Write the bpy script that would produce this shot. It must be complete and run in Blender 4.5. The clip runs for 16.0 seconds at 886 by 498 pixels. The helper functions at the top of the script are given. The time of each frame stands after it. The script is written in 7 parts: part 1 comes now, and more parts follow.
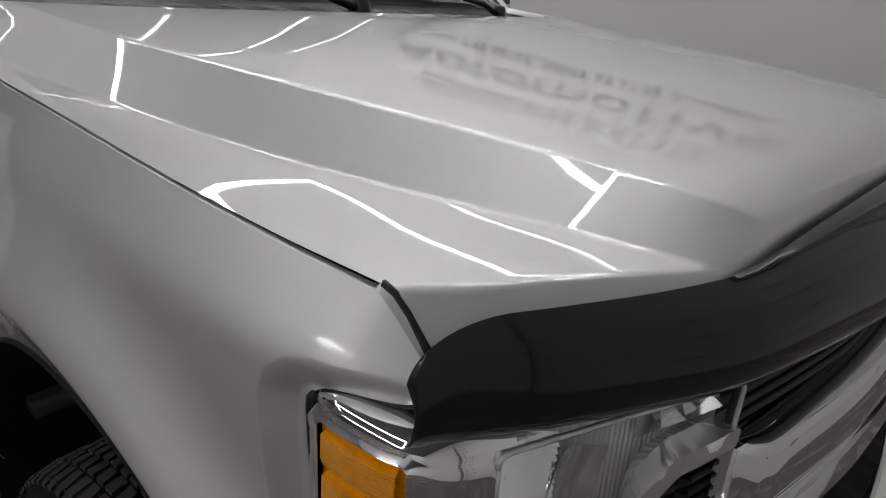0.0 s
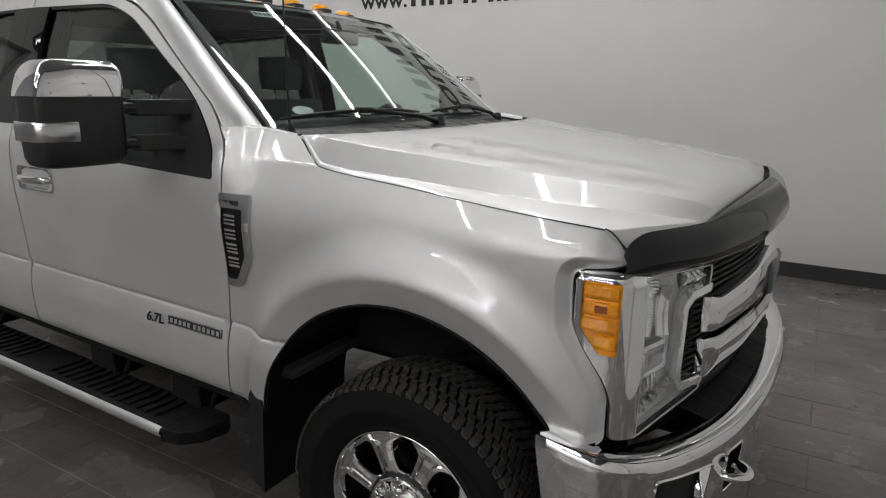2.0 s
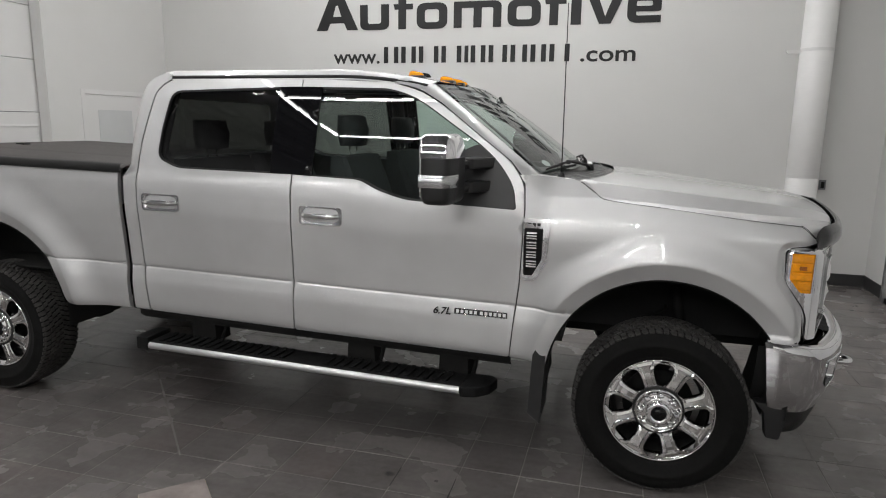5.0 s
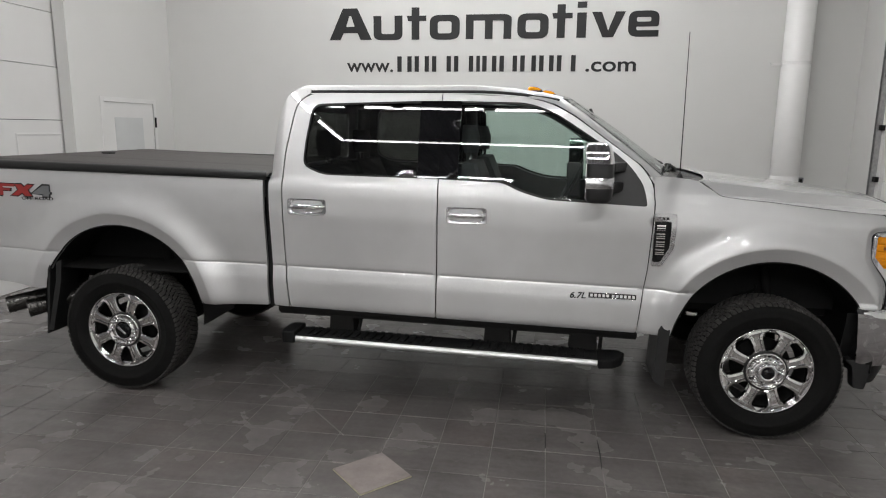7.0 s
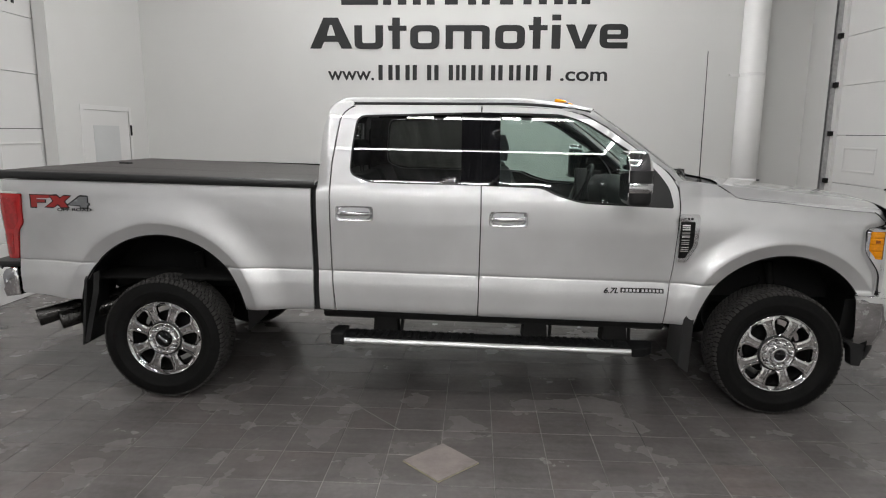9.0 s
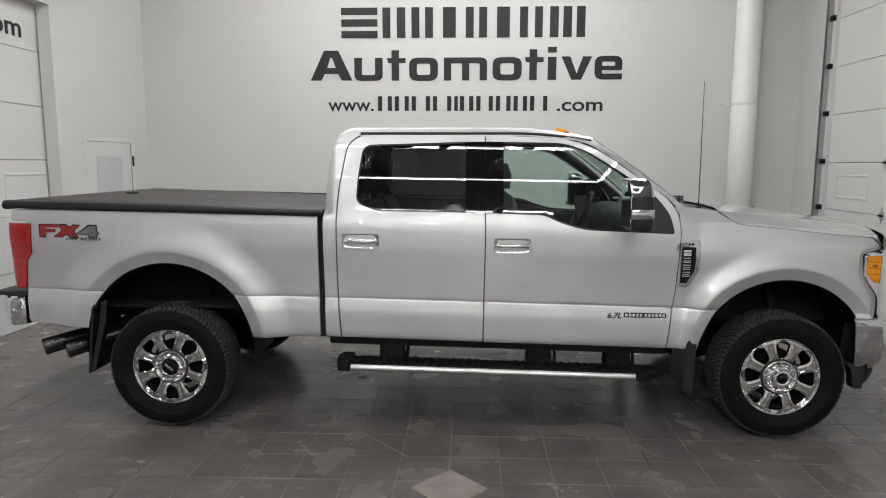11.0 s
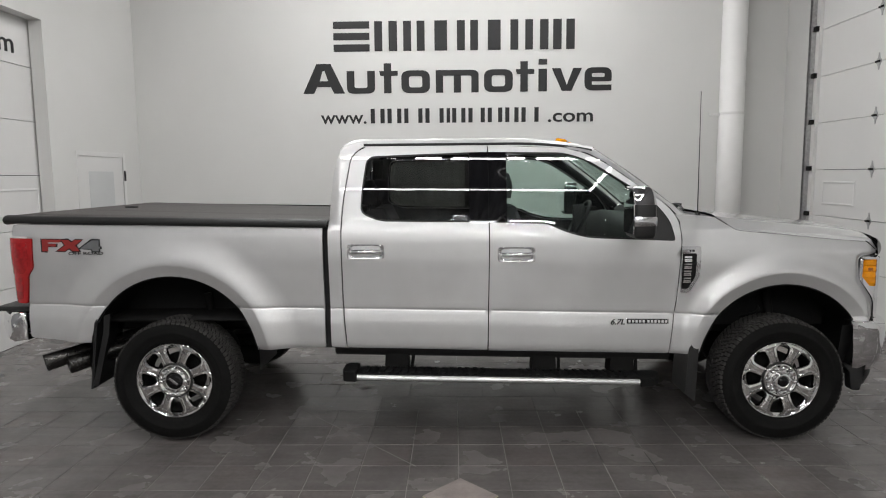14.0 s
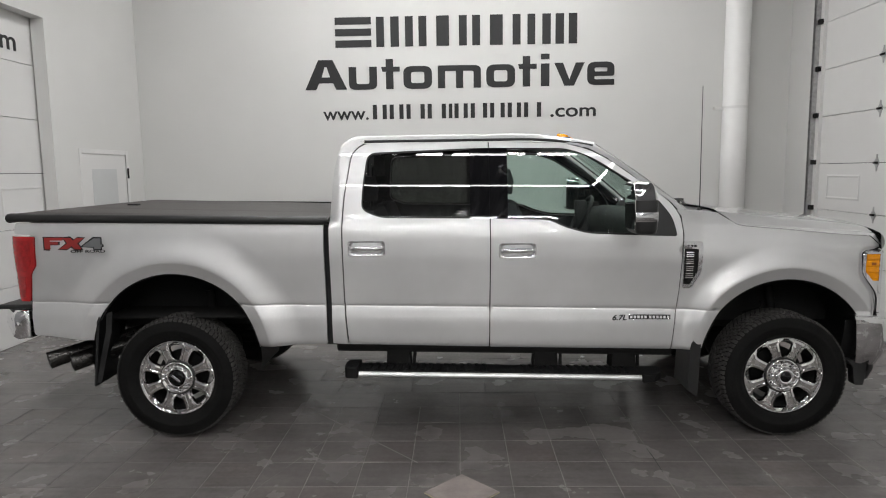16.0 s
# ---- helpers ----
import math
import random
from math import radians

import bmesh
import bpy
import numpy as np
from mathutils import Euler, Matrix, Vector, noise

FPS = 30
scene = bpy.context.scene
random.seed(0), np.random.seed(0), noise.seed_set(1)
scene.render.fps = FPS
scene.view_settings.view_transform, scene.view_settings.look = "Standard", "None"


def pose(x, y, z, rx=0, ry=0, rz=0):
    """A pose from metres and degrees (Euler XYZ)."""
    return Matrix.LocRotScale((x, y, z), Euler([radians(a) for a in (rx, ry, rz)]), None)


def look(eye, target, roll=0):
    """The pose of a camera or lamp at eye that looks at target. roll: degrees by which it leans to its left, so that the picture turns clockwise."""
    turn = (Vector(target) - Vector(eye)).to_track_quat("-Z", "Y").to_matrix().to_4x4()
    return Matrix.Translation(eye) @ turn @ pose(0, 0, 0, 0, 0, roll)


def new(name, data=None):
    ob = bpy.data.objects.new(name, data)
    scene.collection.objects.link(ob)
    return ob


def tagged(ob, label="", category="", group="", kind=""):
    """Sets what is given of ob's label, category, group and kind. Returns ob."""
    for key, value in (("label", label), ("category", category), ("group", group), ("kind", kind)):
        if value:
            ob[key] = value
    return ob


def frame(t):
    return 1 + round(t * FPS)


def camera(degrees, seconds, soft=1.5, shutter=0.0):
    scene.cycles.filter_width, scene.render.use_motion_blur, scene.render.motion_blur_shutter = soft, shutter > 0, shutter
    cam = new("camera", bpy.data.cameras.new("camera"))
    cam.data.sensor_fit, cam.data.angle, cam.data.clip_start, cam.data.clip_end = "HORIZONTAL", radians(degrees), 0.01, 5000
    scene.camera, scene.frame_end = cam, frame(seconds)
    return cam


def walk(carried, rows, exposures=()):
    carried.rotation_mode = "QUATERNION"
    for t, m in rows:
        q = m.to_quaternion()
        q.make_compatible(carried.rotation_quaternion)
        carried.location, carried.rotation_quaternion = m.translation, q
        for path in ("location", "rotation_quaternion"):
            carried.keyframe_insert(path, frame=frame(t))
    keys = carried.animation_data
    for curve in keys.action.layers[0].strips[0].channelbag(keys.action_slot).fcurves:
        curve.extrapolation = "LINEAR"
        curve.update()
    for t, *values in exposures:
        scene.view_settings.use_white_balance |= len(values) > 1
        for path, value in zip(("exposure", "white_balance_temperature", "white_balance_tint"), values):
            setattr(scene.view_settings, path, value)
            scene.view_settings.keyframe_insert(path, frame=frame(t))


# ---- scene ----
cam = camera(69.0, 16.0, 1.1)
PATH = [
    (0, (0.887, -1.246, 1.507), (-0.302, 0.193, 0.789), 2.9),
    (0.5, (0.885, -1.538, 1.518), (-0.189, 0.017, 0.863), 1.1),
    (1, (0.963, -1.8, 1.564), (-0.034, -0.186, 0.932), 0.9),
    (1.5, (1.003, -2.043, 1.607), (0.016, -0.387, 1.073), 0.7),
    (2, (0.988, -2.385, 1.622), (0.006, -0.712, 1.134), 0.8),
    (2.5, (0.847, -2.663, 1.643), (-0.104, -0.958, 1.21), 0.5),
    (3, (0.62, -2.911, 1.644), (-0.247, -1.151, 1.256), 0.6),
    (3.5, (0.45, -3.257, 1.66), (-0.326, -1.453, 1.282), 0.7),
    (4, (0.261, -3.577, 1.709), (-0.419, -1.734, 1.33), 0.8),
    (6.5, (-1.022, -4.646, 1.737), (-1.378, -2.713, 1.367), 0.7),
    (7, (-1.289, -4.796, 1.752), (-1.589, -2.853, 1.384), 0.6),
    (7.5, (-1.503, -4.873, 1.755), (-1.733, -2.92, 1.387), 0.6),
    (8, (-1.706, -4.905, 1.761), (-1.869, -2.946, 1.393), 0.6),
    (8.5, (-1.855, -5.005, 1.769), (-1.977, -3.042, 1.405), 0.5),
    (9, (-1.953, -5.115, 1.783), (-2.05, -3.149, 1.429), 0.4),
    (11.5, (-2.044, -5.179, 1.769), (-2.118, -3.196, 1.521), -0.0),
    (12, (-2.08, -5.172, 1.755), (-2.137, -3.187, 1.515), -0.1),
    (12.5, (-2.087, -5.184, 1.753), (-2.127, -3.199, 1.517), -0.2),
    (13, (-2.112, -5.182, 1.751), (-2.138, -3.196, 1.518), -0.3),
    (13.5, (-2.135, -5.203, 1.765), (-2.161, -3.217, 1.533), -0.3),
    (14, (-2.145, -5.219, 1.765), (-2.181, -3.232, 1.537), -0.5),
    (14.5, (-2.151, -5.206, 1.765), (-2.195, -3.22, 1.537), -0.6),
    (15, (-2.125, -5.208, 1.774), (-2.178, -3.222, 1.541), -0.6),
    (15.5, (-2.128, -5.208, 1.769), (-2.176, -3.223, 1.534), -0.6),
    (16, (-2.122, -5.213, 1.771), (-2.172, -3.229, 1.529), -0.8),
]
walk(cam, [(t, look(eye, target, roll)) for t, eye, target, roll in PATH],
     [(0, -0.75), (0.5, -0.6), (1.0, -0.46), (2.0, -0.26), (3.0, -0.14), (4.0, -0.08), (7.0, 0.05), (11.5, 0.05), (16.0, 0.05)])

# ---- room constants (metres) ----
FLOOR_Z = -0.038
WALL_Y, LEFT_X, RIGHT_X, BACK_Y, CEIL_Z = 4.19, -6.73, 2.55, -13.0, 5.3

# ---- light: ceiling tube lines ----
world = bpy.data.worlds.new("world")
scene.world = world
world.use_nodes = True
world.node_tree.nodes["Background"].inputs[0].default_value = (0.9, 0.95, 1.0, 1)
world.node_tree.nodes["Background"].inputs[1].default_value = 0.05

TUBE_W_PER_M = 9.0
# bar lamps under the ceiling, by their two ends on the plan: a long run and shorter ones joined by rungs, and a weaker run along the lettered wall
RUN_X0, RUN_X1, RUN_Y0, RUN_Y1 = -4.38, 0.1, -12.0, 2.65
# SOUTH is raised to light the truck's side; bars past y -10.1 are added
SOUTH, MIDDLE, NORTH, WEAK = 2.9, 0.7, 0.8, 0.2
TUBE_LINES = [((RUN_X0, RUN_Y0), (RUN_X0, -10.1), SOUTH), ((RUN_X1, RUN_Y0), (RUN_X1, -10.1), SOUTH)]
TUBE_LINES += [((RUN_X0, rung_y), (RUN_X1, rung_y), SOUTH) for rung_y in (RUN_Y0, -10.1)]
TUBE_LINES += [((RUN_X0, -6.0), (RUN_X0, -3.92), MIDDLE), ((RUN_X1, -6.0), (RUN_X1, -3.92), MIDDLE)]
TUBE_LINES += [((RUN_X0, rung_y), (RUN_X1, rung_y), MIDDLE) for rung_y in (-6.0, -3.92)]
TUBE_LINES += [((RUN_X0, -3.92), (RUN_X0, RUN_Y1), NORTH), ((RUN_X1, 0.2), (RUN_X1, RUN_Y1), NORTH)]
TUBE_LINES += [((RUN_X0, rung_y), (RUN_X1, rung_y), NORTH) for rung_y in (0.95, RUN_Y1)]
TUBE_LINES += [((-6.3, 4.0), (2.1, 4.0), WEAK)]


# ---- materials ----
def nodes_of(name):
    m = bpy.data.materials.new(name)
    m.use_nodes = True
    t = m.node_tree
    return m, t, t.nodes["Principled BSDF"]


def noise_into(t, scale, detail=4.0, rough=0.6, coords="Object"):
    co = t.nodes.new("ShaderNodeTexCoord")
    n = t.nodes.new("ShaderNodeTexNoise")
    n.inputs["Scale"].default_value = scale
    n.inputs["Detail"].default_value = detail
    n.inputs["Roughness"].default_value = rough
    t.links.new(co.outputs[coords], n.inputs["Vector"])
    return n


def ramp_of(t, fac, stops):
    r = t.nodes.new("ShaderNodeValToRGB")
    while len(r.color_ramp.elements) < len(stops):
        r.color_ramp.elements.new(0.5)
    for e, (at, c) in zip(r.color_ramp.elements, stops):
        e.position, e.color = at, (*c, 1)
    t.links.new(fac, r.inputs[0])
    return r


def bump_into(t, b, height, strength, distance):
    n = t.nodes.new("ShaderNodeBump")
    n.inputs["Strength"].default_value = strength
    n.inputs["Distance"].default_value = distance
    t.links.new(height, n.inputs["Height"])
    t.links.new(n.outputs[0], b.inputs["Normal"])
    return n


def plain(name, colour, rough=0.5, metal=0.0, coat=0.0, vary=0.08, scale=6.0, grain=0.0, grain_scale=400.0, coords="Object", ior=1.5):
    """A surface with two scales of variation: soft patches in colour and gloss, and a fine grain."""
    m, t, b = nodes_of(name)
    b.inputs["Metallic"].default_value = metal
    b.inputs["IOR"].default_value = ior
    b.inputs["Coat Weight"].default_value = coat
    b.inputs["Coat Roughness"].default_value = 0.02
    n = noise_into(t, scale, coords=coords)
    lo = [c * (1 - vary) for c in colour]
    hi = [min(1, c * (1 + vary)) for c in colour]
    t.links.new(ramp_of(t, n.outputs[0], [(0.3, lo), (0.7, hi)]).outputs[0], b.inputs["Base Color"])
    mr = t.nodes.new("ShaderNodeMapRange")
    mr.inputs["To Min"].default_value, mr.inputs["To Max"].default_value = rough * 0.85, min(1, rough * 1.15)
    n2 = noise_into(t, scale * 5, coords=coords)
    t.links.new(n2.outputs[0], mr.inputs[0])
    t.links.new(mr.outputs[0], b.inputs["Roughness"])
    if grain:
        bump_into(t, b, noise_into(t, grain_scale, 2.0, coords=coords).outputs[0], grain, 0.001)
    return m


def silver_paint(name, coat, ior, metal, rough, lift):
    """Silver metallic car paint: sparkling base under a clear coat."""
    m, t, b = nodes_of(name)
    b.inputs["Metallic"].default_value = metal
    b.inputs["Roughness"].default_value = rough
    b.inputs["Coat Weight"].default_value = coat
    b.inputs["Coat Roughness"].default_value = 0.0
    b.inputs["Coat IOR"].default_value = ior
    flake = noise_into(t, 900.0, 2.0)
    soft = noise_into(t, 2.2, 3.0)
    mix = t.nodes.new("ShaderNodeMath")
    mix.operation = "MULTIPLY_ADD"
    mix.inputs[1].default_value = 0.35
    t.links.new(flake.outputs[0], mix.inputs[0])
    t.links.new(soft.outputs[0], mix.inputs[2])
    t.links.new(ramp_of(t, mix.outputs[0], [(0.35, (0.65 + lift,) * 3), (0.95, (0.76 + lift,) * 3)]).outputs[0], b.inputs["Base Color"])
    return m


def glass_pane(name, tint, rough=0.0, least=0.075, gain_by=0.92):
    """A thin pane: lets tinted light through and mirrors at its surface."""
    m = bpy.data.materials.new(name)
    m.use_nodes = True
    t = m.node_tree
    t.nodes.clear()
    out = t.nodes.new("ShaderNodeOutputMaterial")
    mix = t.nodes.new("ShaderNodeMixShader")
    lw = t.nodes.new("ShaderNodeLayerWeight")
    lw.inputs[0].default_value = 0.5
    fr = t.nodes.new("ShaderNodeMath")
    fr.operation = "POWER"
    fr.inputs[1].default_value = 4.5
    t.links.new(lw.outputs["Facing"], fr.inputs[0])
    tr = t.nodes.new("ShaderNodeBsdfTransparent")
    tr.inputs[0].default_value = (*tint, 1)
    gl = t.nodes.new("ShaderNodeBsdfGlossy")
    gl.inputs["Roughness"].default_value = rough
    gain = t.nodes.new("ShaderNodeMath")
    gain.operation = "MULTIPLY_ADD"
    gain.inputs[1].default_value = gain_by
    gain.inputs[2].default_value = least
    gain.use_clamp = True
    t.links.new(fr.outputs[0], gain.inputs[0])
    t.links.new(gain.outputs[0], mix.inputs[0])
    t.links.new(tr.outputs[0], mix.inputs[1])
    t.links.new(gl.outputs[0], mix.inputs[2])
    t.links.new(mix.outputs[0], out.inputs[0])
    return m


def floor_tile_material():
    """Dark grey slate-look porcelain tile, with cloudy tone, streaks and light scuffs, each tile a little different."""
    m, t, b = nodes_of("slate_tile")
    geo = t.nodes.new("ShaderNodeNewGeometry")
    info = t.nodes.new("ShaderNodeObjectInfo")
    big = t.nodes.new("ShaderNodeTexNoise")
    big.inputs["Scale"].default_value, big.inputs["Detail"].default_value = 2.6, 6.0
    fine = t.nodes.new("ShaderNodeTexNoise")
    fine.inputs["Scale"].default_value, fine.inputs["Detail"].default_value = 28.0, 6.0
    st = t.nodes.new("ShaderNodeMapping")
    st.inputs["Scale"].default_value = (0.9, 7.0, 1.0)
    streak = t.nodes.new("ShaderNodeTexNoise")
    streak.inputs["Scale"].default_value, streak.inputs["Detail"].default_value = 2.2, 5.0
    t.links.new(geo.outputs["Position"], big.inputs["Vector"])
    t.links.new(geo.outputs["Position"], fine.inputs["Vector"])
    t.links.new(geo.outputs["Position"], st.inputs["Vector"])
    t.links.new(st.outputs[0], streak.inputs["Vector"])

    def calc(op, a, bb, c=None):
        n = t.nodes.new("ShaderNodeMath")
        n.operation = op
        for i, v in enumerate((a, bb, c)):
            if v is None:
                continue
            if isinstance(v, (int, float)):
                n.inputs[i].default_value = v
            else:
                t.links.new(v, n.inputs[i])
        return n.outputs[0]

    tone = calc("MULTIPLY_ADD", big.outputs[0], 0.45, calc("MULTIPLY", streak.outputs[0], 0.25))
    tone = calc("ADD", tone, calc("MULTIPLY_ADD", fine.outputs[0], 0.20, 0.05))
    tone = calc("ADD", tone, calc("MULTIPLY", calc("ADD", info.outputs["Random"], geo.outputs["Random Per Island"]), 0.04))
    warm = ramp_of(t, tone, [(0.40, (0.115, 0.094, 0.088)), (0.56, (0.180, 0.148, 0.138)), (0.73, (0.265, 0.224, 0.208))])
    cool = ramp_of(t, tone, [(0.40, (0.094, 0.086, 0.083)), (0.56, (0.145, 0.133, 0.128)), (0.73, (0.218, 0.199, 0.190))])
    pick = t.nodes.new("ShaderNodeTexNoise")
    pick.inputs["Scale"].default_value, pick.inputs["Detail"].default_value = 1.1, 3.0
    t.links.new(geo.outputs["Position"], pick.inputs["Vector"])
    hue = calc("ADD", calc("MULTIPLY", calc("ADD", info.outputs["Random"], geo.outputs["Random Per Island"]), 0.5), calc("MULTIPLY", pick.outputs[0], 0.9))
    hue_r = ramp_of(t, hue, [(0.45, (0, 0, 0)), (0.85, (1, 1, 1))])
    mixc = t.nodes.new("ShaderNodeMix")
    mixc.data_type = "RGBA"
    t.links.new(hue_r.outputs[0], mixc.inputs[0])
    t.links.new(warm.outputs[0], mixc.inputs[6])
    t.links.new(cool.outputs[0], mixc.inputs[7])
    # pale scuffs: broken, high-detail patches
    scuff = t.nodes.new("ShaderNodeTexNoise")
    scuff.inputs["Scale"].default_value, scuff.inputs["Detail"].default_value, scuff.inputs["Roughness"].default_value = 5.0, 14.0, 0.82
    scuff.inputs["Distortion"].default_value = 1.2
    t.links.new(geo.outputs["Position"], scuff.inputs["Vector"])
    sc = ramp_of(t, scuff.outputs[0], [(0.50, (0, 0, 0)), (0.76, (0.20, 0.20, 0.20))])
    mix2 = t.nodes.new("ShaderNodeMix")
    mix2.data_type = "RGBA"
    t.links.new(sc.outputs[0], mix2.inputs[0])
    t.links.new(mixc.outputs[2], mix2.inputs[6])
    mix2.inputs[7].default_value = (0.30, 0.27, 0.25, 1)
    t.links.new(mix2.outputs[2], b.inputs["Base Color"])
    rr = t.nodes.new("ShaderNodeMapRange")
    rr.inputs["To Min"].default_value, rr.inputs["To Max"].default_value = 0.15, 0.36
    t.links.new(big.outputs[0], rr.inputs[0])
    t.links.new(rr.outputs[0], b.inputs["Roughness"])
    bump_into(t, b, fine.outputs[0], 0.12, 0.002)
    return m


def glow(name, colour, strength):
    m = bpy.data.materials.new(name)
    m.use_nodes = True
    t = m.node_tree
    t.nodes.clear()
    out, em = t.nodes.new("ShaderNodeOutputMaterial"), t.nodes.new("ShaderNodeEmission")
    em.inputs[0].default_value, em.inputs[1].default_value = (*colour, 1), strength
    t.links.new(em.outputs[0], out.inputs[0])
    return m


PAINT = silver_paint("silver_paint", 1.0, 1.6, 0.74, 0.52, -0.05)
WHITE_WALL = plain("white_wall_paint", (0.64, 0.637, 0.622), 0.7, vary=0.025, scale=0.7, grain=0.15, grain_scale=160)
DOOR_WHITE = plain("white_door_enamel", (0.68, 0.675, 0.665), 0.45, vary=0.02, scale=1.5)
CEILING_GREY = plain("grey_ceiling_deck", (0.16, 0.16, 0.165), 0.6, vary=0.12, scale=1.0)
GROUT = plain("pale_grout_line", (0.23, 0.211, 0.200), 0.8, vary=0.45, scale=2.5)
DARK_GROUT = plain("dark_grout_line", (0.125, 0.113, 0.107), 0.8, vary=0.3, scale=4)
TILE = floor_tile_material()
BASE_DARK = plain("dark_vinyl_base", (0.035, 0.034, 0.034), 0.5, vary=0.15, scale=5)
LETTER = plain("charcoal_letter_vinyl", (0.010, 0.010, 0.0105), 0.6, vary=0.1, scale=3)
CHROME = plain("chrome", (0.83, 0.83, 0.84), 0.04, metal=1.0, vary=0.02, scale=3)
WHEEL_CHROME = plain("wheel_chrome", (0.70, 0.695, 0.69), 0.07, metal=1.0, vary=0.06, scale=9)
LAMP_SILVER = plain("lamp_silver", (0.95, 0.95, 0.95), 0.07, metal=0.85, vary=0.03, scale=8)
LAMP_RIBBED = plain("ribbed_lamp_silver", (0.92, 0.92, 0.92), 0.22, metal=0.4, vary=0.05, scale=8)
LAMP_TRIM = plain("bright_lamp_trim", (0.90, 0.90, 0.90), 0.16, metal=0.72, vary=0.03, scale=8, coat=0.5)
_t = LAMP_RIBBED.node_tree
_w = _t.nodes.new("ShaderNodeTexWave")
_w.wave_type, _w.bands_direction = "BANDS", "Y"
_w.inputs["Scale"].default_value = 55.0
_c = _t.nodes.new("ShaderNodeTexCoord")
_t.links.new(_c.outputs["Object"], _w.inputs["Vector"])
bump_into(_t, _t.nodes["Principled BSDF"], _w.outputs["Color"], 0.6, 0.003)
SATIN = plain("satin_chrome", (0.62, 0.62, 0.63), 0.22, metal=1.0, vary=0.04, scale=5)
BRUSHED = plain("brushed_bright_strip", (0.66, 0.66, 0.66), 0.38, metal=0.9, vary=0.06, scale=6)
BLACK_PLASTIC = plain("black_plastic", (0.012, 0.012, 0.0122), 0.42, vary=0.15, scale=12, grain=0.25, grain_scale=700)
BLACK_GLOSS = plain("gloss_black", (0.005, 0.005, 0.006), 0.012, vary=0.1, scale=5, ior=1.4)
SMOKED = plain("smoked_acrylic", (0.011, 0.0113, 0.0118), 0.10, vary=0.15, scale=4, ior=1.48)
RUBBER = plain("tyre_rubber", (0.0048, 0.0046, 0.0044), 0.75, vary=0.25, scale=14, grain=0.3, grain_scale=300, ior=1.28)
TREAD_RUBBER = plain("dusty_tread_rubber", (0.0374, 0.0348, 0.0331), 0.85, vary=0.45, scale=18, grain=0.4, grain_scale=250)
STEP_BLACK = plain("moulded_step_plastic", (0.006, 0.006, 0.0062), 0.6, vary=0.2, scale=14, grain=0.3, grain_scale=500, ior=1.3)
SEAL = plain("rubber_seal", (0.004, 0.004, 0.004), 0.55, vary=0.1, scale=20)
DARK_METAL = plain("dark_chassis_steel", (0.0065, 0.0063, 0.006), 0.75, vary=0.3, scale=8, ior=1.3)
COVER_VINYL = plain("black_cover_vinyl", (0.036, 0.030, 0.028), 0.55, vary=0.2, scale=10, grain=0.4, grain_scale=350)
CLOTH = plain("grey_seat_cloth", (0.055, 0.057, 0.06), 0.85, vary=0.15, scale=16, grain=0.5, grain_scale=500)
DASH = plain("dark_dash_plastic", (0.022, 0.022, 0.023), 0.6, vary=0.15, scale=10, grain=0.3, grain_scale=500)
AMBER = plain("amber_lens", (0.90, 0.34, 0.002), 0.14, vary=0.12, scale=60, coat=0.3)
prism_lines = AMBER.node_tree.nodes.new("ShaderNodeTexWave")
prism_lines.bands_direction = "Z"
prism_lines.inputs["Scale"].default_value, prism_lines.inputs["Distortion"].default_value = 125.0, 0.3
place_at = AMBER.node_tree.nodes.new("ShaderNodeTexCoord")
AMBER.node_tree.links.new(place_at.outputs["Object"], prism_lines.inputs["Vector"])
bump_into(AMBER.node_tree, AMBER.node_tree.nodes["Principled BSDF"], prism_lines.outputs["Fac"], 0.4, 0.001)
RED_LENS = plain("red_lens", (0.42, 0.012, 0.014), 0.10, vary=0.15, scale=20, coat=0.8)
RED_DECAL = plain("red_decal", (0.30, 0.026, 0.024), 0.35, vary=0.1, scale=30)
GREY_DECAL = plain("grey_decal", (0.16, 0.165, 0.17), 0.35, vary=0.1, scale=30)
TRACK_STEEL = plain("galvanised_steel", (0.42, 0.42, 0.42), 0.4, metal=0.8, vary=0.2, scale=20)
STICKER = plain("pale_sticker", (0.55, 0.6, 0.6), 0.5, vary=0.05, scale=20)
FRONT_GLASS = glass_pane("clear_green_glass", (0.72, 0.83, 0.785))
REAR_GLASS = glass_pane("dark_privacy_glass", (0.20, 0.21, 0.20))
LAMP_GLASS = glass_pane("clear_lamp_lens", (0.97, 0.975, 0.975), 0.0, 0.03, 0.4)
TUBE_WHITE = glow("tube_white", (1.0, 0.99, 0.975), 30.0)

WEAK_WHITE = glow("weak_tube_white", (1.0, 0.99, 0.975), 6.0)


# ---- mesh helpers ----
def mesh_of(name, verts, faces, normals=None, smooth=True):
    me = bpy.data.meshes.new(name)
    me.from_pydata([tuple(v) for v in verts], [], [tuple(f) for f in faces])
    me.validate()
    if smooth:
        me.polygons.foreach_set("use_smooth", [True] * len(me.polygons))
    me.update()
    if normals is not None:
        me.normals_split_custom_set_from_vertices([tuple(n) for n in normals])
    return me


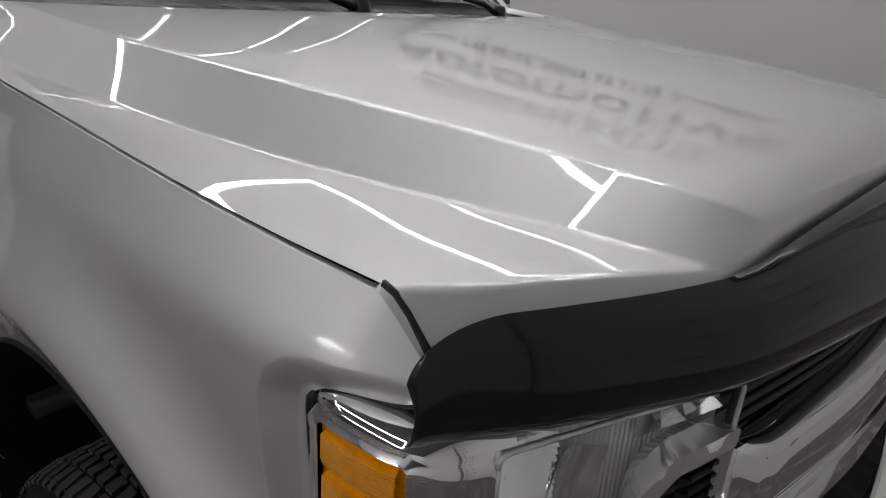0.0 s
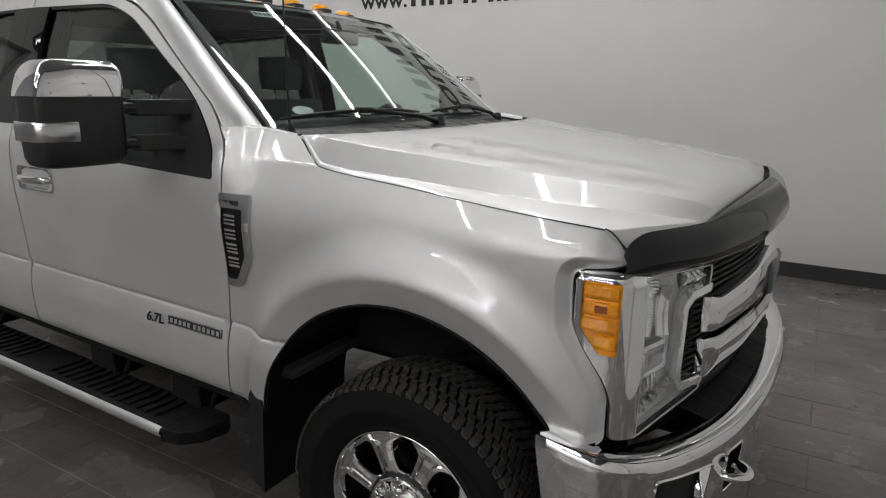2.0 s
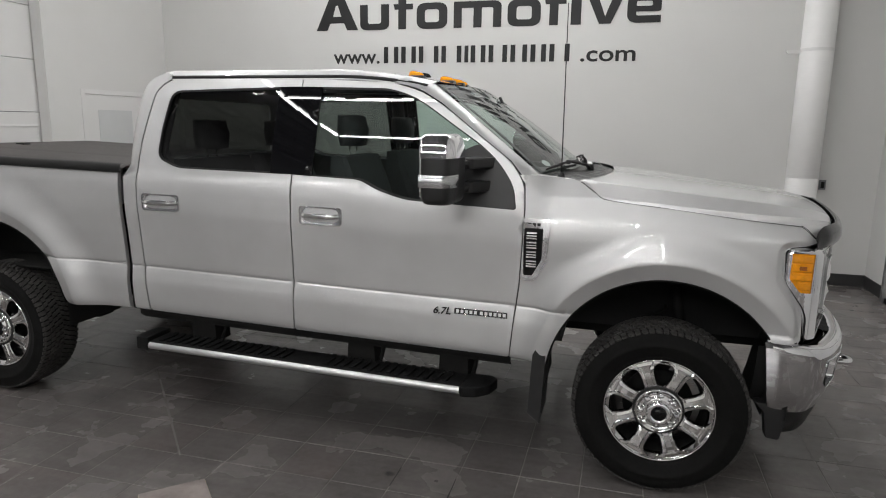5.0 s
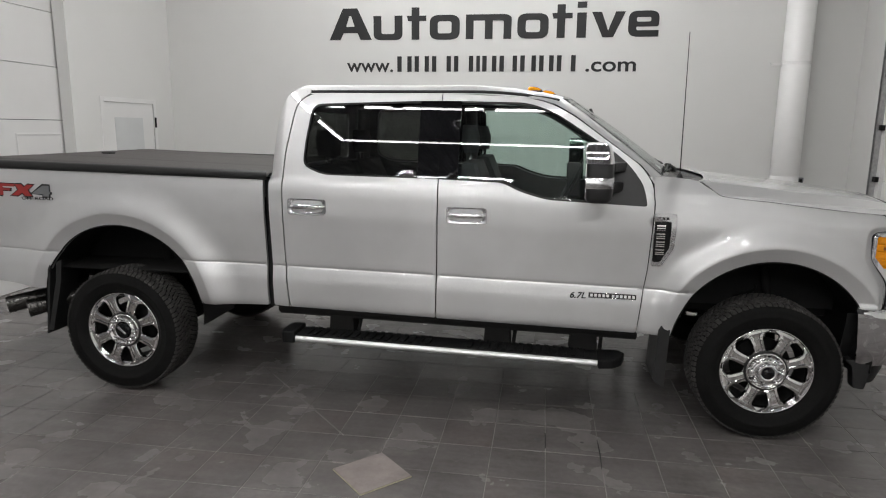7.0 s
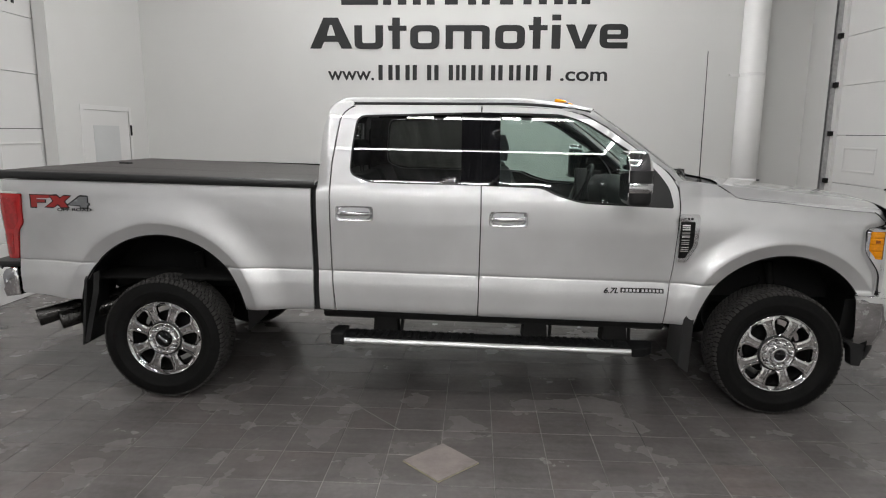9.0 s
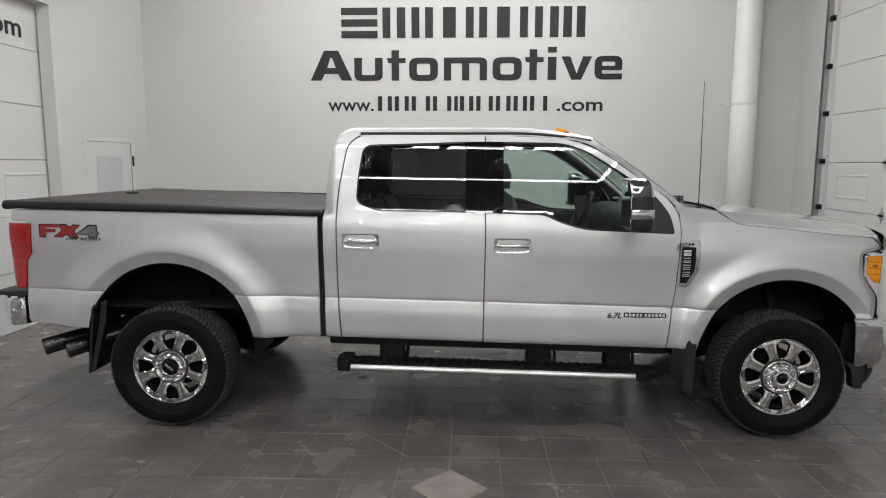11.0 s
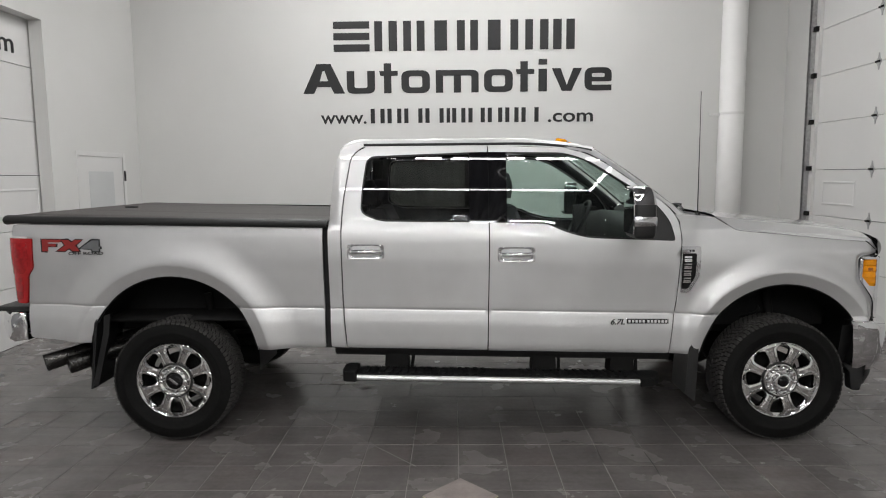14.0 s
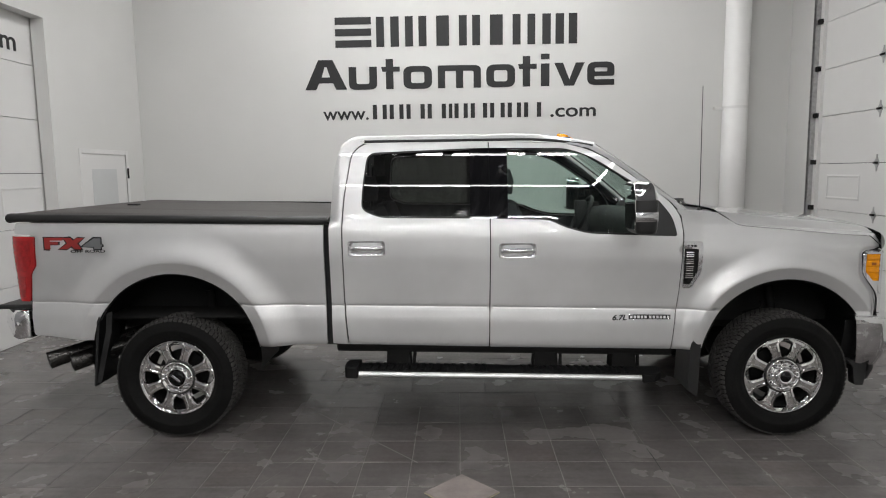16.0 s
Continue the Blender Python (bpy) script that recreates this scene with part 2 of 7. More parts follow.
def part(name, geo, material, parent=None, label="", smooth=True, sharp=None):
    """One mesh object from (verts, faces), a bmesh or a mesh, under a thing or a part."""
    if isinstance(geo, tuple):
        me = mesh_of(name, *geo, smooth=smooth)
    elif isinstance(geo, bmesh.types.BMesh):
        me = bpy.data.meshes.new(name)
        geo.to_mesh(me)
        geo.free()
        me.polygons.foreach_set("use_smooth", [smooth] * len(me.polygons))
    else:
        me = geo
    if sharp is not None:
        me.set_sharp_from_angle(angle=radians(sharp))
    me.materials.clear()
    me.materials.append(material)
    ob = new(name, me)
    if parent is not None:
        ob.parent = parent
    if label:
        tagged(ob, label)
    return ob


def empty(name, label, category, group="", kind="", at=None):
    ob = new(name)
    if at is not None:
        ob.matrix_world = at
    return tagged(ob, label, category, group, kind)


def join(*geos):
    verts, faces = [], []
    for v, f, *_ in geos:
        n = len(verts)
        verts += [tuple(p) for p in v]
        faces += [tuple(i + n for i in q) for q in f]
    return verts, faces


def moved(geo, m):
    return [tuple(m @ Vector(v)) for v in geo[0]], geo[1]


def box(x0, x1, y0, y1, z0, z1, bevel=0.0):
    """A box with chamfered edges."""
    bm = bmesh.new()
    bmesh.ops.create_cube(bm, size=1)
    for v in bm.verts:
        v.co = Vector(((x0 + x1) / 2 + v.co.x * (x1 - x0), (y0 + y1) / 2 + v.co.y * (y1 - y0), (z0 + z1) / 2 + v.co.z * (z1 - z0)))
    if bevel:
        bmesh.ops.bevel(bm, geom=bm.edges[:], offset=bevel, segments=2, profile=0.6, affect="EDGES")
    bm.verts.index_update()
    geo = [tuple(v.co) for v in bm.verts], [tuple(v.index for v in f.verts) for f in bm.faces]
    bm.free()
    return geo


def prism(outline, axis, lo, hi, bevel=0.0):
    """A flat outline pushed along an axis ('x', 'y' or 'z'); outline in the other two axes, in order."""
    def put(a, b, c):
        return {"x": (c, a, b), "y": (a, c, b), "z": (a, b, c)}[axis]
    n = len(outline)
    bm = bmesh.new()
    va = [bm.verts.new(put(a, b, lo)) for a, b in outline]
    vb = [bm.verts.new(put(a, b, hi)) for a, b in outline]
    bm.faces.new(va)
    bm.faces.new(vb[::-1])
    for i in range(n):
        bm.faces.new((va[i], vb[i], vb[(i + 1) % n], va[(i + 1) % n]))
    bmesh.ops.recalc_face_normals(bm, faces=bm.faces[:])
    if bevel:
        bmesh.ops.bevel(bm, geom=bm.edges[:], offset=bevel, segments=2, profile=0.6, affect="EDGES")
    bm.verts.index_update()
    geo = [tuple(v.co) for v in bm.verts], [tuple(v.index for v in f.verts) for f in bm.faces]
    bm.free()
    return geo


def loft(rows, closed=False, caps=False):
    """A skin over rows of points, all of one length."""
    n = len(rows[0])
    verts = [tuple(p) for r in rows for p in r]
    faces = []
    for i in range(len(rows) - 1):
        for j in range(n if closed else n - 1):
            a, b = i * n + j, i * n + (j + 1) % n
            faces.append((a, b, b + n, a + n))
    if caps:
        faces.append(tuple(range(n))[::-1])
        faces.append(tuple(range((len(rows) - 1) * n, len(rows) * n)))
    return verts, faces


def tube(path, radius, sides=10, caps=True):
    """A round bar along points."""
    pts = [Vector(p) for p in path]
    rows = []
    side = None
    for i, p in enumerate(pts):
        d = (pts[min(i + 1, len(pts) - 1)] - pts[max(i - 1, 0)]).normalized()
        if side is None:
            side = d.orthogonal().normalized()
        side = (side - d * side.dot(d)).normalized()
        up = d.cross(side)
        r = radius[i] if isinstance(radius, (list, tuple)) else radius
        rows.append([p + r * (math.cos(a) * side + math.sin(a) * up) for a in np.linspace(0, 2 * math.pi, sides, endpoint=False)])
    return loft(rows, True, caps)


def spin(profile, steps=48, axis="y"):
    """A profile of (radius, along) turned about an axis."""
    rows = []
    for a in np.linspace(0, 2 * math.pi, steps, endpoint=False):
        c, s = math.cos(a), math.sin(a)
        rows.append([{"y": (r * c, h, r * s), "z": (r * c, r * s, h), "x": (h, r * c, r * s)}[axis] for r, h in profile])
    rows.append(rows[0])
    n = len(profile)
    verts = [tuple(p) for r in rows[:-1] for p in r]
    faces = []
    for i in range(steps):
        for j in range(n - 1):
            a, b = i * n + j, ((i + 1) % steps) * n + j
            faces.append((a, a + 1, b + 1, b))
    return verts, faces


def smooth_curve(xs, ys):
    """A monotone cubic through points."""
    xs, ys = np.array(xs, float), np.array(ys, float)
    h, d = np.diff(xs), np.diff(ys) / np.diff(xs)
    m = np.r_[d[0], np.where(d[:-1] * d[1:] > 0, 2 * d[:-1] * d[1:] / np.where(d[:-1] + d[1:] == 0, 1, d[:-1] + d[1:]), 0), d[-1]]

    def at(x):
        x = np.clip(x, xs[0], xs[-1])
        i = np.clip(np.searchsorted(xs, x) - 1, 0, len(h) - 1)
        u = (x - xs[i]) / h[i]
        return ((1 + 2 * u) * (1 - u) ** 2 * ys[i] + u * (1 - u) ** 2 * h[i] * m[i] + u * u * (3 - 2 * u) * ys[i + 1] + u * u * (u - 1) * h[i] * m[i + 1])
    return at


def ease(a, b, x):
    u = np.clip((x - a) / (b - a), 0, 1)
    return u * u * (3 - 2 * u)


def inside(poly, pts):
    pts = np.asarray(pts, float)
    res = np.zeros(len(pts), bool)
    p = np.asarray(poly, float)
    for (ax, ay), (bx, by) in zip(p, np.roll(p, -1, 0)):
        hit = ((ay > pts[:, 1]) != (by > pts[:, 1])) & (pts[:, 0] < (bx - ax) * (pts[:, 1] - ay) / (by - ay + 1e-12) + ax)
        res ^= hit
    return res


def edge_distance(poly, pts):
    pts, p = np.asarray(pts, float), np.asarray(poly, float)
    best = np.full(len(pts), 9e9)
    for a, b in zip(p, np.roll(p, -1, 0)):
        d = b - a
        u = np.clip(((pts - a) @ d) / (d @ d + 1e-12), 0, 1)
        best = np.minimum(best, np.linalg.norm(pts - a - u[:, None] * d, axis=1))
    return best


def resample(poly, step):
    out = []
    for a, b in zip(poly, list(poly[1:]) + [poly[0]]):
        n = max(1, int(math.ceil(math.dist(a, b) / step)))
        out += [(a[0] + (b[0] - a[0]) * i / n, a[1] + (b[1] - a[1]) * i / n) for i in range(n)]
    return out


def rounded(poly, radius, seg=5):
    """Rounds the corners of a flat outline. radius: one number, or one a corner."""
    out = []
    n = len(poly)
    for i, p in enumerate(poly):
        r = radius[i] if isinstance(radius, (list, tuple)) else radius
        a, b = Vector(poly[i - 1]), Vector(poly[(i + 1) % n])
        p = Vector(p)
        u, v = (a - p), (b - p)
        k = min(r, u.length * 0.48, v.length * 0.48)
        if k < 1e-4:
            out.append(tuple(p))
            continue
        s, e = p + u.normalized() * k, p + v.normalized() * k
        for j in range(seg + 1):
            w = j / seg
            out.append(tuple((1 - w) ** 2 * s + 2 * w * (1 - w) * p + w * w * e))
    return out


from mathutils.geometry import delaunay_2d_cdt


def sheet(outline, fn, step=0.04, holes=(), inward=(0, 0.025, 0), outward=(0, -1, 0), lines=(), fair=False):
    """A panel cut to an outline in two coordinates, with holes, laid by fn onto its place in space, with turned-in edges."""
    loops = [resample(outline, step)] + [resample(h, step) for h in holes]
    pts, edges = [], []
    for lp in loops:
        n = len(pts)
        pts += lp
        edges += [(n + i, n + (i + 1) % len(lp)) for i in range(len(lp))]
    arr = np.array(outline)
    lo, hi = arr.min(0), arr.max(0)
    gx, gy = np.meshgrid(np.arange(lo[0], hi[0], step), np.arange(lo[1], hi[1], step * 0.87))
    gx = gx + (np.arange(gx.shape[0]) % 2)[:, None] * step / 2
    grid = np.c_[gx.ravel(), gy.ravel()]
    keep = inside(outline, grid) & (edge_distance(outline, grid) > step * 0.45)
    for h in holes:
        keep &= ~inside(h, grid) & (edge_distance(h, grid) > step * 0.45)
    pts += [tuple(p) for p in grid[keep]]
    for ln in lines:
        ln = np.array(ln)
        ok = inside(outline, ln) & (edge_distance(outline, ln) > 0.004)
        for h in holes:
            ok &= ~inside(h, ln) & (edge_distance(h, ln) > 0.004)
        for i, p in enumerate(ln):
            if ok[i]:
                pts.append(tuple(p))
                if i and ok[i - 1]:
                    edges.append((len(pts) - 2, len(pts) - 1))
    v2, _, tris, *_ = delaunay_2d_cdt([Vector(p) for p in pts], edges, [], 0, 1e-5)
    v2 = np.array([tuple(v) for v in v2])
    mid = np.array([v2[list(t)].mean(0) for t in tris])
    ok = inside(outline, mid)
    for h in holes:
        ok &= ~inside(h, mid)
    verts = [tuple(fn(*p)) for p in v2]
    out = Vector(outward)
    normals = []
    if fair:
        h = 0.0015
        for p in v2:
            du = Vector(fn(p[0] + h, p[1])) - Vector(fn(p[0] - h, p[1]))
            dv = Vector(fn(p[0], p[1] + h)) - Vector(fn(p[0], p[1] - h))
            nrm = du.cross(dv).normalized()
            normals.append(nrm if nrm.dot(out) > 0 else -nrm)
    faces = []
    for t, good in zip(tris, ok):
        if not good:
            continue
        a, b, c = (Vector(verts[i]) for i in t)
        nrm = (b - a).cross(c - a)
        if nrm.length < 1e-10:
            continue
        faces.append(tuple(t) if nrm.dot(out) > 0 else tuple(t)[::-1])
    if inward:
        count = {}
        for f in faces:
            for i in range(3):
                e = (f[i], f[(i + 1) % 3])
                count[e] = 1
        rim = [e for e in count if (e[1], e[0]) not in count]
        off = Vector(inward)
        for a, b in rim:
            n = len(verts)
            pa, pb = Vector(verts[a]), Vector(verts[b])
            verts += [tuple(pa), tuple(pb), tuple(pb + off), tuple(pa + off)]
            faces.append((n + 1, n, n + 3, n + 2))
            if fair:
                normals += [(pa - pb).cross(off).normalized()] * 4
    used = sorted({i for f in faces for i in f})
    back = {o: i for i, o in enumerate(used)}
    if fair:
        return [verts[i] for i in used], [tuple(back[i] for i in f) for f in faces], [normals[i] for i in used]
    return [verts[i] for i in used], [tuple(back[i] for i in f) for f in faces]


def mirrored(geo):
    """The same shape on the other side of the vehicle."""
    flat = [(x, -y, z) for x, y, z in geo[0]], [tuple(f)[::-1] for f in geo[1]]
    return flat + ([(x, -y, z) for x, y, z in geo[2]],) if len(geo) > 2 else flat


def text_mesh(body, size, stretch=1.0, bold=0.0, depth=0.004, align="LEFT", spacing=1.0):
    """Letters lying in the xy plane as a mesh."""
    cu = bpy.data.curves.new("letters", "FONT")
    cu.body, cu.size, cu.extrude, cu.offset = body, size, depth, bold
    cu.align_x, cu.space_character = align, spacing
    ob = bpy.data.objects.new("letters", cu)
    scene.collection.objects.link(ob)
    bpy.context.view_layer.update()
    me = bpy.data.meshes.new_from_object(ob.evaluated_get(bpy.context.evaluated_depsgraph_get()))
    bpy.data.objects.remove(ob)
    bpy.data.curves.remove(cu)
    for v in me.vertices:
        v.co.x *= stretch
    return me


# ---- the showroom ----
def wall_slab(name, geo, label, material=None):
    return tagged(part(name, geo, material or WHITE_WALL, smooth=False), label, "wall", kind="structure")


T = 0.15
wall_slab("wall_north", box(LEFT_X - 0.6, RIGHT_X + T, WALL_Y, WALL_Y + T, -0.2, CEIL_Z), "plain white painted wall carrying large dark lettering")
wall_slab("wall_south", box(LEFT_X - 0.6, RIGHT_X + T, BACK_Y - T, BACK_Y, -0.2, CEIL_Z), "plain white painted wall closing the showroom")
OPEN_Y0, OPEN_Y1, OPEN_Z = -2.9, 2.118, 3.52
DOOR_Y0, DOOR_Y1, DOOR_Z = 2.66, 3.70, 2.04


def plate_with_holes(rect, holes, x0, x1):
    """A wall slab in the yz plane, cut up round its openings."""
    ys = sorted({rect[0], rect[1], *[h[0] for h in holes], *[h[1] for h in holes]})
    zs = sorted({rect[2], rect[3], *[h[2] for h in holes], *[h[3] for h in holes]})
    verts, faces, index = [], [], {}

    def solid(i, j):
        if not (0 <= i < len(ys) - 1 and 0 <= j < len(zs) - 1):
            return False
        cy, cz = (ys[i] + ys[i + 1]) / 2, (zs[j] + zs[j + 1]) / 2
        return not any(h[0] < cy < h[1] and h[2] < cz < h[3] for h in holes)

    def vert(i, j, x):
        key = (i, j, x)
        if key not in index:
            index[key] = len(verts)
            verts.append((x, ys[i], zs[j]))
        return index[key]

    for i in range(len(ys) - 1):
        for j in range(len(zs) - 1):
            if not solid(i, j):
                continue
            q = [(i, j), (i + 1, j), (i + 1, j + 1), (i, j + 1)]
            faces.append(tuple(vert(a, b, x1) for a, b in q))
            faces.append(tuple(vert(a, b, x0) for a, b in q[::-1]))
            for (a, b), (c, d), ni, nj in ((q[0], q[1], i, j - 1), (q[1], q[2], i + 1, j), (q[2], q[3], i, j + 1), (q[3], q[0], i - 1, j)):
                if not solid(ni, nj):
                    faces.append((vert(a, b, x0), vert(c, d, x0), vert(c, d, x1), vert(a, b, x1)))
    return verts, faces


# unseen stretch of wall, added in dark grey to darken the truck's side
SOUTH_Y = -3.3
wall_slab("wall_west_south", box(LEFT_X - 0.15, LEFT_X, BACK_Y, SOUTH_Y, -0.2, CEIL_Z), "unseen plain wall closing the showroom, made dark grey to darken the reflections", CEILING_GREY)
wall_slab("wall_west", plate_with_holes((SOUTH_Y, WALL_Y, -0.2, CEIL_Z), [(OPEN_Y0, OPEN_Y1, -0.2, OPEN_Z), (DOOR_Y0, DOOR_Y1, -0.2, DOOR_Z)], LEFT_X - 0.15, LEFT_X), "white painted wall with a walk-through door and a wide vehicle opening")
EAST_Y0, EAST_Y1, EAST_Z = -1.6, 3.38, 4.0
wall_slab("wall_east", plate_with_holes((BACK_Y, WALL_Y, -0.2, CEIL_Z), [(EAST_Y0, EAST_Y1, -0.2, EAST_Z)], RIGHT_X, RIGHT_X + T), "white painted wall with a wide overhead door")

# ceiling: one corrugated deck
rows = []
xs = np.arange(LEFT_X - 0.5, RIGHT_X + 0.3, 0.075)
prof = [(x, CEIL_Z + (0.04 if k % 4 < 2 else 0.0)) for k, x in enumerate(xs)]
tagged(part("ceiling", loft([[(x, BACK_Y, z) for x, z in prof], [(x, WALL_Y, z) for x, z in prof]]), CEILING_GREY, smooth=False), "dark grey corrugated metal ceiling deck", "ceiling", kind="structure")

# baseboards
for nm, g in (("baseboard", box(LEFT_X, RIGHT_X, WALL_Y - 0.012, WALL_Y - 0.001, FLOOR_Z, 0.1, 0.003)),
              ("baseboard", box(LEFT_X + 0.001, LEFT_X + 0.012, 3.78, WALL_Y - 0.013, FLOOR_Z, 0.1, 0.003)),
              ("baseboard", box(LEFT_X + 0.001, LEFT_X + 0.012, OPEN_Y1 + 0.001, 2.58, FLOOR_Z, 0.1, 0.003)),
              ("baseboard", box(RIGHT_X - 0.012, RIGHT_X - 0.001, 3.5, WALL_Y - 0.013, FLOOR_Z, 0.1, 0.003)),
              ("baseboard", box(LEFT_X, RIGHT_X, BACK_Y + 0.001, BACK_Y + 0.012, FLOOR_Z, 0.1, 0.003))):
    tagged(part(nm, g, BASE_DARK, smooth=False), "dark vinyl skirting along the foot of the wall", "baseboard", kind="structure")

# walk-through door
d = empty("door_1", "white steel door with a narrow recessed panel, closed, in a white frame", "door", kind="structure", at=pose(LEFT_X, (DOOR_Y0 + DOOR_Y1) / 2, 0))
hw = (DOOR_Y1 - DOOR_Y0) / 2
part("door_leaf", box(-0.055, -0.006, -hw + 0.002, hw - 0.002, FLOOR_Z + 0.008, DOOR_Z - 0.002, 0.002), DOOR_WHITE, d, smooth=False)
for y0, y1, z0, z1 in ((-hw - 0.065, -hw, FLOOR_Z, DOOR_Z + 0.06), (hw, hw + 0.065, FLOOR_Z, DOOR_Z + 0.06), (-hw, hw, DOOR_Z, DOOR_Z + 0.06)):
    part("door_frame", box(-0.06, 0.006, y0, y1, z0, z1, 0.004), DOOR_WHITE, d, smooth=False)
part("recessed_panel", box(-0.012, -0.002, -0.32, 0.27, 0.25, 1.85, 0.003), plain("grey_door_panel", (0.55, 0.56, 0.56), 0.45, vary=0.03, scale=3), d, "pale grey recessed panel", smooth=False)
part("closer_hinge", box(-0.01, 0.022, hw + 0.01, hw + 0.035, 1.72, 1.86, 0.003), DARK_METAL, d, "dark metal hinge", smooth=False)
part("door_knob", spin([(0.0, 0.06), (0.022, 0.058), (0.03, 0.045), (0.024, 0.028), (0.012, 0.02), (0.012, -0.012), (0.03, -0.013)], 20, "x"), SATIN, d).location = (0, -hw + 0.07, 0.98)


def overhead_door(name, label, x, y0, y1, z_lines, face, emboss_y, flip):
    """A sectional door: stacked panels, each with embossed fields, hinges between them and a track at each side."""
    e = empty(name, label, "overhead door", kind="structure", at=pose(x, 0, 0))
    s = 1 if face > 0 else -1
    for a, b in zip(z_lines[:-1], z_lines[1:]):
        p = part("door_section", box(min(0, -s * 0.045), max(0, -s * 0.045), y0, y1, a + 0.003, b - 0.003, 0.004), DOOR_WHITE, e, smooth=False)
        h = b - a
        for y in emboss_y if abs(a - 1.2) < 0.01 else ():
            part("embossed_field", loft_frame(s * 0.0015, y, y + 0.69, a + h * 0.245, b - h * 0.235, s), DOOR_WHITE, p, smooth=False)
    for z in z_lines[1:-1]:
        for y in np.arange(y1 - 1.22, y0, -1.22):
            leaf = [(y - 0.006, z - 0.095), (y + 0.006, z - 0.095), (y + 0.014, z - 0.05), (y + 0.042, z - 0.012), (y + 0.042, z + 0.012), (y + 0.014, z + 0.05), (y + 0.006, z + 0.095), (y - 0.006, z + 0.095), (y - 0.014, z + 0.05), (y - 0.042, z + 0.012), (y - 0.042, z - 0.012), (y - 0.014, z - 0.05)]
            hinge = part("hinge", prism(leaf, "x", min(0, s * 0.007), max(0, s * 0.007)), TRACK_STEEL, e, "diamond-shaped steel hinge", smooth=False)
            part("hinge_pin", tube([(s * 0.014, y - 0.03, z), (s * 0.014, y + 0.04, z)], 0.012, 8), DARK_METAL, hinge)
    for y in (y1 + 0.05, y0 - 0.05):
        trk = part("track", join(box(s * 0.01, s * 0.10, y - 0.03, y - 0.022, FLOOR_Z + 0.003, z_lines[-1] + 0.3), box(s * 0.01, s * 0.10, y + 0.022, y + 0.03, FLOOR_Z + 0.003, z_lines[-1] + 0.3), box(s * 0.002, s * 0.010, y - 0.05, y + 0.05, FLOOR_Z + 0.003, z_lines[-1] + 0.3)) if s > 0 else join(box(-0.10, -0.01, y - 0.03, y - 0.022, FLOOR_Z + 0.003, z_lines[-1] + 0.3), box(-0.10, -0.01, y + 0.022, y + 0.03, FLOOR_Z + 0.003, z_lines[-1] + 0.3), box(-0.010, -0.002, y - 0.05, y + 0.05, FLOOR_Z + 0.003, z_lines[-1] + 0.3)), TRACK_STEEL, e, "galvanised steel track", smooth=False)
        for z in z_lines[:-1]:
            part("roller", join(tube([(s * 0.05, y - 0.07, z + 0.02), (s * 0.05, y + 0.025, z + 0.02)], 0.012, 8), box(min(s * 0.02, s * 0.08), max(s * 0.02, s * 0.08), y - 0.1, y - 0.03, z - 0.01, z + 0.05, 0.004)), DARK_METAL, trk, smooth=False)
    return e


def loft_frame(x, y0, y1, z0, z1, s):
    """A shallow raised rim round a rectangle, for an embossed field."""
    w = 0.018
    rows = []
    for off, lift in ((0, 0), (w, 0.007), (2 * w, 0.0)):
        rows.append([(x + s * lift, y0 + off, z0 + off), (x + s * lift, y1 - off, z0 + off), (x + s * lift, y1 - off, z1 - off), (x + s * lift, y0 + off, z1 - off)])
    return loft(rows, True)


overhead_door("door_2", "white sectional overhead door with embossed fields and a steel track, closed", RIGHT_X + 0.04, EAST_Y0 - 0.1, EAST_Y1 + 0.06, [FLOOR_Z, 0.6, 1.2, 1.79, 2.39, 2.98, 3.57, 4.15], -1, (2.505, 1.0, -0.5), -1)
west = overhead_door("door_3", "white sectional overhead door set back in a deep opening, closed", LEFT_X - 0.17, OPEN_Y0 - 0.25, OPEN_Y1 + 0.25, [FLOOR_Z, 0.6, 1.2, 1.8, 2.4, 3.0, 3.7], 1, (1.42,), 1)
me = text_mesh("com", 0.29, 1.25, 0.004, 0.002, "RIGHT")
part("door_lettering", me, LETTER, west, "dark lettering ending in com", smooth=False).matrix_basis = pose(0.004, 1.885, 3.118, 90, 0, 90)

# white pipe by the wall
pipe = empty("pipe", "white painted round duct strapped to the wall, open above the floor", "pipe", at=pose(1.735, WALL_Y - 0.172, 0))
part("duct", spin([(0.142, 0.42), (0.160, 0.40), (0.165, 0.41), (0.165, 1.2), (0.1625, 1.203), (0.165, 1.206), (0.165, 2.575), (0.163, 2.578), (0.163, CEIL_Z)], 40, "z"), plain("white_pipe_paint", (0.78, 0.775, 0.765), 0.4, vary=0.02, scale=4), pipe, sharp=40)
part("strap", join(spin([(0.163, 2.565), (0.1675, 2.567), (0.1675, 2.597), (0.163, 2.599)], 40, "z"), box(-0.30, -0.155, -0.02, 0.02, 2.555, 2.59, 0.004)), DOOR_WHITE, pipe, sharp=40)
part("end_rim", spin([(0.140, 0.43), (0.140, 0.395), (0.163, 0.392), (0.168, 0.40), (0.168, 0.43)], 40, "z"), DOOR_WHITE, pipe, sharp=40)
ob = empty("wall_outlet", "small grey socket box fixed to the white wall", "outlet", at=pose(1.99, WALL_Y, 1.12))
part("cover", box(-0.035, 0.035, -0.03, -0.001, -0.055, 0.055, 0.006), GREY_DECAL, ob)
part("socket", box(-0.018, 0.018, -0.034, -0.03, -0.035, 0.035, 0.002), DARK_METAL, ob)

# wall lettering
sign = empty("wall_sign", "large charcoal lettering and bars on the white wall", "sign", at=pose(0, WALL_Y, 0))


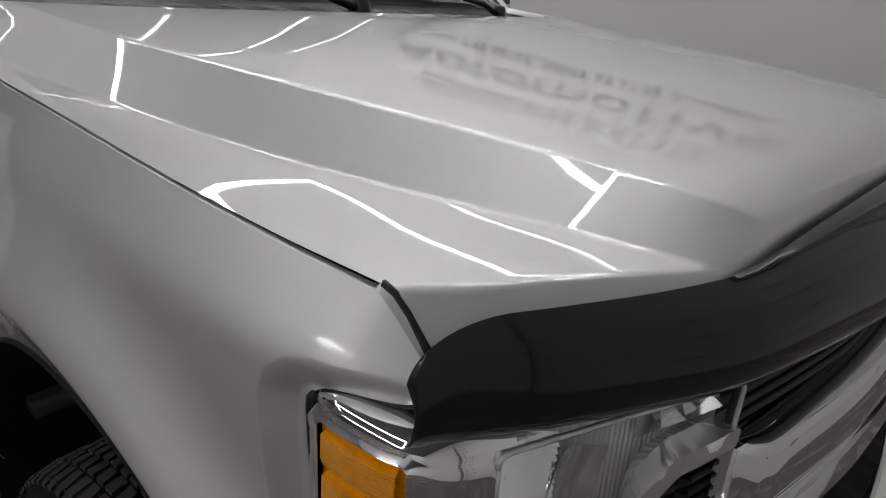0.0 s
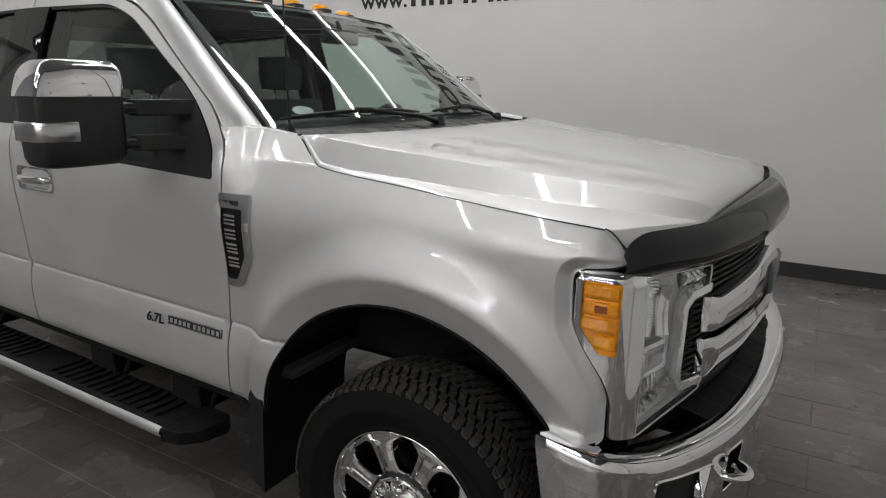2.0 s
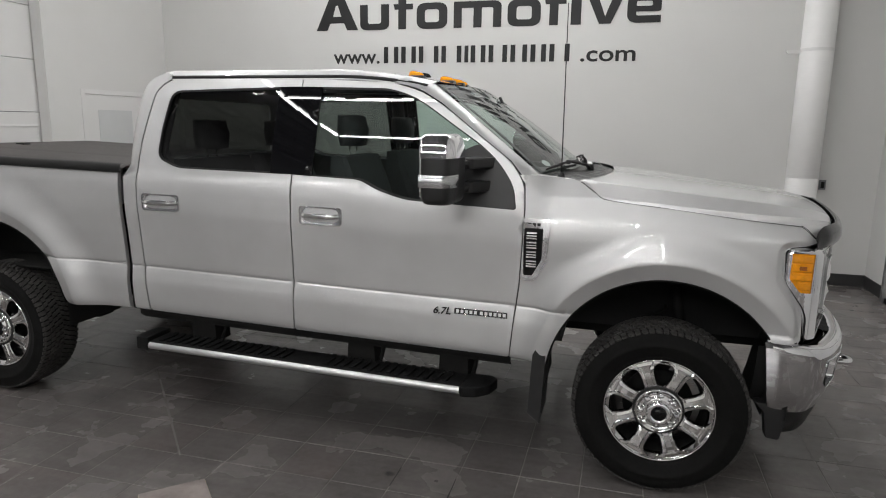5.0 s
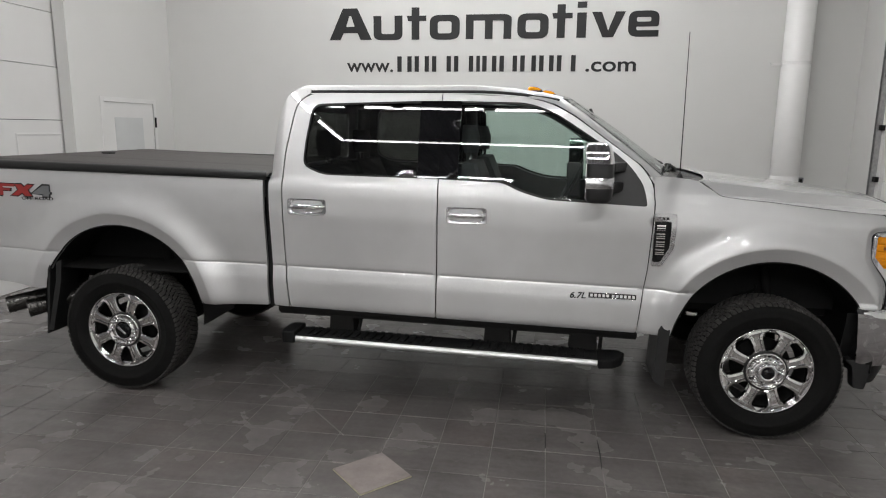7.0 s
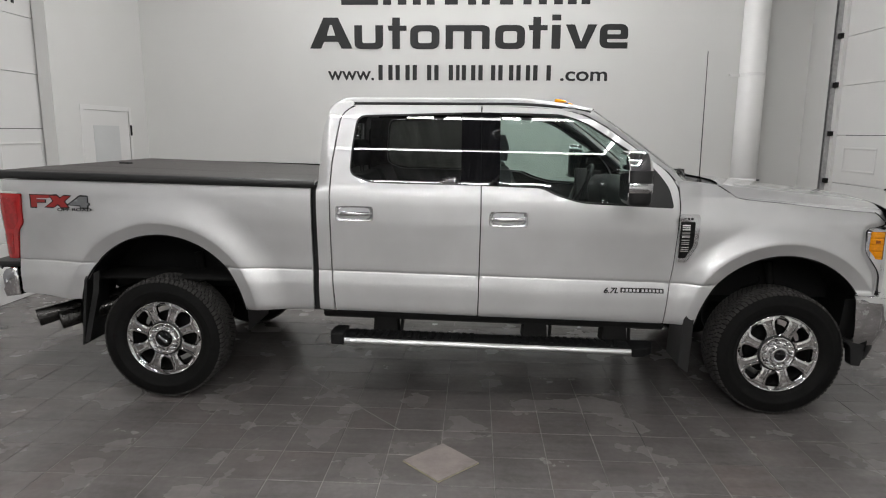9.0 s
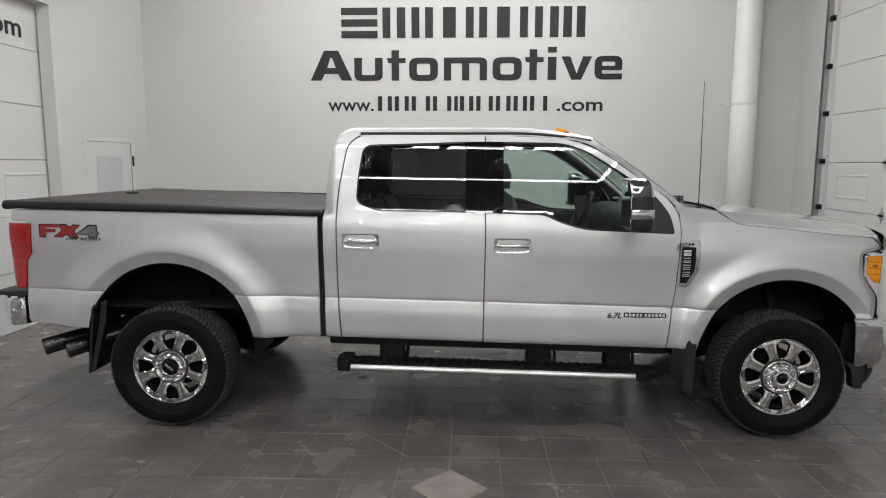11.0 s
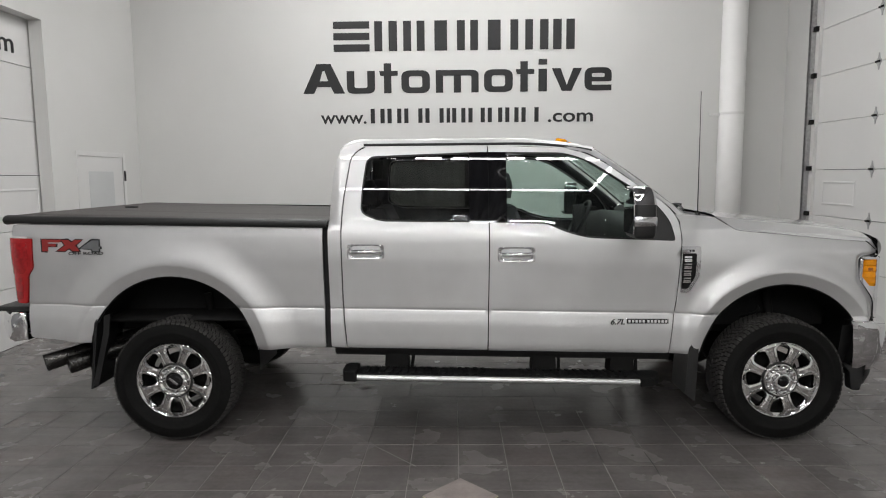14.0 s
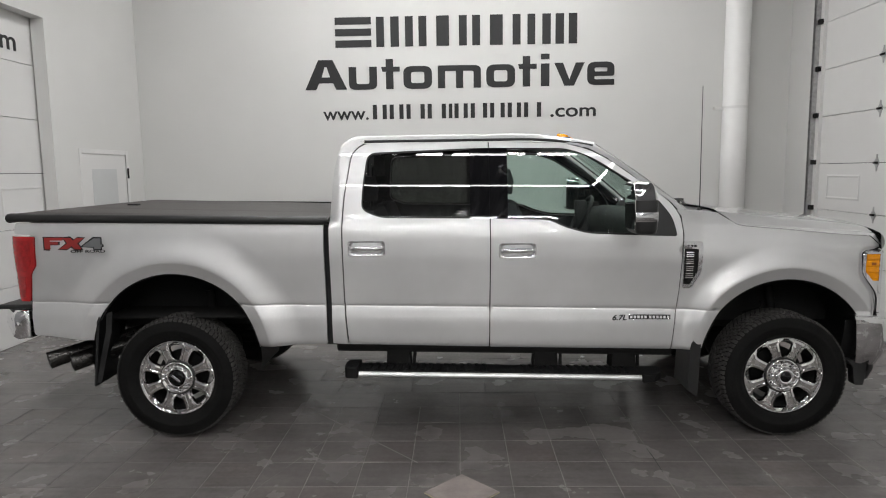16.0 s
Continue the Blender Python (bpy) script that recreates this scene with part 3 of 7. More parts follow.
def bars(name, rects, parent, material=LETTER):
    for x0, x1, z0, z1 in rects:
        part(name, box(x0, x1, -0.007, -0.001, z0, z1, 0.0015), material, parent, smooth=False)


z0, z1, w = 3.52, 3.935, 0.112
bars("bar", [(-3.847, -3.333, z0 + k * 0.1575, z0 + k * 0.1575 + 0.1) for k in range(3)], sign)
bars("bar", [(-3.263, -3.263 + w, z0, z1), (-2.741 - w, -2.741, z0, z1), (-3.06, -2.94, z0, z1)], sign)
for x0, x1 in ((-2.662, -1.98), (-1.905, -1.225)):
    bars("bar", [(x0, x0 + w, z0, z1), (x1 - w, x1, z0, z1), ((x0 + x1) / 2 - 0.09, (x0 + x1) / 2 + 0.09, z0, z1)], sign)
bars("bar", [(-1.127, -1.018, z0, z1), (-0.92, -0.80, z0, z1), (-0.735, -0.615, z0, z1), (-0.55, -0.43, z0, z1)], sign)


def fitted_text(body, x0, x1, base, size, bold, parent, name="lettering"):
    """Letters on the wall between two x, on a base line."""
    me = text_mesh(body, size, 1.0, bold, 0.003)
    lo, hi = min(v.co.x for v in me.vertices), max(v.co.x for v in me.vertices)
    for v in me.vertices:
        v.co.x = x0 + (v.co.x - lo) * (x1 - x0) / (hi - lo)
    ob = part(name, me, LETTER, parent, smooth=False)
    ob.matrix_basis = pose(0, -0.004, base, 90, 0, 0)
    return ob


def glyph(ch):
    """Broad squarish letters in a unit box: the outline and its holes."""
    R = rounded
    if ch == "A":
        return [(0, 0), (0.33, 1), (0.67, 1), (1, 0), (0.74, 0), (0.665, 0.22), (0.335, 0.22), (0.26, 0)], [[(0.40, 0.42), (0.60, 0.42), (0.525, 0.76), (0.475, 0.76)]]
    if ch == "u":
        return R([(0, 1), (0.27, 1), (0.27, 0.25), (0.73, 0.25), (0.73, 1), (1, 1), (1, 0), (0, 0)], [0, 0, 0.09, 0.09, 0, 0, 0.26, 0.26], 6), []
    if ch == "t":
        return [(0.25, 0), (0.65, 0), (0.65, 0.58), (1, 0.58), (1, 0.745), (0.65, 0.745), (0.65, 1), (0.25, 1), (0.25, 0.745), (0, 0.745), (0.07, 0.58), (0.25, 0.58)], []
    if ch == "o":
        return R([(0, 0), (1, 0), (1, 1), (0, 1)], 0.32, 7), [R([(0.27, 0.255), (0.73, 0.255), (0.73, 0.745), (0.27, 0.745)], 0.10, 5)]
    if ch == "m":
        return R([(0, 0), (0.17, 0), (0.17, 0.75), (0.42, 0.75), (0.42, 0), (0.59, 0), (0.59, 0.75), (0.83, 0.75), (0.83, 0), (1, 0), (1, 1), (0, 1)], [0, 0, 0, 0, 0, 0, 0, 0.06, 0, 0, 0.20, 0], 5), []
    if ch == "v":
        return [(0, 1), (0.29, 1), (0.50, 0.27), (0.71, 1), (1, 1), (0.66, 0), (0.34, 0)], []
    return R([(1, 0), (1, 0.25), (0.27, 0.25), (0.27, 0.39), (1, 0.39), (1, 1), (0, 1), (0, 0)], [0, 0, 0.07, 0, 0.10, 0.30, 0.32, 0.32], 6), [R([(0.27, 0.58), (0.74, 0.58), (0.74, 0.755), (0.27, 0.755)], 0.06, 4)]


for ch, x0, x1, z0, z1 in (("A", -4.299, -3.699, 2.938, 3.353), ("u", -3.670, -3.266, 2.933, 3.250), ("t", -3.205, -2.939, 2.935, 3.352), ("o", -2.889, -2.481, 2.931, 3.250), ("m", -2.397, -1.787, 2.934, 3.250),
                           ("o", -1.710, -1.301, 2.934, 3.252), ("t", -1.260, -0.996, 2.938, 3.358), ("i", -0.937, -0.816, 2.938, 3.387), ("v", -0.748, -0.322, 2.940, 3.258), ("e", -0.284, 0.099, 2.942, 3.264)):
    if ch == "i":
        part("letter", join(box(x0, x1, -0.007, -0.001, z0, z0 + 0.70 * (z1 - z0)), box(x0, x1, -0.007, -0.001, z1 - 0.17 * (z1 - z0), z1)), LETTER, sign, smooth=False)
        continue
    outline, holes = glyph(ch)
    part("letter", sheet(outline, lambda u, v: (x0 + (x1 - x0) * u, -0.007, z0 + (z1 - z0) * v), 0.2, holes, inward=(0, 0.006, 0)), LETTER, sign, smooth=False)
fitted_text("www.", -4.056, -3.40, 2.512, 0.262, 0.003, sign)
fitted_text(".com", -0.80, -0.155, 2.512, 0.262, 0.004, sign)
x = -3.338
for wd in [0.895 * v for v in (0.24, 0.24, 0.31, 0.31, 0.06, 0.23, 0.28, 0.25, 0.23, 0.29)]:
    bars("bar", [(x, x + 0.06, 2.512, 2.718), (x + wd - 0.075, x + wd - 0.015, 2.512, 2.718)] if wd > 0.1 else [(x, x + 0.05, 2.512, 2.718)], sign)
    x += wd + 0.0265

# ceiling tube lights: bright bars joined into closed loops
for (ax, ay), (bx, by), share in TUBE_LINES:
    length = math.dist((ax, ay), (bx, by))
    turn = math.degrees(math.atan2(by - ay, bx - ax))
    lamp = bpy.data.lights.new("tube_light", "AREA")
    lamp.shape, lamp.size, lamp.size_y = "RECTANGLE", length, 0.045
    lamp.energy, lamp.color = TUBE_W_PER_M * share * length, (0.985, 0.985, 0.985)
    ob = new("tube_light", lamp)
    ob.matrix_world = pose((ax + bx) / 2, (ay + by) / 2, CEIL_Z - 0.35, 0, 0, turn)
    fit_ob = empty("ceiling_light", "white linear bar lamp hung under the dark ceiling", "lamp", "ceiling bar lamps", at=pose((ax + bx) / 2, (ay + by) / 2, CEIL_Z - 0.30, 0, 0, turn))
    part("housing", prism([(-0.03, 0.0), (0.03, 0.0), (0.022, 0.06), (-0.022, 0.06)], "x", -length / 2 + 0.05, length / 2 - 0.05, 0.004), DOOR_WHITE, fit_ob, smooth=False)
    part("diffuser", box(-length / 2 + 0.05, length / 2 - 0.05, -0.021, 0.021, -0.030, -0.001, 0.006), TUBE_WHITE if share > WEAK else WEAK_WHITE, fit_ob, smooth=False)
    for hx in (-length * 0.4, length * 0.4):
        part("hanger", tube([(hx, 0, 0.055), (hx, 0, 0.30)], 0.004, 6), TRACK_STEEL, fit_ob)


# ---- the pickup truck: x forward from the front axle, y = 0 its middle ----
truck = empty("pickup_truck", "silver four-door pickup truck with chrome trim standing on dark tiles", "truck", at=pose(0, 0, 0))
WB, HUB_Z, TYRE_R = 4.06, 0.385, 0.420
RAKE = 0.02
LOW_ARCH = {"f": (0.03, 0.48, 0.55), "r": (-4.05, 0.535, 0.57)}
door_width = smooth_curve([0.54, 0.56, 0.585, 0.61, 0.64, 0.68, 0.73, 0.755, 0.775, 0.81, 0.848, 0.855, 0.859, 0.863, 0.869, 0.95, 1.10, 1.22, 1.32, 1.385, 1.425],
                          [0.922, 0.938, 0.956, 0.966, 0.970, 0.9725, 0.975, 0.9755, 0.9745, 0.9695, 0.9635, 0.961, 0.958, 0.9585, 0.9645, 0.970, 0.982, 0.991, 0.990, 0.982, 0.966])
CREASE_ZB = (0.585, 0.61, 0.64, 0.68, 0.73, 0.755, 0.775, 0.81, 0.848, 0.855, 0.859, 0.863, 0.869, 0.88)


def crease_lines(x0, x1):
    """Rows of points along the body's lower crease and lip."""
    return [[(x, zb - RAKE * (x + 2.0)) for x in np.arange(x0, x1, 0.03)] for zb in CREASE_ZB]


def flare_lines(which):
    cx, cz, r = LOW_ARCH[which]
    return [[(cx + rr * math.cos(radians(a)), cz + rr * math.sin(radians(a))) for a in np.arange(4, 177, 2.5)] for rr in (r + 0.03, r + 0.074, r + 0.08, r + 0.086, r + 0.1)]


def flare(x, z, which):
    cx, cz, r0 = LOW_ARCH[which]
    r = math.hypot(x - cx, max(z - cz, 0) if z > cz else 0.0)
    edge = r0 + 0.08
    if r > edge:
        wide, high = (0.15, 0.052) if which == "f" else (0.23, 0.044)
        u = np.clip((edge + wide - r) / wide, 0, 1)
        return high * (1.5 * u ** 2 - 0.5 * u ** 6)
    return (0.052 if which == "f" else 0.044) - 0.024 * min((edge - r) / 0.08, 1.0)


seam_z = smooth_curve([-0.44, -0.40, -0.34, -0.285, -0.14, 0.0, 0.14, 0.30, 0.45, 0.55, 0.62, 0.70], [1.475, 1.470, 1.430, 1.391, 1.373, 1.361, 1.346, 1.329, 1.3155, 1.3075, 1.298, 1.270])


seam_edge = smooth_curve([-0.44, -0.40, -0.34, -0.285, 0.0, 0.30, 0.45, 0.56, 0.66], [0.868, 0.886, 0.915, 0.938, 0.946, 0.944, 0.941, 0.935, 0.92])


LAMP_EDGE = [(0.70, 1.216), (0.54, 1.2125), (0.527, 1.209), (0.518, 1.202), (0.513, 1.191), (0.512, 1.17), (0.515, 1.08), (0.518, 1.067), (0.525, 1.055), (0.598, 0.945), (0.612, 0.90), (0.615, 0.79), (0.70, 0.79)]

RECESS = 0.034


def beside(line, off):
    """A line that follows another at a distance, on its rear and upper side."""
    out = []
    for i, p in enumerate(line):
        a, b = Vector(line[max(i - 1, 0)]), Vector(line[min(i + 1, len(line) - 1)])
        d = (b - a).normalized()
        out.append((p[0] + d.y * off, p[1] - d.x * off))
    return resample(out, 0.012)[:-8]


def half_width(x, z):
    """How far the side of the body stands off the middle, at a place along it and a height."""
    zb = z + RAKE * (x + 2.0)
    if x > -0.66:
        w = float(door_width(min(zb, 1.30)))
        w += flare(x, z, "f") * float(ease(-0.68, -0.46, x))
        zs = float(seam_z(max(x, -0.285)))
        soft = 0.020 + 0.044 * float(ease(0.45, -0.25, x))
        deep = max(0.064, zs - 1.245)
        t = z - (zs - deep)
        if t > -soft:
            rise = (t + soft) ** 2 / (4 * soft) if t < soft else t
            top = float(door_width(min(zs + RAKE * (x + 2.0), 1.30))) + flare(x, zs, "f") * float(ease(-0.68, -0.46, x))
            slope = max(0.2, (top - float(seam_edge(max(x, -0.285))) - 0.030 * float(ease(0.44, 0.72, x)) - 0.003) / deep)
            w -= slope * rise + max(0, z - zs) * (0.72 - slope)
        w -= 0.030 * float(ease(0.44, 0.72, x)) + 0.30 * max(0.0, x - 0.560) ** 2 / (abs(x - 0.560) + 0.02)
        if x > 0.42:
            d_l = float(edge_distance(LAMP_EDGE, [(x, z)])[0])
            k_l = 1 - min(1.0, d_l / RECESS)
            k_l *= 0.6 + 0.4 * k_l * (2 - k_l)
            deep_l = 0.962 - 0.30 * max(0.0, x - 0.535) * float(ease(1.14, 1.20, z))
            w += (deep_l - w) * k_l if w > deep_l else 0.0
        k = float(ease(-0.50, -0.68, x)) if x < -0.50 else 0.0
        if k > 0 and zb > 1.28:
            dz = max(0.0, zb - 1.425)
            w += (float(door_width(min(zb, 1.425))) - 0.20 * dz - 0.225 * dz * dz - w) * k
        return w
    if zb <= 1.425:
        w = float(door_width(zb))
    else:
        dz = zb - 1.425
        w = 0.966 - 0.20 * dz - 0.225 * dz * dz
    if -3.0 <= x < -2.905:
        w -= 0.045 * ((-2.905 - x) / 0.08) ** 2 * float(ease(1.40, 1.48, z))
    if x < -3.0:
        w = float(door_width(min(zb, 1.385))) + flare(x, z, "r")
        w -= 0.02 * float(ease(1.38, 1.47, zb))
    return w


def on_side(x, z, off=0.0):
    return (x, -half_width(x, z) - off, z)


def arch(which, a0, a1, n=26, grow=0.0):
    cx, cz, r = LOW_ARCH[which]
    return [(cx + (r + grow) * math.cos(radians(a)), cz + (r + grow) * math.sin(radians(a))) for a in np.linspace(a0, a1, n)]


def both(name, geo, material, parent=truck, label="", **kw):
    """A part on the near side and its mirror image on the far side."""
    near = part(name, geo, material, parent, label, **kw)
    far = part(name, mirrored(geo), material, parent, label, **kw)
    return near, far


# bed sides
bed_outline = rounded([(-3.022, 0.612), (-3.022, 1.433), (-5.09, 1.462), (-5.095, 1.385), (-4.957, 1.378), (-4.967, 1.17), (-5.005, 1.12), (-5.032, 0.92), (-5.032, 0.69), (-4.60, 0.655)], [0.01, 0.01, 0.02, 0.01, 0.02, 0.02, 0.02, 0.01, 0.02, 0.01], 3)
bed_outline += arch("r", 168, 6, 30)[0:] + [(-3.485, 0.60)]
BED_STEP = 0.035
both("bed_side", sheet(bed_outline, on_side, BED_STEP, fair=True, lines=crease_lines(-5.02, -3.02) + flare_lines("r")), PAINT, label="silver painted bed side with a flared wheel arch")

# doors
rear_door = rounded([(-2.872, 0.61), (-2.892, 0.88), (-2.893, 1.42), (-2.881, 1.60), (-2.835, 1.90), (-2.745, 1.962), (-1.922, 1.962), (-1.918, 1.28), (-1.924, 0.86), (-1.928, 0.585)], [0.02, 0.1, 0.05, 0.05, 0.06, 0.05, 0.005, 0.0, 0.0, 0.01], 4)
rear_hole = rounded([(-2.735, 1.895), (-2.06, 1.916), (-1.932, 1.918), (-1.934, 1.452), (-2.06, 1.453), (-2.64, 1.462), (-2.772, 1.515), (-2.762, 1.68)], [0.06, 0.0, 0.0, 0.0, 0.0, 0.05, 0.05, 0.02], 4)
front_door = rounded([(-1.920, 0.583), (-1.916, 0.86), (-1.910, 1.28), (-1.914, 1.962), (-1.40, 1.94), (-1.24, 1.895), (-1.115, 1.825), (-0.95, 1.705), (-0.735, 1.55), (-0.665, 1.45), (-0.655, 1.33), (-0.672, 0.95), (-0.690, 0.80), (-0.712, 0.56)], [0.01, 0, 0, 0.005, 0.06, 0.05, 0.05, 0.02, 0.05, 0.05, 0.05, 0.02, 0.02, 0.01], 4)
front_hole = rounded([(-1.902, 1.918), (-1.78, 1.916), (-1.42, 1.910), (-1.335, 1.889), (-1.24, 1.853), (-1.14, 1.792), (-1.02, 1.713), (-0.90, 1.637), (-0.80, 1.556), (-0.715, 1.44), (-0.693, 1.322), (-1.27, 1.345), (-1.43, 1.39), (-1.53, 1.438), (-1.79, 1.446), (-1.904, 1.451)], [0, 0, 0.06, 0.04, 0.04, 0.04, 0.03, 0.03, 0.06, 0.05, 0.02, 0.06, 0.05, 0.04, 0, 0], 4)


def scaled(poly, k):
    c = np.mean(poly, 0)
    return [tuple(c + (np.array(p) - c) * k) for p in poly]


def handle_parts(x, z, parent, flip):
    """A chrome pull in a chrome cup, with a lock button."""
    w = half_width(x, z)
    cup = sheet(rounded([(x - 0.124, z - 0.050), (x + 0.124, z - 0.050), (x + 0.124, z + 0.045), (x - 0.124, z + 0.048)], 0.022, 4), lambda a, b: (a, -half_width(a, b) - 0.007 + 0.034 * max(0, 1 - ((a - x) / 0.108) ** 4) * max(0, 1 - ((b - z) / 0.040) ** 2), b), 0.012, inward=(0, 0.006, 0))
    rows = []
    for i, a in enumerate(np.linspace(-0.112, 0.112, 18)):
        e = (1 - abs(a / 0.112) ** 4)
        out = 0.006 + 0.026 * e
        h = 0.0155 * (0.75 + 0.25 * e)
        rows.append([(x + a, -w - out + 0.008 * (1 - math.cos(q)) * 0.5 - 0.004 - 0.006 * math.cos(q), z + h * math.sin(q)) for q in np.linspace(0, 2 * math.pi, 12, endpoint=False)])
    pull = loft(rows, True, True)
    lock = spin([(0.0, -0.004), (0.011, -0.004), (0.012, 0.0), (0.012, 0.01)], 16)
    lock = moved(lock, Matrix.Translation((x + 0.085, -w - 0.028, z)))
    for g, nm, mt in ((cup, "handle_cup", SATIN), (pull, "handle", CHROME), (lock, "lock", SATIN)):
        part(nm, mirrored(g) if flip else g, mt, parent)


def door(name, outline, hole, flip, glass, panes, trims, handle_x, handle_z):
    g = sheet(outline, on_side, 0.035, [hole], fair=True, lines=crease_lines(-2.88, -0.68))
    ob = part(name, mirrored(g) if flip else g, PAINT, truck, "silver painted door with black window trim and a chrome handle")
    for nm, poly, mat, fn in panes:
        q = sheet(poly, fn, 0.06, inward=None)
        p = part(nm, mirrored(q) if flip else q, mat, ob, "tinted window glass")
        p.visible_shadow = False
    for nm, poly, holes, mat, fn, lb in trims:
        q = sheet(poly, fn, 0.05, holes, inward=(0, 0.012, 0))
        part(nm, mirrored(q) if flip else q, mat, ob, lb)
    handle_parts(handle_x, handle_z, ob, flip)
    card = sheet(scaled(outline, 0.965), lambda x, z: (x, -half_width(x, z) + 0.05, z), 0.08, [scaled(hole, 1.03)], inward=(0, 0.02, 0), outward=(0, 1, 0))
    part("inner_card", mirrored(card) if flip else card, DASH, ob)
    return ob


glass_plane = lambda x, z: on_side(x, z, -0.016)
trim_plane = lambda x, z: on_side(x, z, -0.004)
pillar_plane = lambda x, z: on_side(x, z, 0.0025)
b_pillar_r = [(-2.045, 1.915), (-1.9178, 1.917), (-1.9178, 1.452), (-2.045, 1.453)]
b_pillar_f = [(-1.9165, 1.917), (-1.795, 1.915), (-1.797, 1.447), (-1.9165, 1.451)]
sail = rounded([(-0.985, 1.60), (-0.905, 1.636), (-0.80, 1.553), (-0.717, 1.43), (-0.696, 1.324), (-0.99, 1.335), (-1.00, 1.50)], [0.01, 0.02, 0.06, 0.05, 0.02, 0.02, 0.05], 4)
for flip in (False, True):
    door("rear_door", rear_door, rear_hole, flip, REAR_GLASS, [("window", scaled(rear_hole, 1.0), REAR_GLASS, glass_plane)],
         [("window_trim", scaled(rear_hole, 1.012), [scaled(rear_hole, 0.955)], SEAL, trim_plane, "black rubber window trim"),
          ("pillar_cover", b_pillar_r, [], BLACK_GLOSS, pillar_plane, "gloss black pillar cover")], -2.735, 1.267)
    door("front_door", front_door, front_hole, flip, FRONT_GLASS, [("window", scaled(front_hole, 1.0), FRONT_GLASS, glass_plane)],
         [("window_trim", scaled(front_hole, 1.012), [scaled(front_hole, 0.96)], SEAL, trim_plane, "black rubber window trim"),
          ("pillar_cover", b_pillar_f, [], BLACK_GLOSS, pillar_plane, "gloss black pillar cover"),
          ("mirror_sail", sail, [], BLACK_PLASTIC, pillar_plane, "black plastic mirror base")], -1.737, 1.242)

# rear corner of the cab, sills and the dark jambs behind the gaps
corner = rounded([(-2.882, 0.61), (-2.900, 0.88), (-2.901, 1.42), (-2.889, 1.60), (-2.843, 1.905), (-2.748, 1.970), (-2.78, 2.0), (-2.90, 1.965), (-2.955, 1.82), (-2.978, 1.53), (-2.985, 1.42), (-2.982, 0.615)], [0.01, 0.1, 0.05, 0.05, 0.06, 0.03, 0.03, 0.06, 0.1, 0.05, 0.02, 0.01], 4)
both("cab_corner", sheet(corner, on_side, 0.012, fair=True, lines=crease_lines(-2.98, -2.88)), PAINT)
jamb = [(-2.96, 0.63), (-2.96, 1.42), (-2.93, 1.80), (-2.80, 1.965), (-1.40, 1.94), (-1.12, 1.83), (-0.70, 1.53), (-0.60, 1.38), (-0.62, 0.60)]
both("door_jamb", sheet(jamb, lambda x, z: on_side(x, z, -0.03), 0.06, [scaled(rear_hole, 1.04), scaled(front_hole, 1.03)], inward=None), SEAL)
# black sheet added in the open cab and bed gap for its shade
both("gap_seal", sheet([(-3.03, 0.60), (-3.03, 1.44), (-2.96, 1.44), (-2.96, 0.60)], lambda x, z: (x, -0.93, z), 0.08), SEAL)
sill_rows = [[(x, -0.955 + (0.04 if k > 1 else 0.0), 0.59 - RAKE * (x + 2.0) - dz) for k, dz in enumerate((0.0, 0.03, 0.06, 0.06))] for x in np.linspace(-2.96, -0.70, 12)]
both("sill", loft(sill_rows), DARK_METAL)

# front wing
wing = [(-0.706, 0.56), (-0.684, 0.80), (-0.666, 0.95), (-0.649, 1.33), (-0.659, 1.45), (-0.69, 1.492), (-0.60, 1.490), (-0.445, 1.473)]
wing += [(x, float(seam_z(x)) - 0.003) for x in np.linspace(-0.42, -0.27, 10)]
wing += [(x, float(seam_z(x)) - 0.0025) for x in np.linspace(-0.24, 0.57, 26)]
wing += rounded([(0.575, 1.302), (0.583, 1.2975), (0.598, 1.2855), (0.614, 1.2695), (0.634, 1.250), (0.642, 1.236), (0.60, 1.220), (0.532, 1.212), (0.512, 1.19), (0.515, 1.08), (0.525, 1.055), (0.598, 0.945), (0.612, 0.90), (0.615, 0.79), (0.60, 0.775)], [0.0] + [0.012] * 14 + [0.0], 3)
wing += [(0.50, 0.775)] + arch("f", 33, 172, 30) + [(-0.555, 0.555)]
both("wing", sheet(wing, on_side, 0.018, fair=True, inward=(0, 0.007, 0), lines=crease_lines(-0.70, -0.45) + flare_lines("f") + [beside(LAMP_EDGE, q) for q in (0.008, 0.016, 0.025, RECESS - 0.001, RECESS + 0.002)]), PAINT, label="silver painted front wing with a flared wheel arch")

# top of the wing beside the windscreen's foot
rows = []
for x in np.linspace(-0.688, -0.43, 14):
    z = float(np.interp(x, [-0.69, -0.60, -0.425], [1.4915, 1.4895, 1.4695]))
    w = half_width(x, z)
    yi = min(w - 0.004, 0.842)
    rows.append([(x, -w, z), (x, -(w * 0.6 + yi * 0.4), z + 0.004), (x, -(w * 0.2 + yi * 0.8), z + 0.003), (x, -yi, z - 0.012)])
both("wing_top", loft(rows), PAINT)

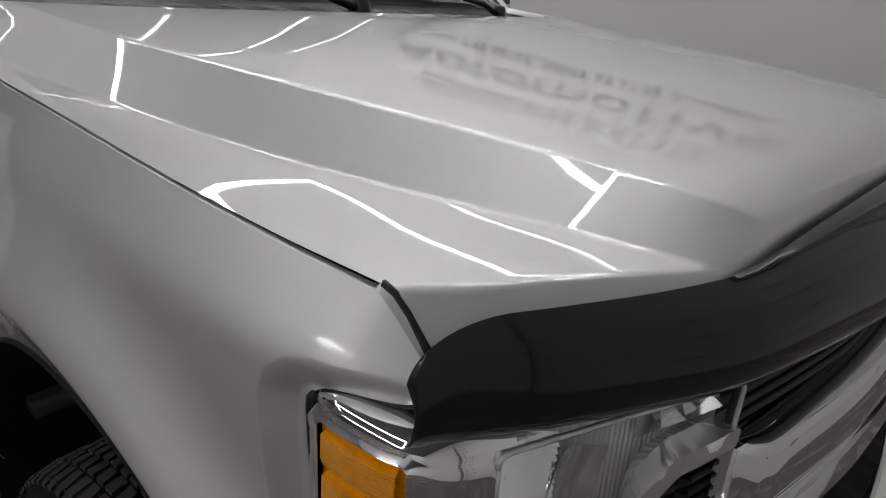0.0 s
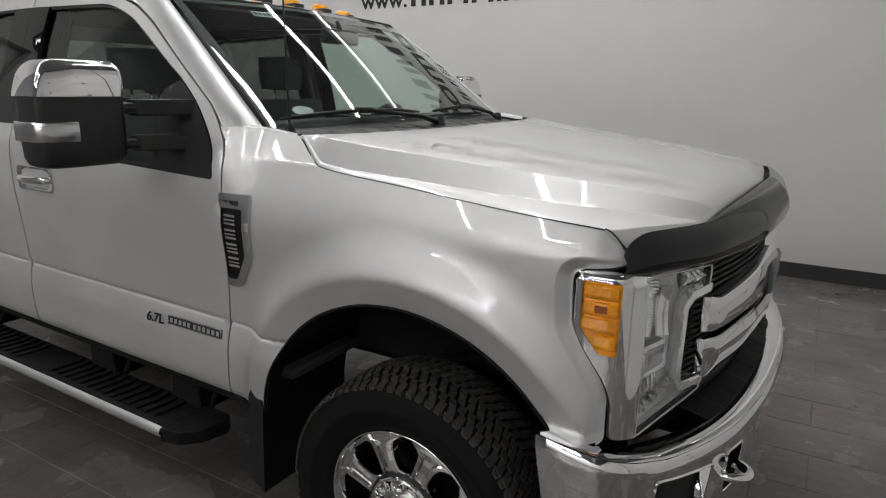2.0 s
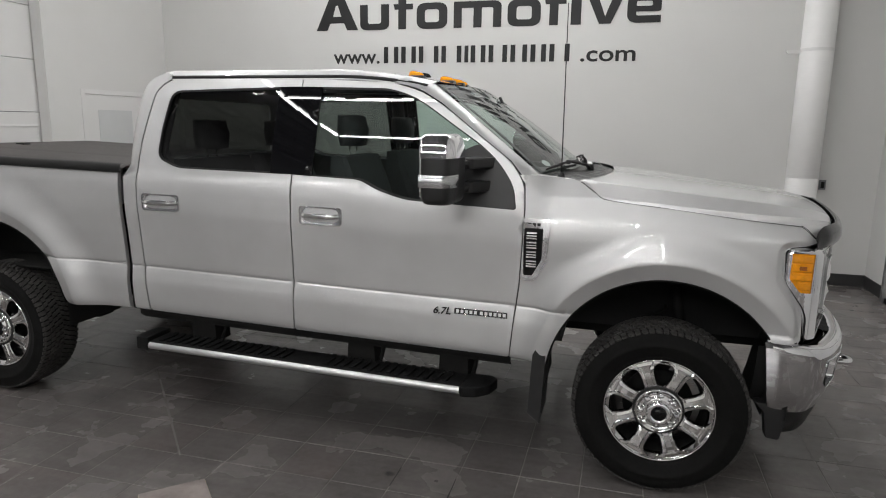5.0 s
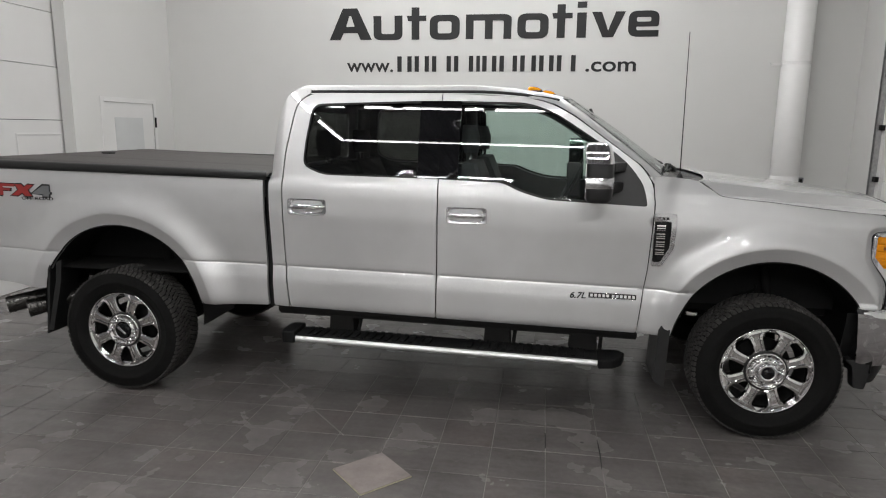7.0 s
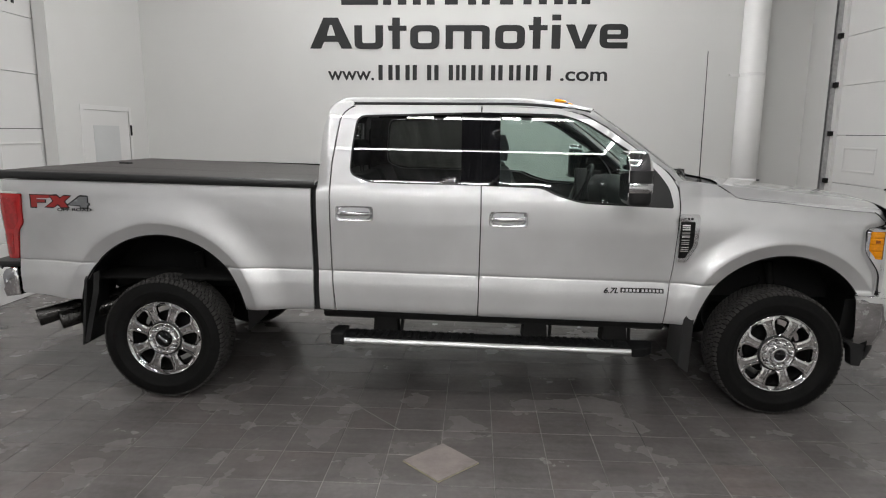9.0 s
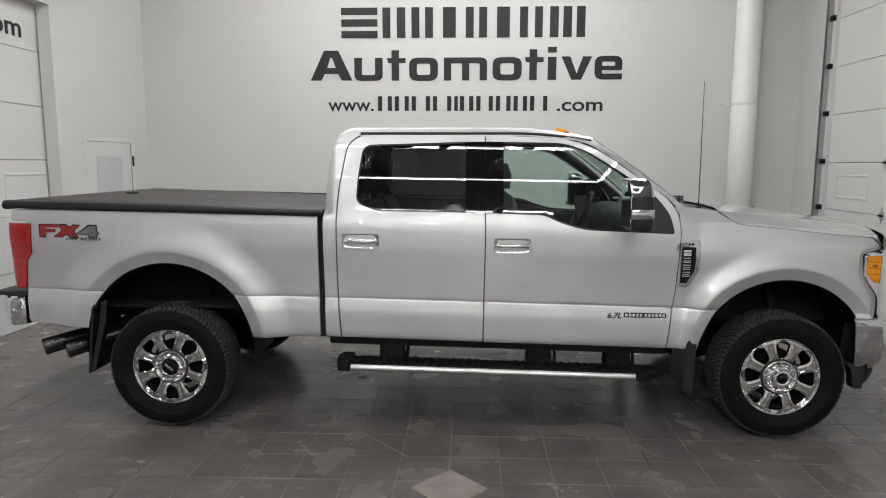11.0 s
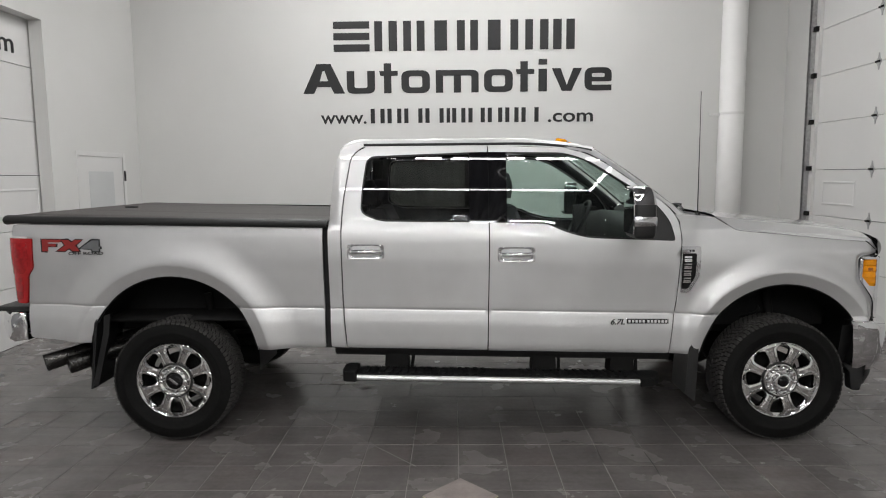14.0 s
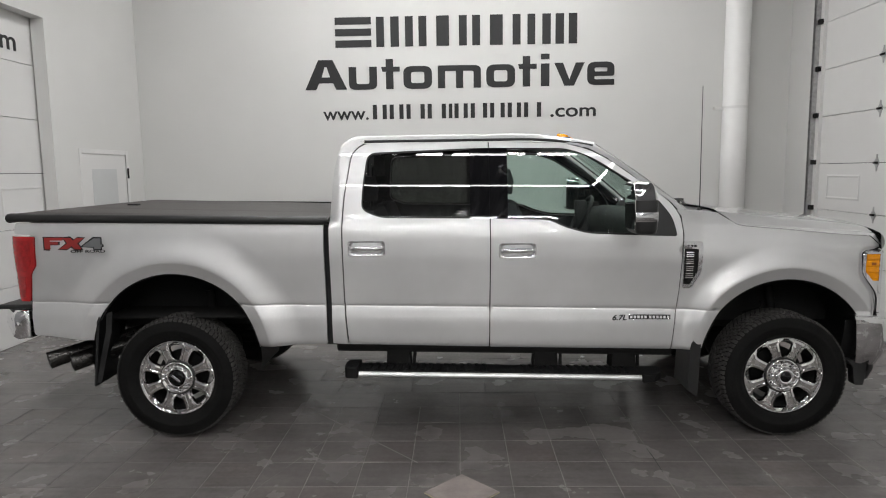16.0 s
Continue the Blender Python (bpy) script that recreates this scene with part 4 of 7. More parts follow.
# hood: lines across it, each as y and z along x
HX = [-0.44, -0.40, -0.34, -0.285, 0.0, 0.30, 0.45, 0.56, 0.66, 0.74, 0.83]
seam_y = smooth_curve(HX, [0.868, 0.886, 0.915, 0.938, 0.946, 0.944, 0.941, 0.935, 0.92, 0.905, 0.90])
edge_z = smooth_curve(HX, [1.475, 1.470, 1.430, 1.391, 1.361, 1.329, 1.316, 1.308, 1.296, 1.29, 1.285])
cre2_y = smooth_curve(HX, [0.862, 0.878, 0.902, 0.920, 0.893, 0.842, 0.808, 0.772, 0.735, 0.700, 0.66])
cre2_z = smooth_curve(HX, [1.476, 1.472, 1.434, 1.398, 1.371, 1.3445, 1.334, 1.3255, 1.316, 1.306, 1.295])
cre1_y = smooth_curve(HX, [0.845, 0.850, 0.848, 0.842, 0.802, 0.738, 0.704, 0.672, 0.645, 0.62, 0.59])
cre1_z = smooth_curve(HX, [1.477, 1.474, 1.467, 1.459, 1.429, 1.396, 1.380, 1.366, 1.352, 1.338, 1.322])
top_z = smooth_curve([-0.45, -0.30, -0.16, 0.0, 0.26, 0.50, 0.73, 0.83], [1.484, 1.476, 1.466, 1.451, 1.425, 1.400, 1.370, 1.346])
hood_front = smooth_curve([0.0, 0.30, 0.55, 0.66, 0.72, 0.80, 0.86, 0.94], [0.818, 0.795, 0.768, 0.752, 0.735, 0.683, 0.638, 0.565])
hood_rear = smooth_curve([0.0, 0.30, 0.60, 0.80, 0.886], [-0.262, -0.27, -0.315, -0.372, -0.405])
HOOD_COLS = [("c", w) for w in np.r_[np.linspace(0, 0.93, 24), 0.965, 0.985]] + [("1", w) for w in (0.0, 0.04, 0.12, 0.3, 0.5, 0.7, 0.88, 0.96)] + [("2", w) for w in (0.0, 0.05, 0.15, 0.35, 0.6, 0.8, 0.93, 1.0)]


def hood_at(x, col):
    k, w = col
    if k == "c":
        y = float(cre1_y(x)) * w
        return y, float(top_z(x)) + (float(cre1_z(x)) - float(top_z(x))) * w ** 2.6
    ya, za, yb, zb = (cre1_y, cre1_z, cre2_y, cre2_z) if k == "1" else (cre2_y, cre2_z, seam_y, edge_z)
    y = float(ya(x)) + (float(yb(x)) - float(ya(x))) * w
    sag = 0.0 if k == "1" else 0.002
    return y, float(za(x)) + (float(zb(x)) - float(za(x))) * w + sag * math.sin(math.pi * w)


def hood_z(x, y):
    a = abs(y)
    best = [hood_at(x, c) for c in HOOD_COLS]
    return float(np.interp(a, [b[0] for b in best], [b[1] for b in best]))


rows = []
for u in np.r_[np.linspace(0, 0.9, 40), 0.93, 0.955, 0.975, 0.99, 1.0]:
    half = []
    for col in HOOD_COLS:
        y = 0.9 if col[0] != "c" else 0.8 * col[1]
        for _ in range(6):
            x = float(hood_rear(min(y, 0.886))) * (1 - u) + float(hood_front(min(y, 0.94))) * u
            y, z = hood_at(x, col)
        half.append((x, y, z - 0.010 * max(0, (u - 0.95) / 0.05) ** 2 * float(ease(0.74, 0.60, y))))
    rows.append([(x, -y, z) for x, y, z in half[:0:-1]] + half)
last = rows[-1]
for dx, dz in ((0.0012, -0.0012), (0.006, -0.006), (0.010, -0.018), (0.012, -0.034), (0.010, -0.060)):
    row = []
    for x, y, z in last:
        xf, zf = x + dx + 0.075 * (-dz / 0.085) * float(ease(0.60, 0.93, abs(y))), z + dz
        k = float(ease(0.84, 0.93, abs(y)))
        row.append((xf, y + math.copysign(half_width(xf, zf) - 0.009 - abs(y), y) * k, zf))
    rows.append(row)
g = loft(rows)
part("hood", (g[0], [f[::-1] for f in g[1]]), PAINT, truck, "silver painted hood with raised centre and creases")
under = [[(x, y * 0.975, z - 0.03) for x, y, z in r] for r in rows[::6]]
part("hood_lining", loft(under), SEAL, truck)
# black bead along each hood gap, put there for the gap's shade
for s in (-1, 1):
    line = [(x, s * (float(seam_y(x)) + 0.0005), float(edge_z(x)) - 0.0065) for x in np.linspace(-0.42, 0.57, 30)] + [(x, s * (half_width(x, z) - 0.0028), z + 0.0030) for x, z in ((0.573, 1.3035), (0.583, 1.2985), (0.598, 1.2865), (0.614, 1.2705), (0.634, 1.251))]
    part("hood_seam", tube(line, [0.0026] * 30 + [0.0042] * 5, 6), SEAL, truck)

# roof
roof_front = smooth_curve([0.0, 0.4, 0.72, 0.80], [-1.10, -1.125, -1.185, -1.22])


def roof_point(u, v):
    a = abs(v)
    y = 0.785 * a
    x0, x1 = -2.945 + 0.02 * a * a, float(roof_front(min(y, 0.8)))
    x = x0 + (x1 - x0) * u
    k = float(ease(-1.75, -1.30, x))
    a0 = 0.945 - 0.065 * k
    z = 2.033 - 0.008 * k - 0.022 * a ** 2 - (0.045 - 0.010 * k) * max(0, (a - a0) / (1 - a0)) ** 2
    z -= 0.075 * max(0, (x + 1.75) / 0.65) ** 2
    z -= 0.07 * max(0, (-2.79 - x) / 0.15) ** 2
    return (x, math.copysign(y, v), z)


rows = [[roof_point(u, v) for v in np.linspace(-1, 1, 61)] for u in np.linspace(0, 1, 50)]
part("roof", (loft(rows)[0], [f[::-1] for f in loft(rows)[1]]), PAINT, truck, "silver painted roof")
for s in (-1, 1):
    edge = [r[0 if s < 0 else -1] for r in rows]
    rail_rows = []
    for x, y, z in edge:
        z2 = min(z - 0.01, 1.972)
        lower = (x, s * (half_width(min(x, -0.67), z2)), z2)
        mid_ = (x, s * (abs(y) + 0.012), z - 0.004)
        rail_rows.append([(x, y, z), mid_, lower])
    g = loft(rail_rows)
    part("roof_rail", g if s > 0 else (g[0], [f[::-1] for f in g[1]]), PAINT, truck)
    part("drip_strip", tube([(x, s * (abs(y) + 0.0), z + 0.005) for x, y, z in edge[2:]], 0.011, 6), SEAL, truck)

# windscreen and pillars
screen_rows = []
for u in np.linspace(0, 1, 16):
    row = []
    for v in np.linspace(-1, 1, 29):
        a = abs(v)
        xe, ye, ze = -0.585 + (-1.175 + 0.585) * u, 0.835 + (0.715 - 0.835) * u, 1.484 + (1.935 - 1.484) * u
        bow = (0.135 - 0.05 * u) * (1 - a ** 2)
        row.append((xe + bow, v * ye, ze + 0.014 * math.sin(math.pi * u) + 0.012 * (1 - a * a)))
    screen_rows.append(row)
ws = part("windscreen", loft(screen_rows), FRONT_GLASS, truck, "clear raked windscreen with black border")
ws.visible_shadow = False
n_r, n_c = len(screen_rows), len(screen_rows[0])


def screen_at(u, v, off=0.004):
    fu, fv = u * (n_r - 1), (v + 1) / 2 * (n_c - 1)
    i, j = min(int(fu), n_r - 2), min(int(fv), n_c - 2)
    a, b = fu - i, fv - j
    p = (Vector(screen_rows[i][j]) * (1 - a) * (1 - b) + Vector(screen_rows[i + 1][j]) * a * (1 - b) + Vector(screen_rows[i][j + 1]) * (1 - a) * b + Vector(screen_rows[i + 1][j + 1]) * a * b)
    return p + Vector((0.55, 0, 0.83)) * off


def patch(u0, u1, v0, v1, off, nu=6, nv=8):
    return loft([[screen_at(u, v, off) for v in np.linspace(v0, v1, nv)] for u in np.linspace(u0, u1, nu)])


part("black_border", join(patch(0, 1, -1, -0.955, -0.003, 14, 3), patch(0, 1, 0.955, 1, -0.003, 14, 3), patch(0, 0.045, -1, 1, -0.003, 3, 29), patch(0.965, 1, -1, 1, -0.003, 3, 29)), SEAL, ws, "black ceramic border")
part("sticker", patch(0.86, 0.915, -0.60, -0.44, -0.002, 2, 4), STICKER, ws, "pale windscreen sticker with dark bars")
for i in range(5):
    part("sticker_bar", patch(0.872, 0.903, -0.585 + i * 0.028, -0.568 + i * 0.028, -0.001, 2, 2), LETTER, ws)
part("inspection_sticker", loft([[screen_at(0.10 + 0.03 * math.sin(q) * r, -0.80 + 0.05 * math.cos(q) * r, -0.002) for q in np.linspace(0, 2 * math.pi, 16, endpoint=False)] for r in (0.02, 1)], True), STICKER, ws, "round pale sticker")
door_line = [(-0.66, 1.47), (-0.735, 1.556), (-0.95, 1.712), (-1.112, 1.832), (-1.235, 1.902), (-1.40, 1.948)]
dl = [Vector(on_side(x, z)) for x, z in door_line]


def along(pts, u):
    d = [0.0]
    for a, b in zip(pts, pts[1:]):
        d.append(d[-1] + (b - a).length)
    s = u * d[-1]
    for i in range(len(pts) - 1):
        if s <= d[i + 1] + 1e-9:
            w = (s - d[i]) / (d[i + 1] - d[i])
            return pts[i].lerp(pts[i + 1], w)
    return pts[-1]


inner_line = [Vector((-0.600, -0.848, 1.488)), Vector((-0.77, -0.815, 1.622)), Vector((-1.00, -0.768, 1.800)), Vector((-1.185, -0.728, 1.936)), Vector((-1.30, -0.74, 1.972))]
pill = []
for u in np.linspace(0, 1, 24):
    a, b = along(dl, u), along(inner_line, u)
    mid_ = (a + b) / 2 + Vector((0.012, -0.012, 0.006))
    pill.append([a, a.lerp(mid_, 0.55) + Vector((0.003, -0.003, 0.002)), mid_, mid_.lerp(b, 0.5) + Vector((0.004, -0.002, 0.003)), b, b + Vector((-0.01, 0.012, -0.014))])
g = loft(pill)
both("windscreen_pillar", g, PAINT)

# cowl, wipers and aerial
cowl_rows = []
for u in np.linspace(0, 1, 7):
    row = []
    for v in np.linspace(-1, 1, 61):
        y = v * 0.858
        a, b = Vector(screen_at(0.02, max(-1, min(1, y / 0.835)), 0)), Vector((float(hood_rear(min(abs(y), 0.862))) - 0.006, y, hood_z(float(hood_rear(min(abs(y), 0.862))), y) - 0.004))
        p = a.lerp(b, u)
        p.z += -0.016 * math.sin(math.pi * u) - 0.012 + 0.006 * (1 if (int((v + 1) * 44) % 2 and 0.2 < u < 0.8 and abs(v) < 0.8) else 0)
        row.append(p)
    cowl_rows.append(row)
part("cowl_panel", loft(cowl_rows), BLACK_PLASTIC, truck, "black slotted plastic cowl", smooth=False)
for pivot_y, hold_y, tip_y, heel_y in ((-0.06, -0.44, -0.79, -0.12), (0.64, 0.28, -0.02, 0.60)):
    def low(y, u, off):
        return Vector(screen_at(u, max(-0.98, min(0.98, y / 0.835)), off))
    base = low(pivot_y, 0.0, 0.004) + Vector((0.05, 0, -0.022))
    arm = [base, base.lerp(low(hold_y, 0.035, 0.035), 0.3) + Vector((0.01, 0, 0.012)), low(hold_y, 0.035, 0.032)]
    wip = part("wiper", tube(arm, [0.012, 0.009, 0.006], 8), BLACK_PLASTIC, truck, "black wiper arm and blade")
    blade = [low(tip_y + (heel_y - tip_y) * w, 0.03 + 0.014 * math.sin(math.pi * w), 0.014 + 0.010 * math.sin(math.pi * w)) for w in np.linspace(0, 1, 14)]
    part("blade", tube(blade, [0.004] + [0.007] * 12 + [0.004], 6), SEAL, wip)
    part("blade_holder", moved(box(-0.012, 0.012, -0.045, 0.045, -0.010, 0.012, 0.004), Matrix.Translation(low(hold_y, 0.04, 0.026))), BLACK_PLASTIC, wip)
    part("pivot", moved(spin([(0.0, 0.03), (0.018, 0.028), (0.022, 0.0), (0.024, -0.02)], 14, "z"), Matrix.Translation(base)), BLACK_PLASTIC, wip)
ant = part("aerial", tube([(-0.50, -0.83, 1.48), (-0.503, -0.832, 1.9), (-0.506, -0.834, 2.30)], [0.0035, 0.0028, 0.002], 6), BLACK_PLASTIC, truck, "thin black whip aerial")
part("aerial_base", moved(spin([(0.0, 0.02), (0.012, 0.018), (0.018, 0.0), (0.02, -0.012)], 14, "z"), Matrix.Translation((-0.50, -0.83, 1.484))), SEAL, ant)

# roof marker lamps
def roof_z(x, y):
    a = abs(y) / 0.785
    return 2.025 - 0.022 * a * a - 0.075 * max(0, (x + 1.75) / 0.65) ** 2


for y in (-0.49, -0.17, 0.02, 0.25, 0.58):
    x = -1.265 - 0.44 * y * y
    z = roof_z(x, y)
    rows = []
    for a in np.linspace(-1, 1, 13):
        s = math.sqrt(max(0, 1 - a ** 4))
        rows.append([(x + a * 0.046, y + 0.026 * s * math.cos(q), z + 0.004 + (0.026 - 0.008 * a) * s * max(0, math.sin(q))) for q in np.linspace(0, math.pi, 9)])
    lampo = part("marker_lamp", loft(rows), AMBER, truck, "amber roof marker lamp")
    part("lamp_base", moved(box(-0.054, 0.050, -0.030, 0.030, -0.014, 0.006, 0.004), Matrix.Translation((x, y, z))), BLACK_PLASTIC, lampo)
rows = [[(-1.36 + a * 0.045, -0.38 + 0.022 * math.sqrt(max(0, 1 - a * a)) * math.cos(q), 1.995 + 0.026 * math.sqrt(max(0, 1 - a * a)) * math.sin(q)) for q in np.linspace(0, math.pi, 8)] for a in np.linspace(-1, 1, 12)]
part("antenna_pod", loft(rows), DARK_METAL, truck, "small dark roof antenna pod")

# back of the cab and bed
back_hole = rounded([(-0.62, 1.50), (0.62, 1.50), (0.58, 1.86), (-0.58, 1.86)], 0.05)
cab_back = [(-0.95, 0.62), (0.95, 0.62), (0.955, 1.38), (0.915, 1.47), (0.768, 1.93), (0.72, 1.96), (-0.72, 1.96), (-0.768, 1.93), (-0.915, 1.47), (-0.955, 1.38)]
part("cab_back", sheet(cab_back, lambda y, z: (-2.975 + 0.10 * max(0, z - 1.45) ** 1.5 + 3.0 * max(0, z - 1.85) ** 2, y, z), 0.06, [back_hole], inward=(0.02, 0, 0), outward=(-1, 0, 0)), PAINT, truck)
bw = part("back_window", sheet(back_hole, lambda y, z: (-2.965 + 0.10 * max(0, z - 1.45) ** 1.5, y, z), 0.15, inward=None, outward=(-1, 0, 0)), REAR_GLASS, truck, "dark rear window")
bw.visible_shadow = False
part("bed_floor", box(-5.03, -3.02, -0.90, 0.90, 0.78, 0.80), DARK_METAL, truck)
part("tailgate", prism(rounded([(-5.10, 0.72), (-5.035, 0.72), (-5.035, 1.44), (-5.11, 1.455), (-5.125, 1.42), (-5.10, 1.38)], 0.012, 3), "y", -0.83, 0.83), PAINT, truck, "silver tailgate", sharp=40)
cover_rows = []
for y in np.linspace(-1, 1, 41):
    a = abs(y)
    row = []
    for u in np.linspace(0, 1, 40):
        x = -5.13 + (2.135) * u
        e = min(1.0, (x + 5.13) / 0.10) ** 0.5
        f = min(1.0, (1 - a) / 0.06) ** 0.5
        rib = 0.006 * (1 if abs(a - 0.45) < 0.03 or abs(a - 0.72) < 0.02 else 0)
        crown = 0.010 * float(ease(-5.12, -4.98, x)) * float(ease(1.0, 0.86, a))
        z = 1.468 - RAKE * 0.72 * (x + 3.0) + 0.012 - 0.036 * u + 0.016 * min(e, f) + crown - rib
        row.append((x, y * 0.985, z))
    cover_rows.append(row)
cv = part("bed_cover", (loft(cover_rows)[0], [f[::-1] for f in loft(cover_rows)[1]]), COVER_VINYL, truck, "black textured hard bed cover, closed")
edge_rows = []
for x in np.linspace(-5.135, -2.99, 30):
    zb = 1.452 - RAKE * 0.72 * (x + 3.0) - 0.014 * (x + 5.13) / 2.135
    edge_rows.append([(x, -0.955, zb - 0.014), (x, -0.992, zb - 0.012), (x, -1.0, zb + 0.005), (x, -0.998, zb + 0.028), (x, -0.985, zb + 0.038), (x, -0.95, zb + 0.042)])
for g in (loft(edge_rows), mirrored(loft(edge_rows))):
    part("cover_rail", g, BLACK_PLASTIC, cv, "black rail along the cover")
part("cover_rear_rail", tube([(-5.135, y, 1.49) for y in np.linspace(-0.97, 0.97, 9)], 0.03, 8), BLACK_PLASTIC, cv)
part("cover_lock", box(-4.80, -4.72, -0.06, 0.0, 1.516, 1.536, 0.004), SEAL, cv)

# tail lamps
DEEP_RED = plain("deep_red_lens", (0.34, 0.008, 0.010), 0.12, coat=0.8, vary=0.3, scale=40)
tail = rounded([(-5.145, 1.375), (-4.962, 1.368), (-4.972, 1.17), (-5.010, 1.118), (-5.036, 0.925), (-5.14, 0.93)], [0.02, 0.015, 0.02, 0.03, 0.015, 0.02], 4)
for fl in (False, True):
    g = sheet(tail, lambda x, z: (x, -half_width(x, z) - 0.012 + 0.06 * max(0, (-5.08 - x) / 0.065) ** 2, z), 0.02, inward=(0, 0.05, 0))
    tl = part("tail_lamp", mirrored(g) if fl else g, RED_LENS, truck, "red tail lamp")
    for fld in ([(-5.115, 1.345), (-4.99, 1.34), (-4.995, 1.19), (-5.035, 1.13), (-5.115, 1.13)], [(-5.115, 1.10), (-5.045, 1.10), (-5.06, 0.955), (-5.115, 0.955)]):
        q = sheet(rounded(fld, 0.012, 3), lambda x, z: (x, -half_width(x, z) - 0.0145 + 0.06 * max(0, (-5.08 - x) / 0.065) ** 2, z), 0.02, inward=(0, 0.004, 0))
        part("lamp_segment", mirrored(q) if fl else q, DEEP_RED, tl, "deep red lamp field")

# rear bumper and exhaust
rb = []
for y in np.linspace(-1, 1, 25):
    a = abs(y)
    xo = -5.34 + 0.17 * max(0, (a - 0.75) / 0.25) ** 2
    rb.append([(-5.06, y * 0.965, 0.86), (xo + 0.02, y * 0.965, 0.865), (xo, y * 0.97, 0.845), (xo - 0.01, y * 0.972, 0.76), (xo + 0.02, y * 0.965, 0.66), (-5.06, y * 0.955, 0.67)])
bump = part("rear_bumper", (loft(rb)[0], [f[::-1] for f in loft(rb)[1]]), CHROME, truck, "chrome rear bumper with a black step pad")
cen_x = sum(p[0] for p in rb[0]) / 6
end_rows = [[(cen_x + (p[0] - cen_x) * k, p[1] - dy, 0.76 + (p[2] - 0.76) * k) for p in rb[0]] for k, dy in ((1.0, 0.0), (0.985, 0.006), (0.95, 0.011), (0.88, 0.015), (0.4, 0.019), (0.02, 0.020))]
both("bumper_end", loft(end_rows, True), CHROME, bump)
part("step_pad", box(-5.30, -5.04, -0.93, 0.93, 0.862, 0.895, 0.012), BLACK_PLASTIC, bump)
for x, z in ((-4.96, 0.506), (-4.80, 0.488)):
    pth = [(x + 0.55, -0.45, z + 0.12), (x + 0.30, -0.68, z + 0.07), (x + 0.13, -0.84, z + 0.03), (x, -0.955, z)]
    ex = part("exhaust_tip", tube(pth, [0.05, 0.05, 0.056, 0.06], 18, False), plain("dark_steel_pipe", (0.06, 0.057, 0.055), 0.28, metal=0.9, vary=0.2, scale=15), truck, "dark steel exhaust tip")
    part("tip_bore", tube([(x + 0.09, -0.876, z + 0.02), (x + 0.004, -0.952, z)], [0.05, 0.055], 18, False), SEAL, ex)


# wheels
def tyre_geo():
    w, R = 0.138, TYRE_R
    prof = [(0.245, -0.085), (0.252, -0.105), (0.262, -0.112), (0.275, -0.119), (0.277, -0.122), (0.290, -0.127), (0.325, -0.139), (0.328, -0.141), (0.342, -0.1415), (0.345, -0.1395), (0.362, -0.139), (0.392, -0.131), (0.407, -0.120), (0.4105, -0.108), (0.4115, -0.05), (0.4115, 0.05), (0.4105, 0.108), (0.407, 0.120), (0.362, 0.1385), (0.31, 0.136), (0.262, 0.112), (0.245, 0.085)]
    return spin(prof, 72)


def tread_geo():
    """Blocks of an all-terrain tread: staggered ribs and shoulder lugs."""
    geos = []
    n = 78
    for i in range(n):
        a = 2 * math.pi * i / n
        for y0, y1, sh, wd, r1 in ((-0.136, -0.120, 0.0, 0.62, 0.4085), (-0.127, -0.094, 0.0, 0.76, 0.4150), (-0.089, -0.062, 0.5, 0.74, 0.4180), (-0.057, -0.030, 0.15, 0.72, 0.4195), (-0.025, 0.002, 0.55, 0.72, 0.4200), (0.007, 0.031, 0.05, 0.72, 0.4200), (0.036, 0.061, 0.65, 0.74, 0.4195), (0.066, 0.091, 0.3, 0.74, 0.4180), (0.096, 0.127, 0.8, 0.76, 0.4150)):
            c = a + sh * 2 * math.pi / n
            h = wd * math.pi / n
            skew = (0.014 if i % 2 else 0.006) * (1 if y0 < 0 else -1)
            r0 = 0.402
            vs = []
            for r, k in ((r0, 1.0), (r1, 0.9)):
                for yy, t in ((y0, -1), (y1, -1), (y1, 1), (y0, 1)):
                    ang = c + t * h * k + skew * (1 if yy == y1 else -1)
                    rr = r - (0.006 if abs(yy) > 0.12 else 0.0)
                    vs.append((rr * math.cos(ang), yy, rr * math.sin(ang)))
            geos.append((vs, [(4, 5, 6, 7), (0, 1, 5, 4), (1, 2, 6, 5), (2, 3, 7, 6), (3, 0, 4, 7)]))
    return join(*geos)


def spoke_geo(k, n=8):
    """One broad forked spoke with a raised ridge."""
    a = 2 * math.pi * k / n + math.pi / 8
    rows = []
    for r, hw, lift, dish in ((0.112, 0.0445, 0.000, 0.0), (0.119, 0.039, 0.004, 0.15), (0.126, 0.034, 0.008, 0.5), (0.135, 0.0315, 0.011, 1.0), (0.165, 0.0315, 0.014, 1.0), (0.195, 0.0345, 0.014, 1.0), (0.211, 0.039, 0.013, 1.0), (0.219, 0.045, 0.011, 0.7), (0.226, 0.060, 0.009, 0.3), (0.232, 0.082, 0.007, 0.0), (0.249, 0.099, 0.004, 0.0)):
        row = []
        for s, out in ((-1, -0.030), (-1, -0.005), (-0.90, 0.0), (-0.50, 0.003), (-0.40, -0.0075 * dish), (0.40, -0.0075 * dish), (0.50, 0.003), (0.90, 0.0), (1, -0.005), (1, -0.030)):
            row.append((r, s * hw, lift + out))
        rows.append(row)
    v, f = loft(rows)
    c, s = math.cos(a), math.sin(a)
    return [(x * c - t * s, -0.098 - o, x * s + t * c) for x, t, o in v], f


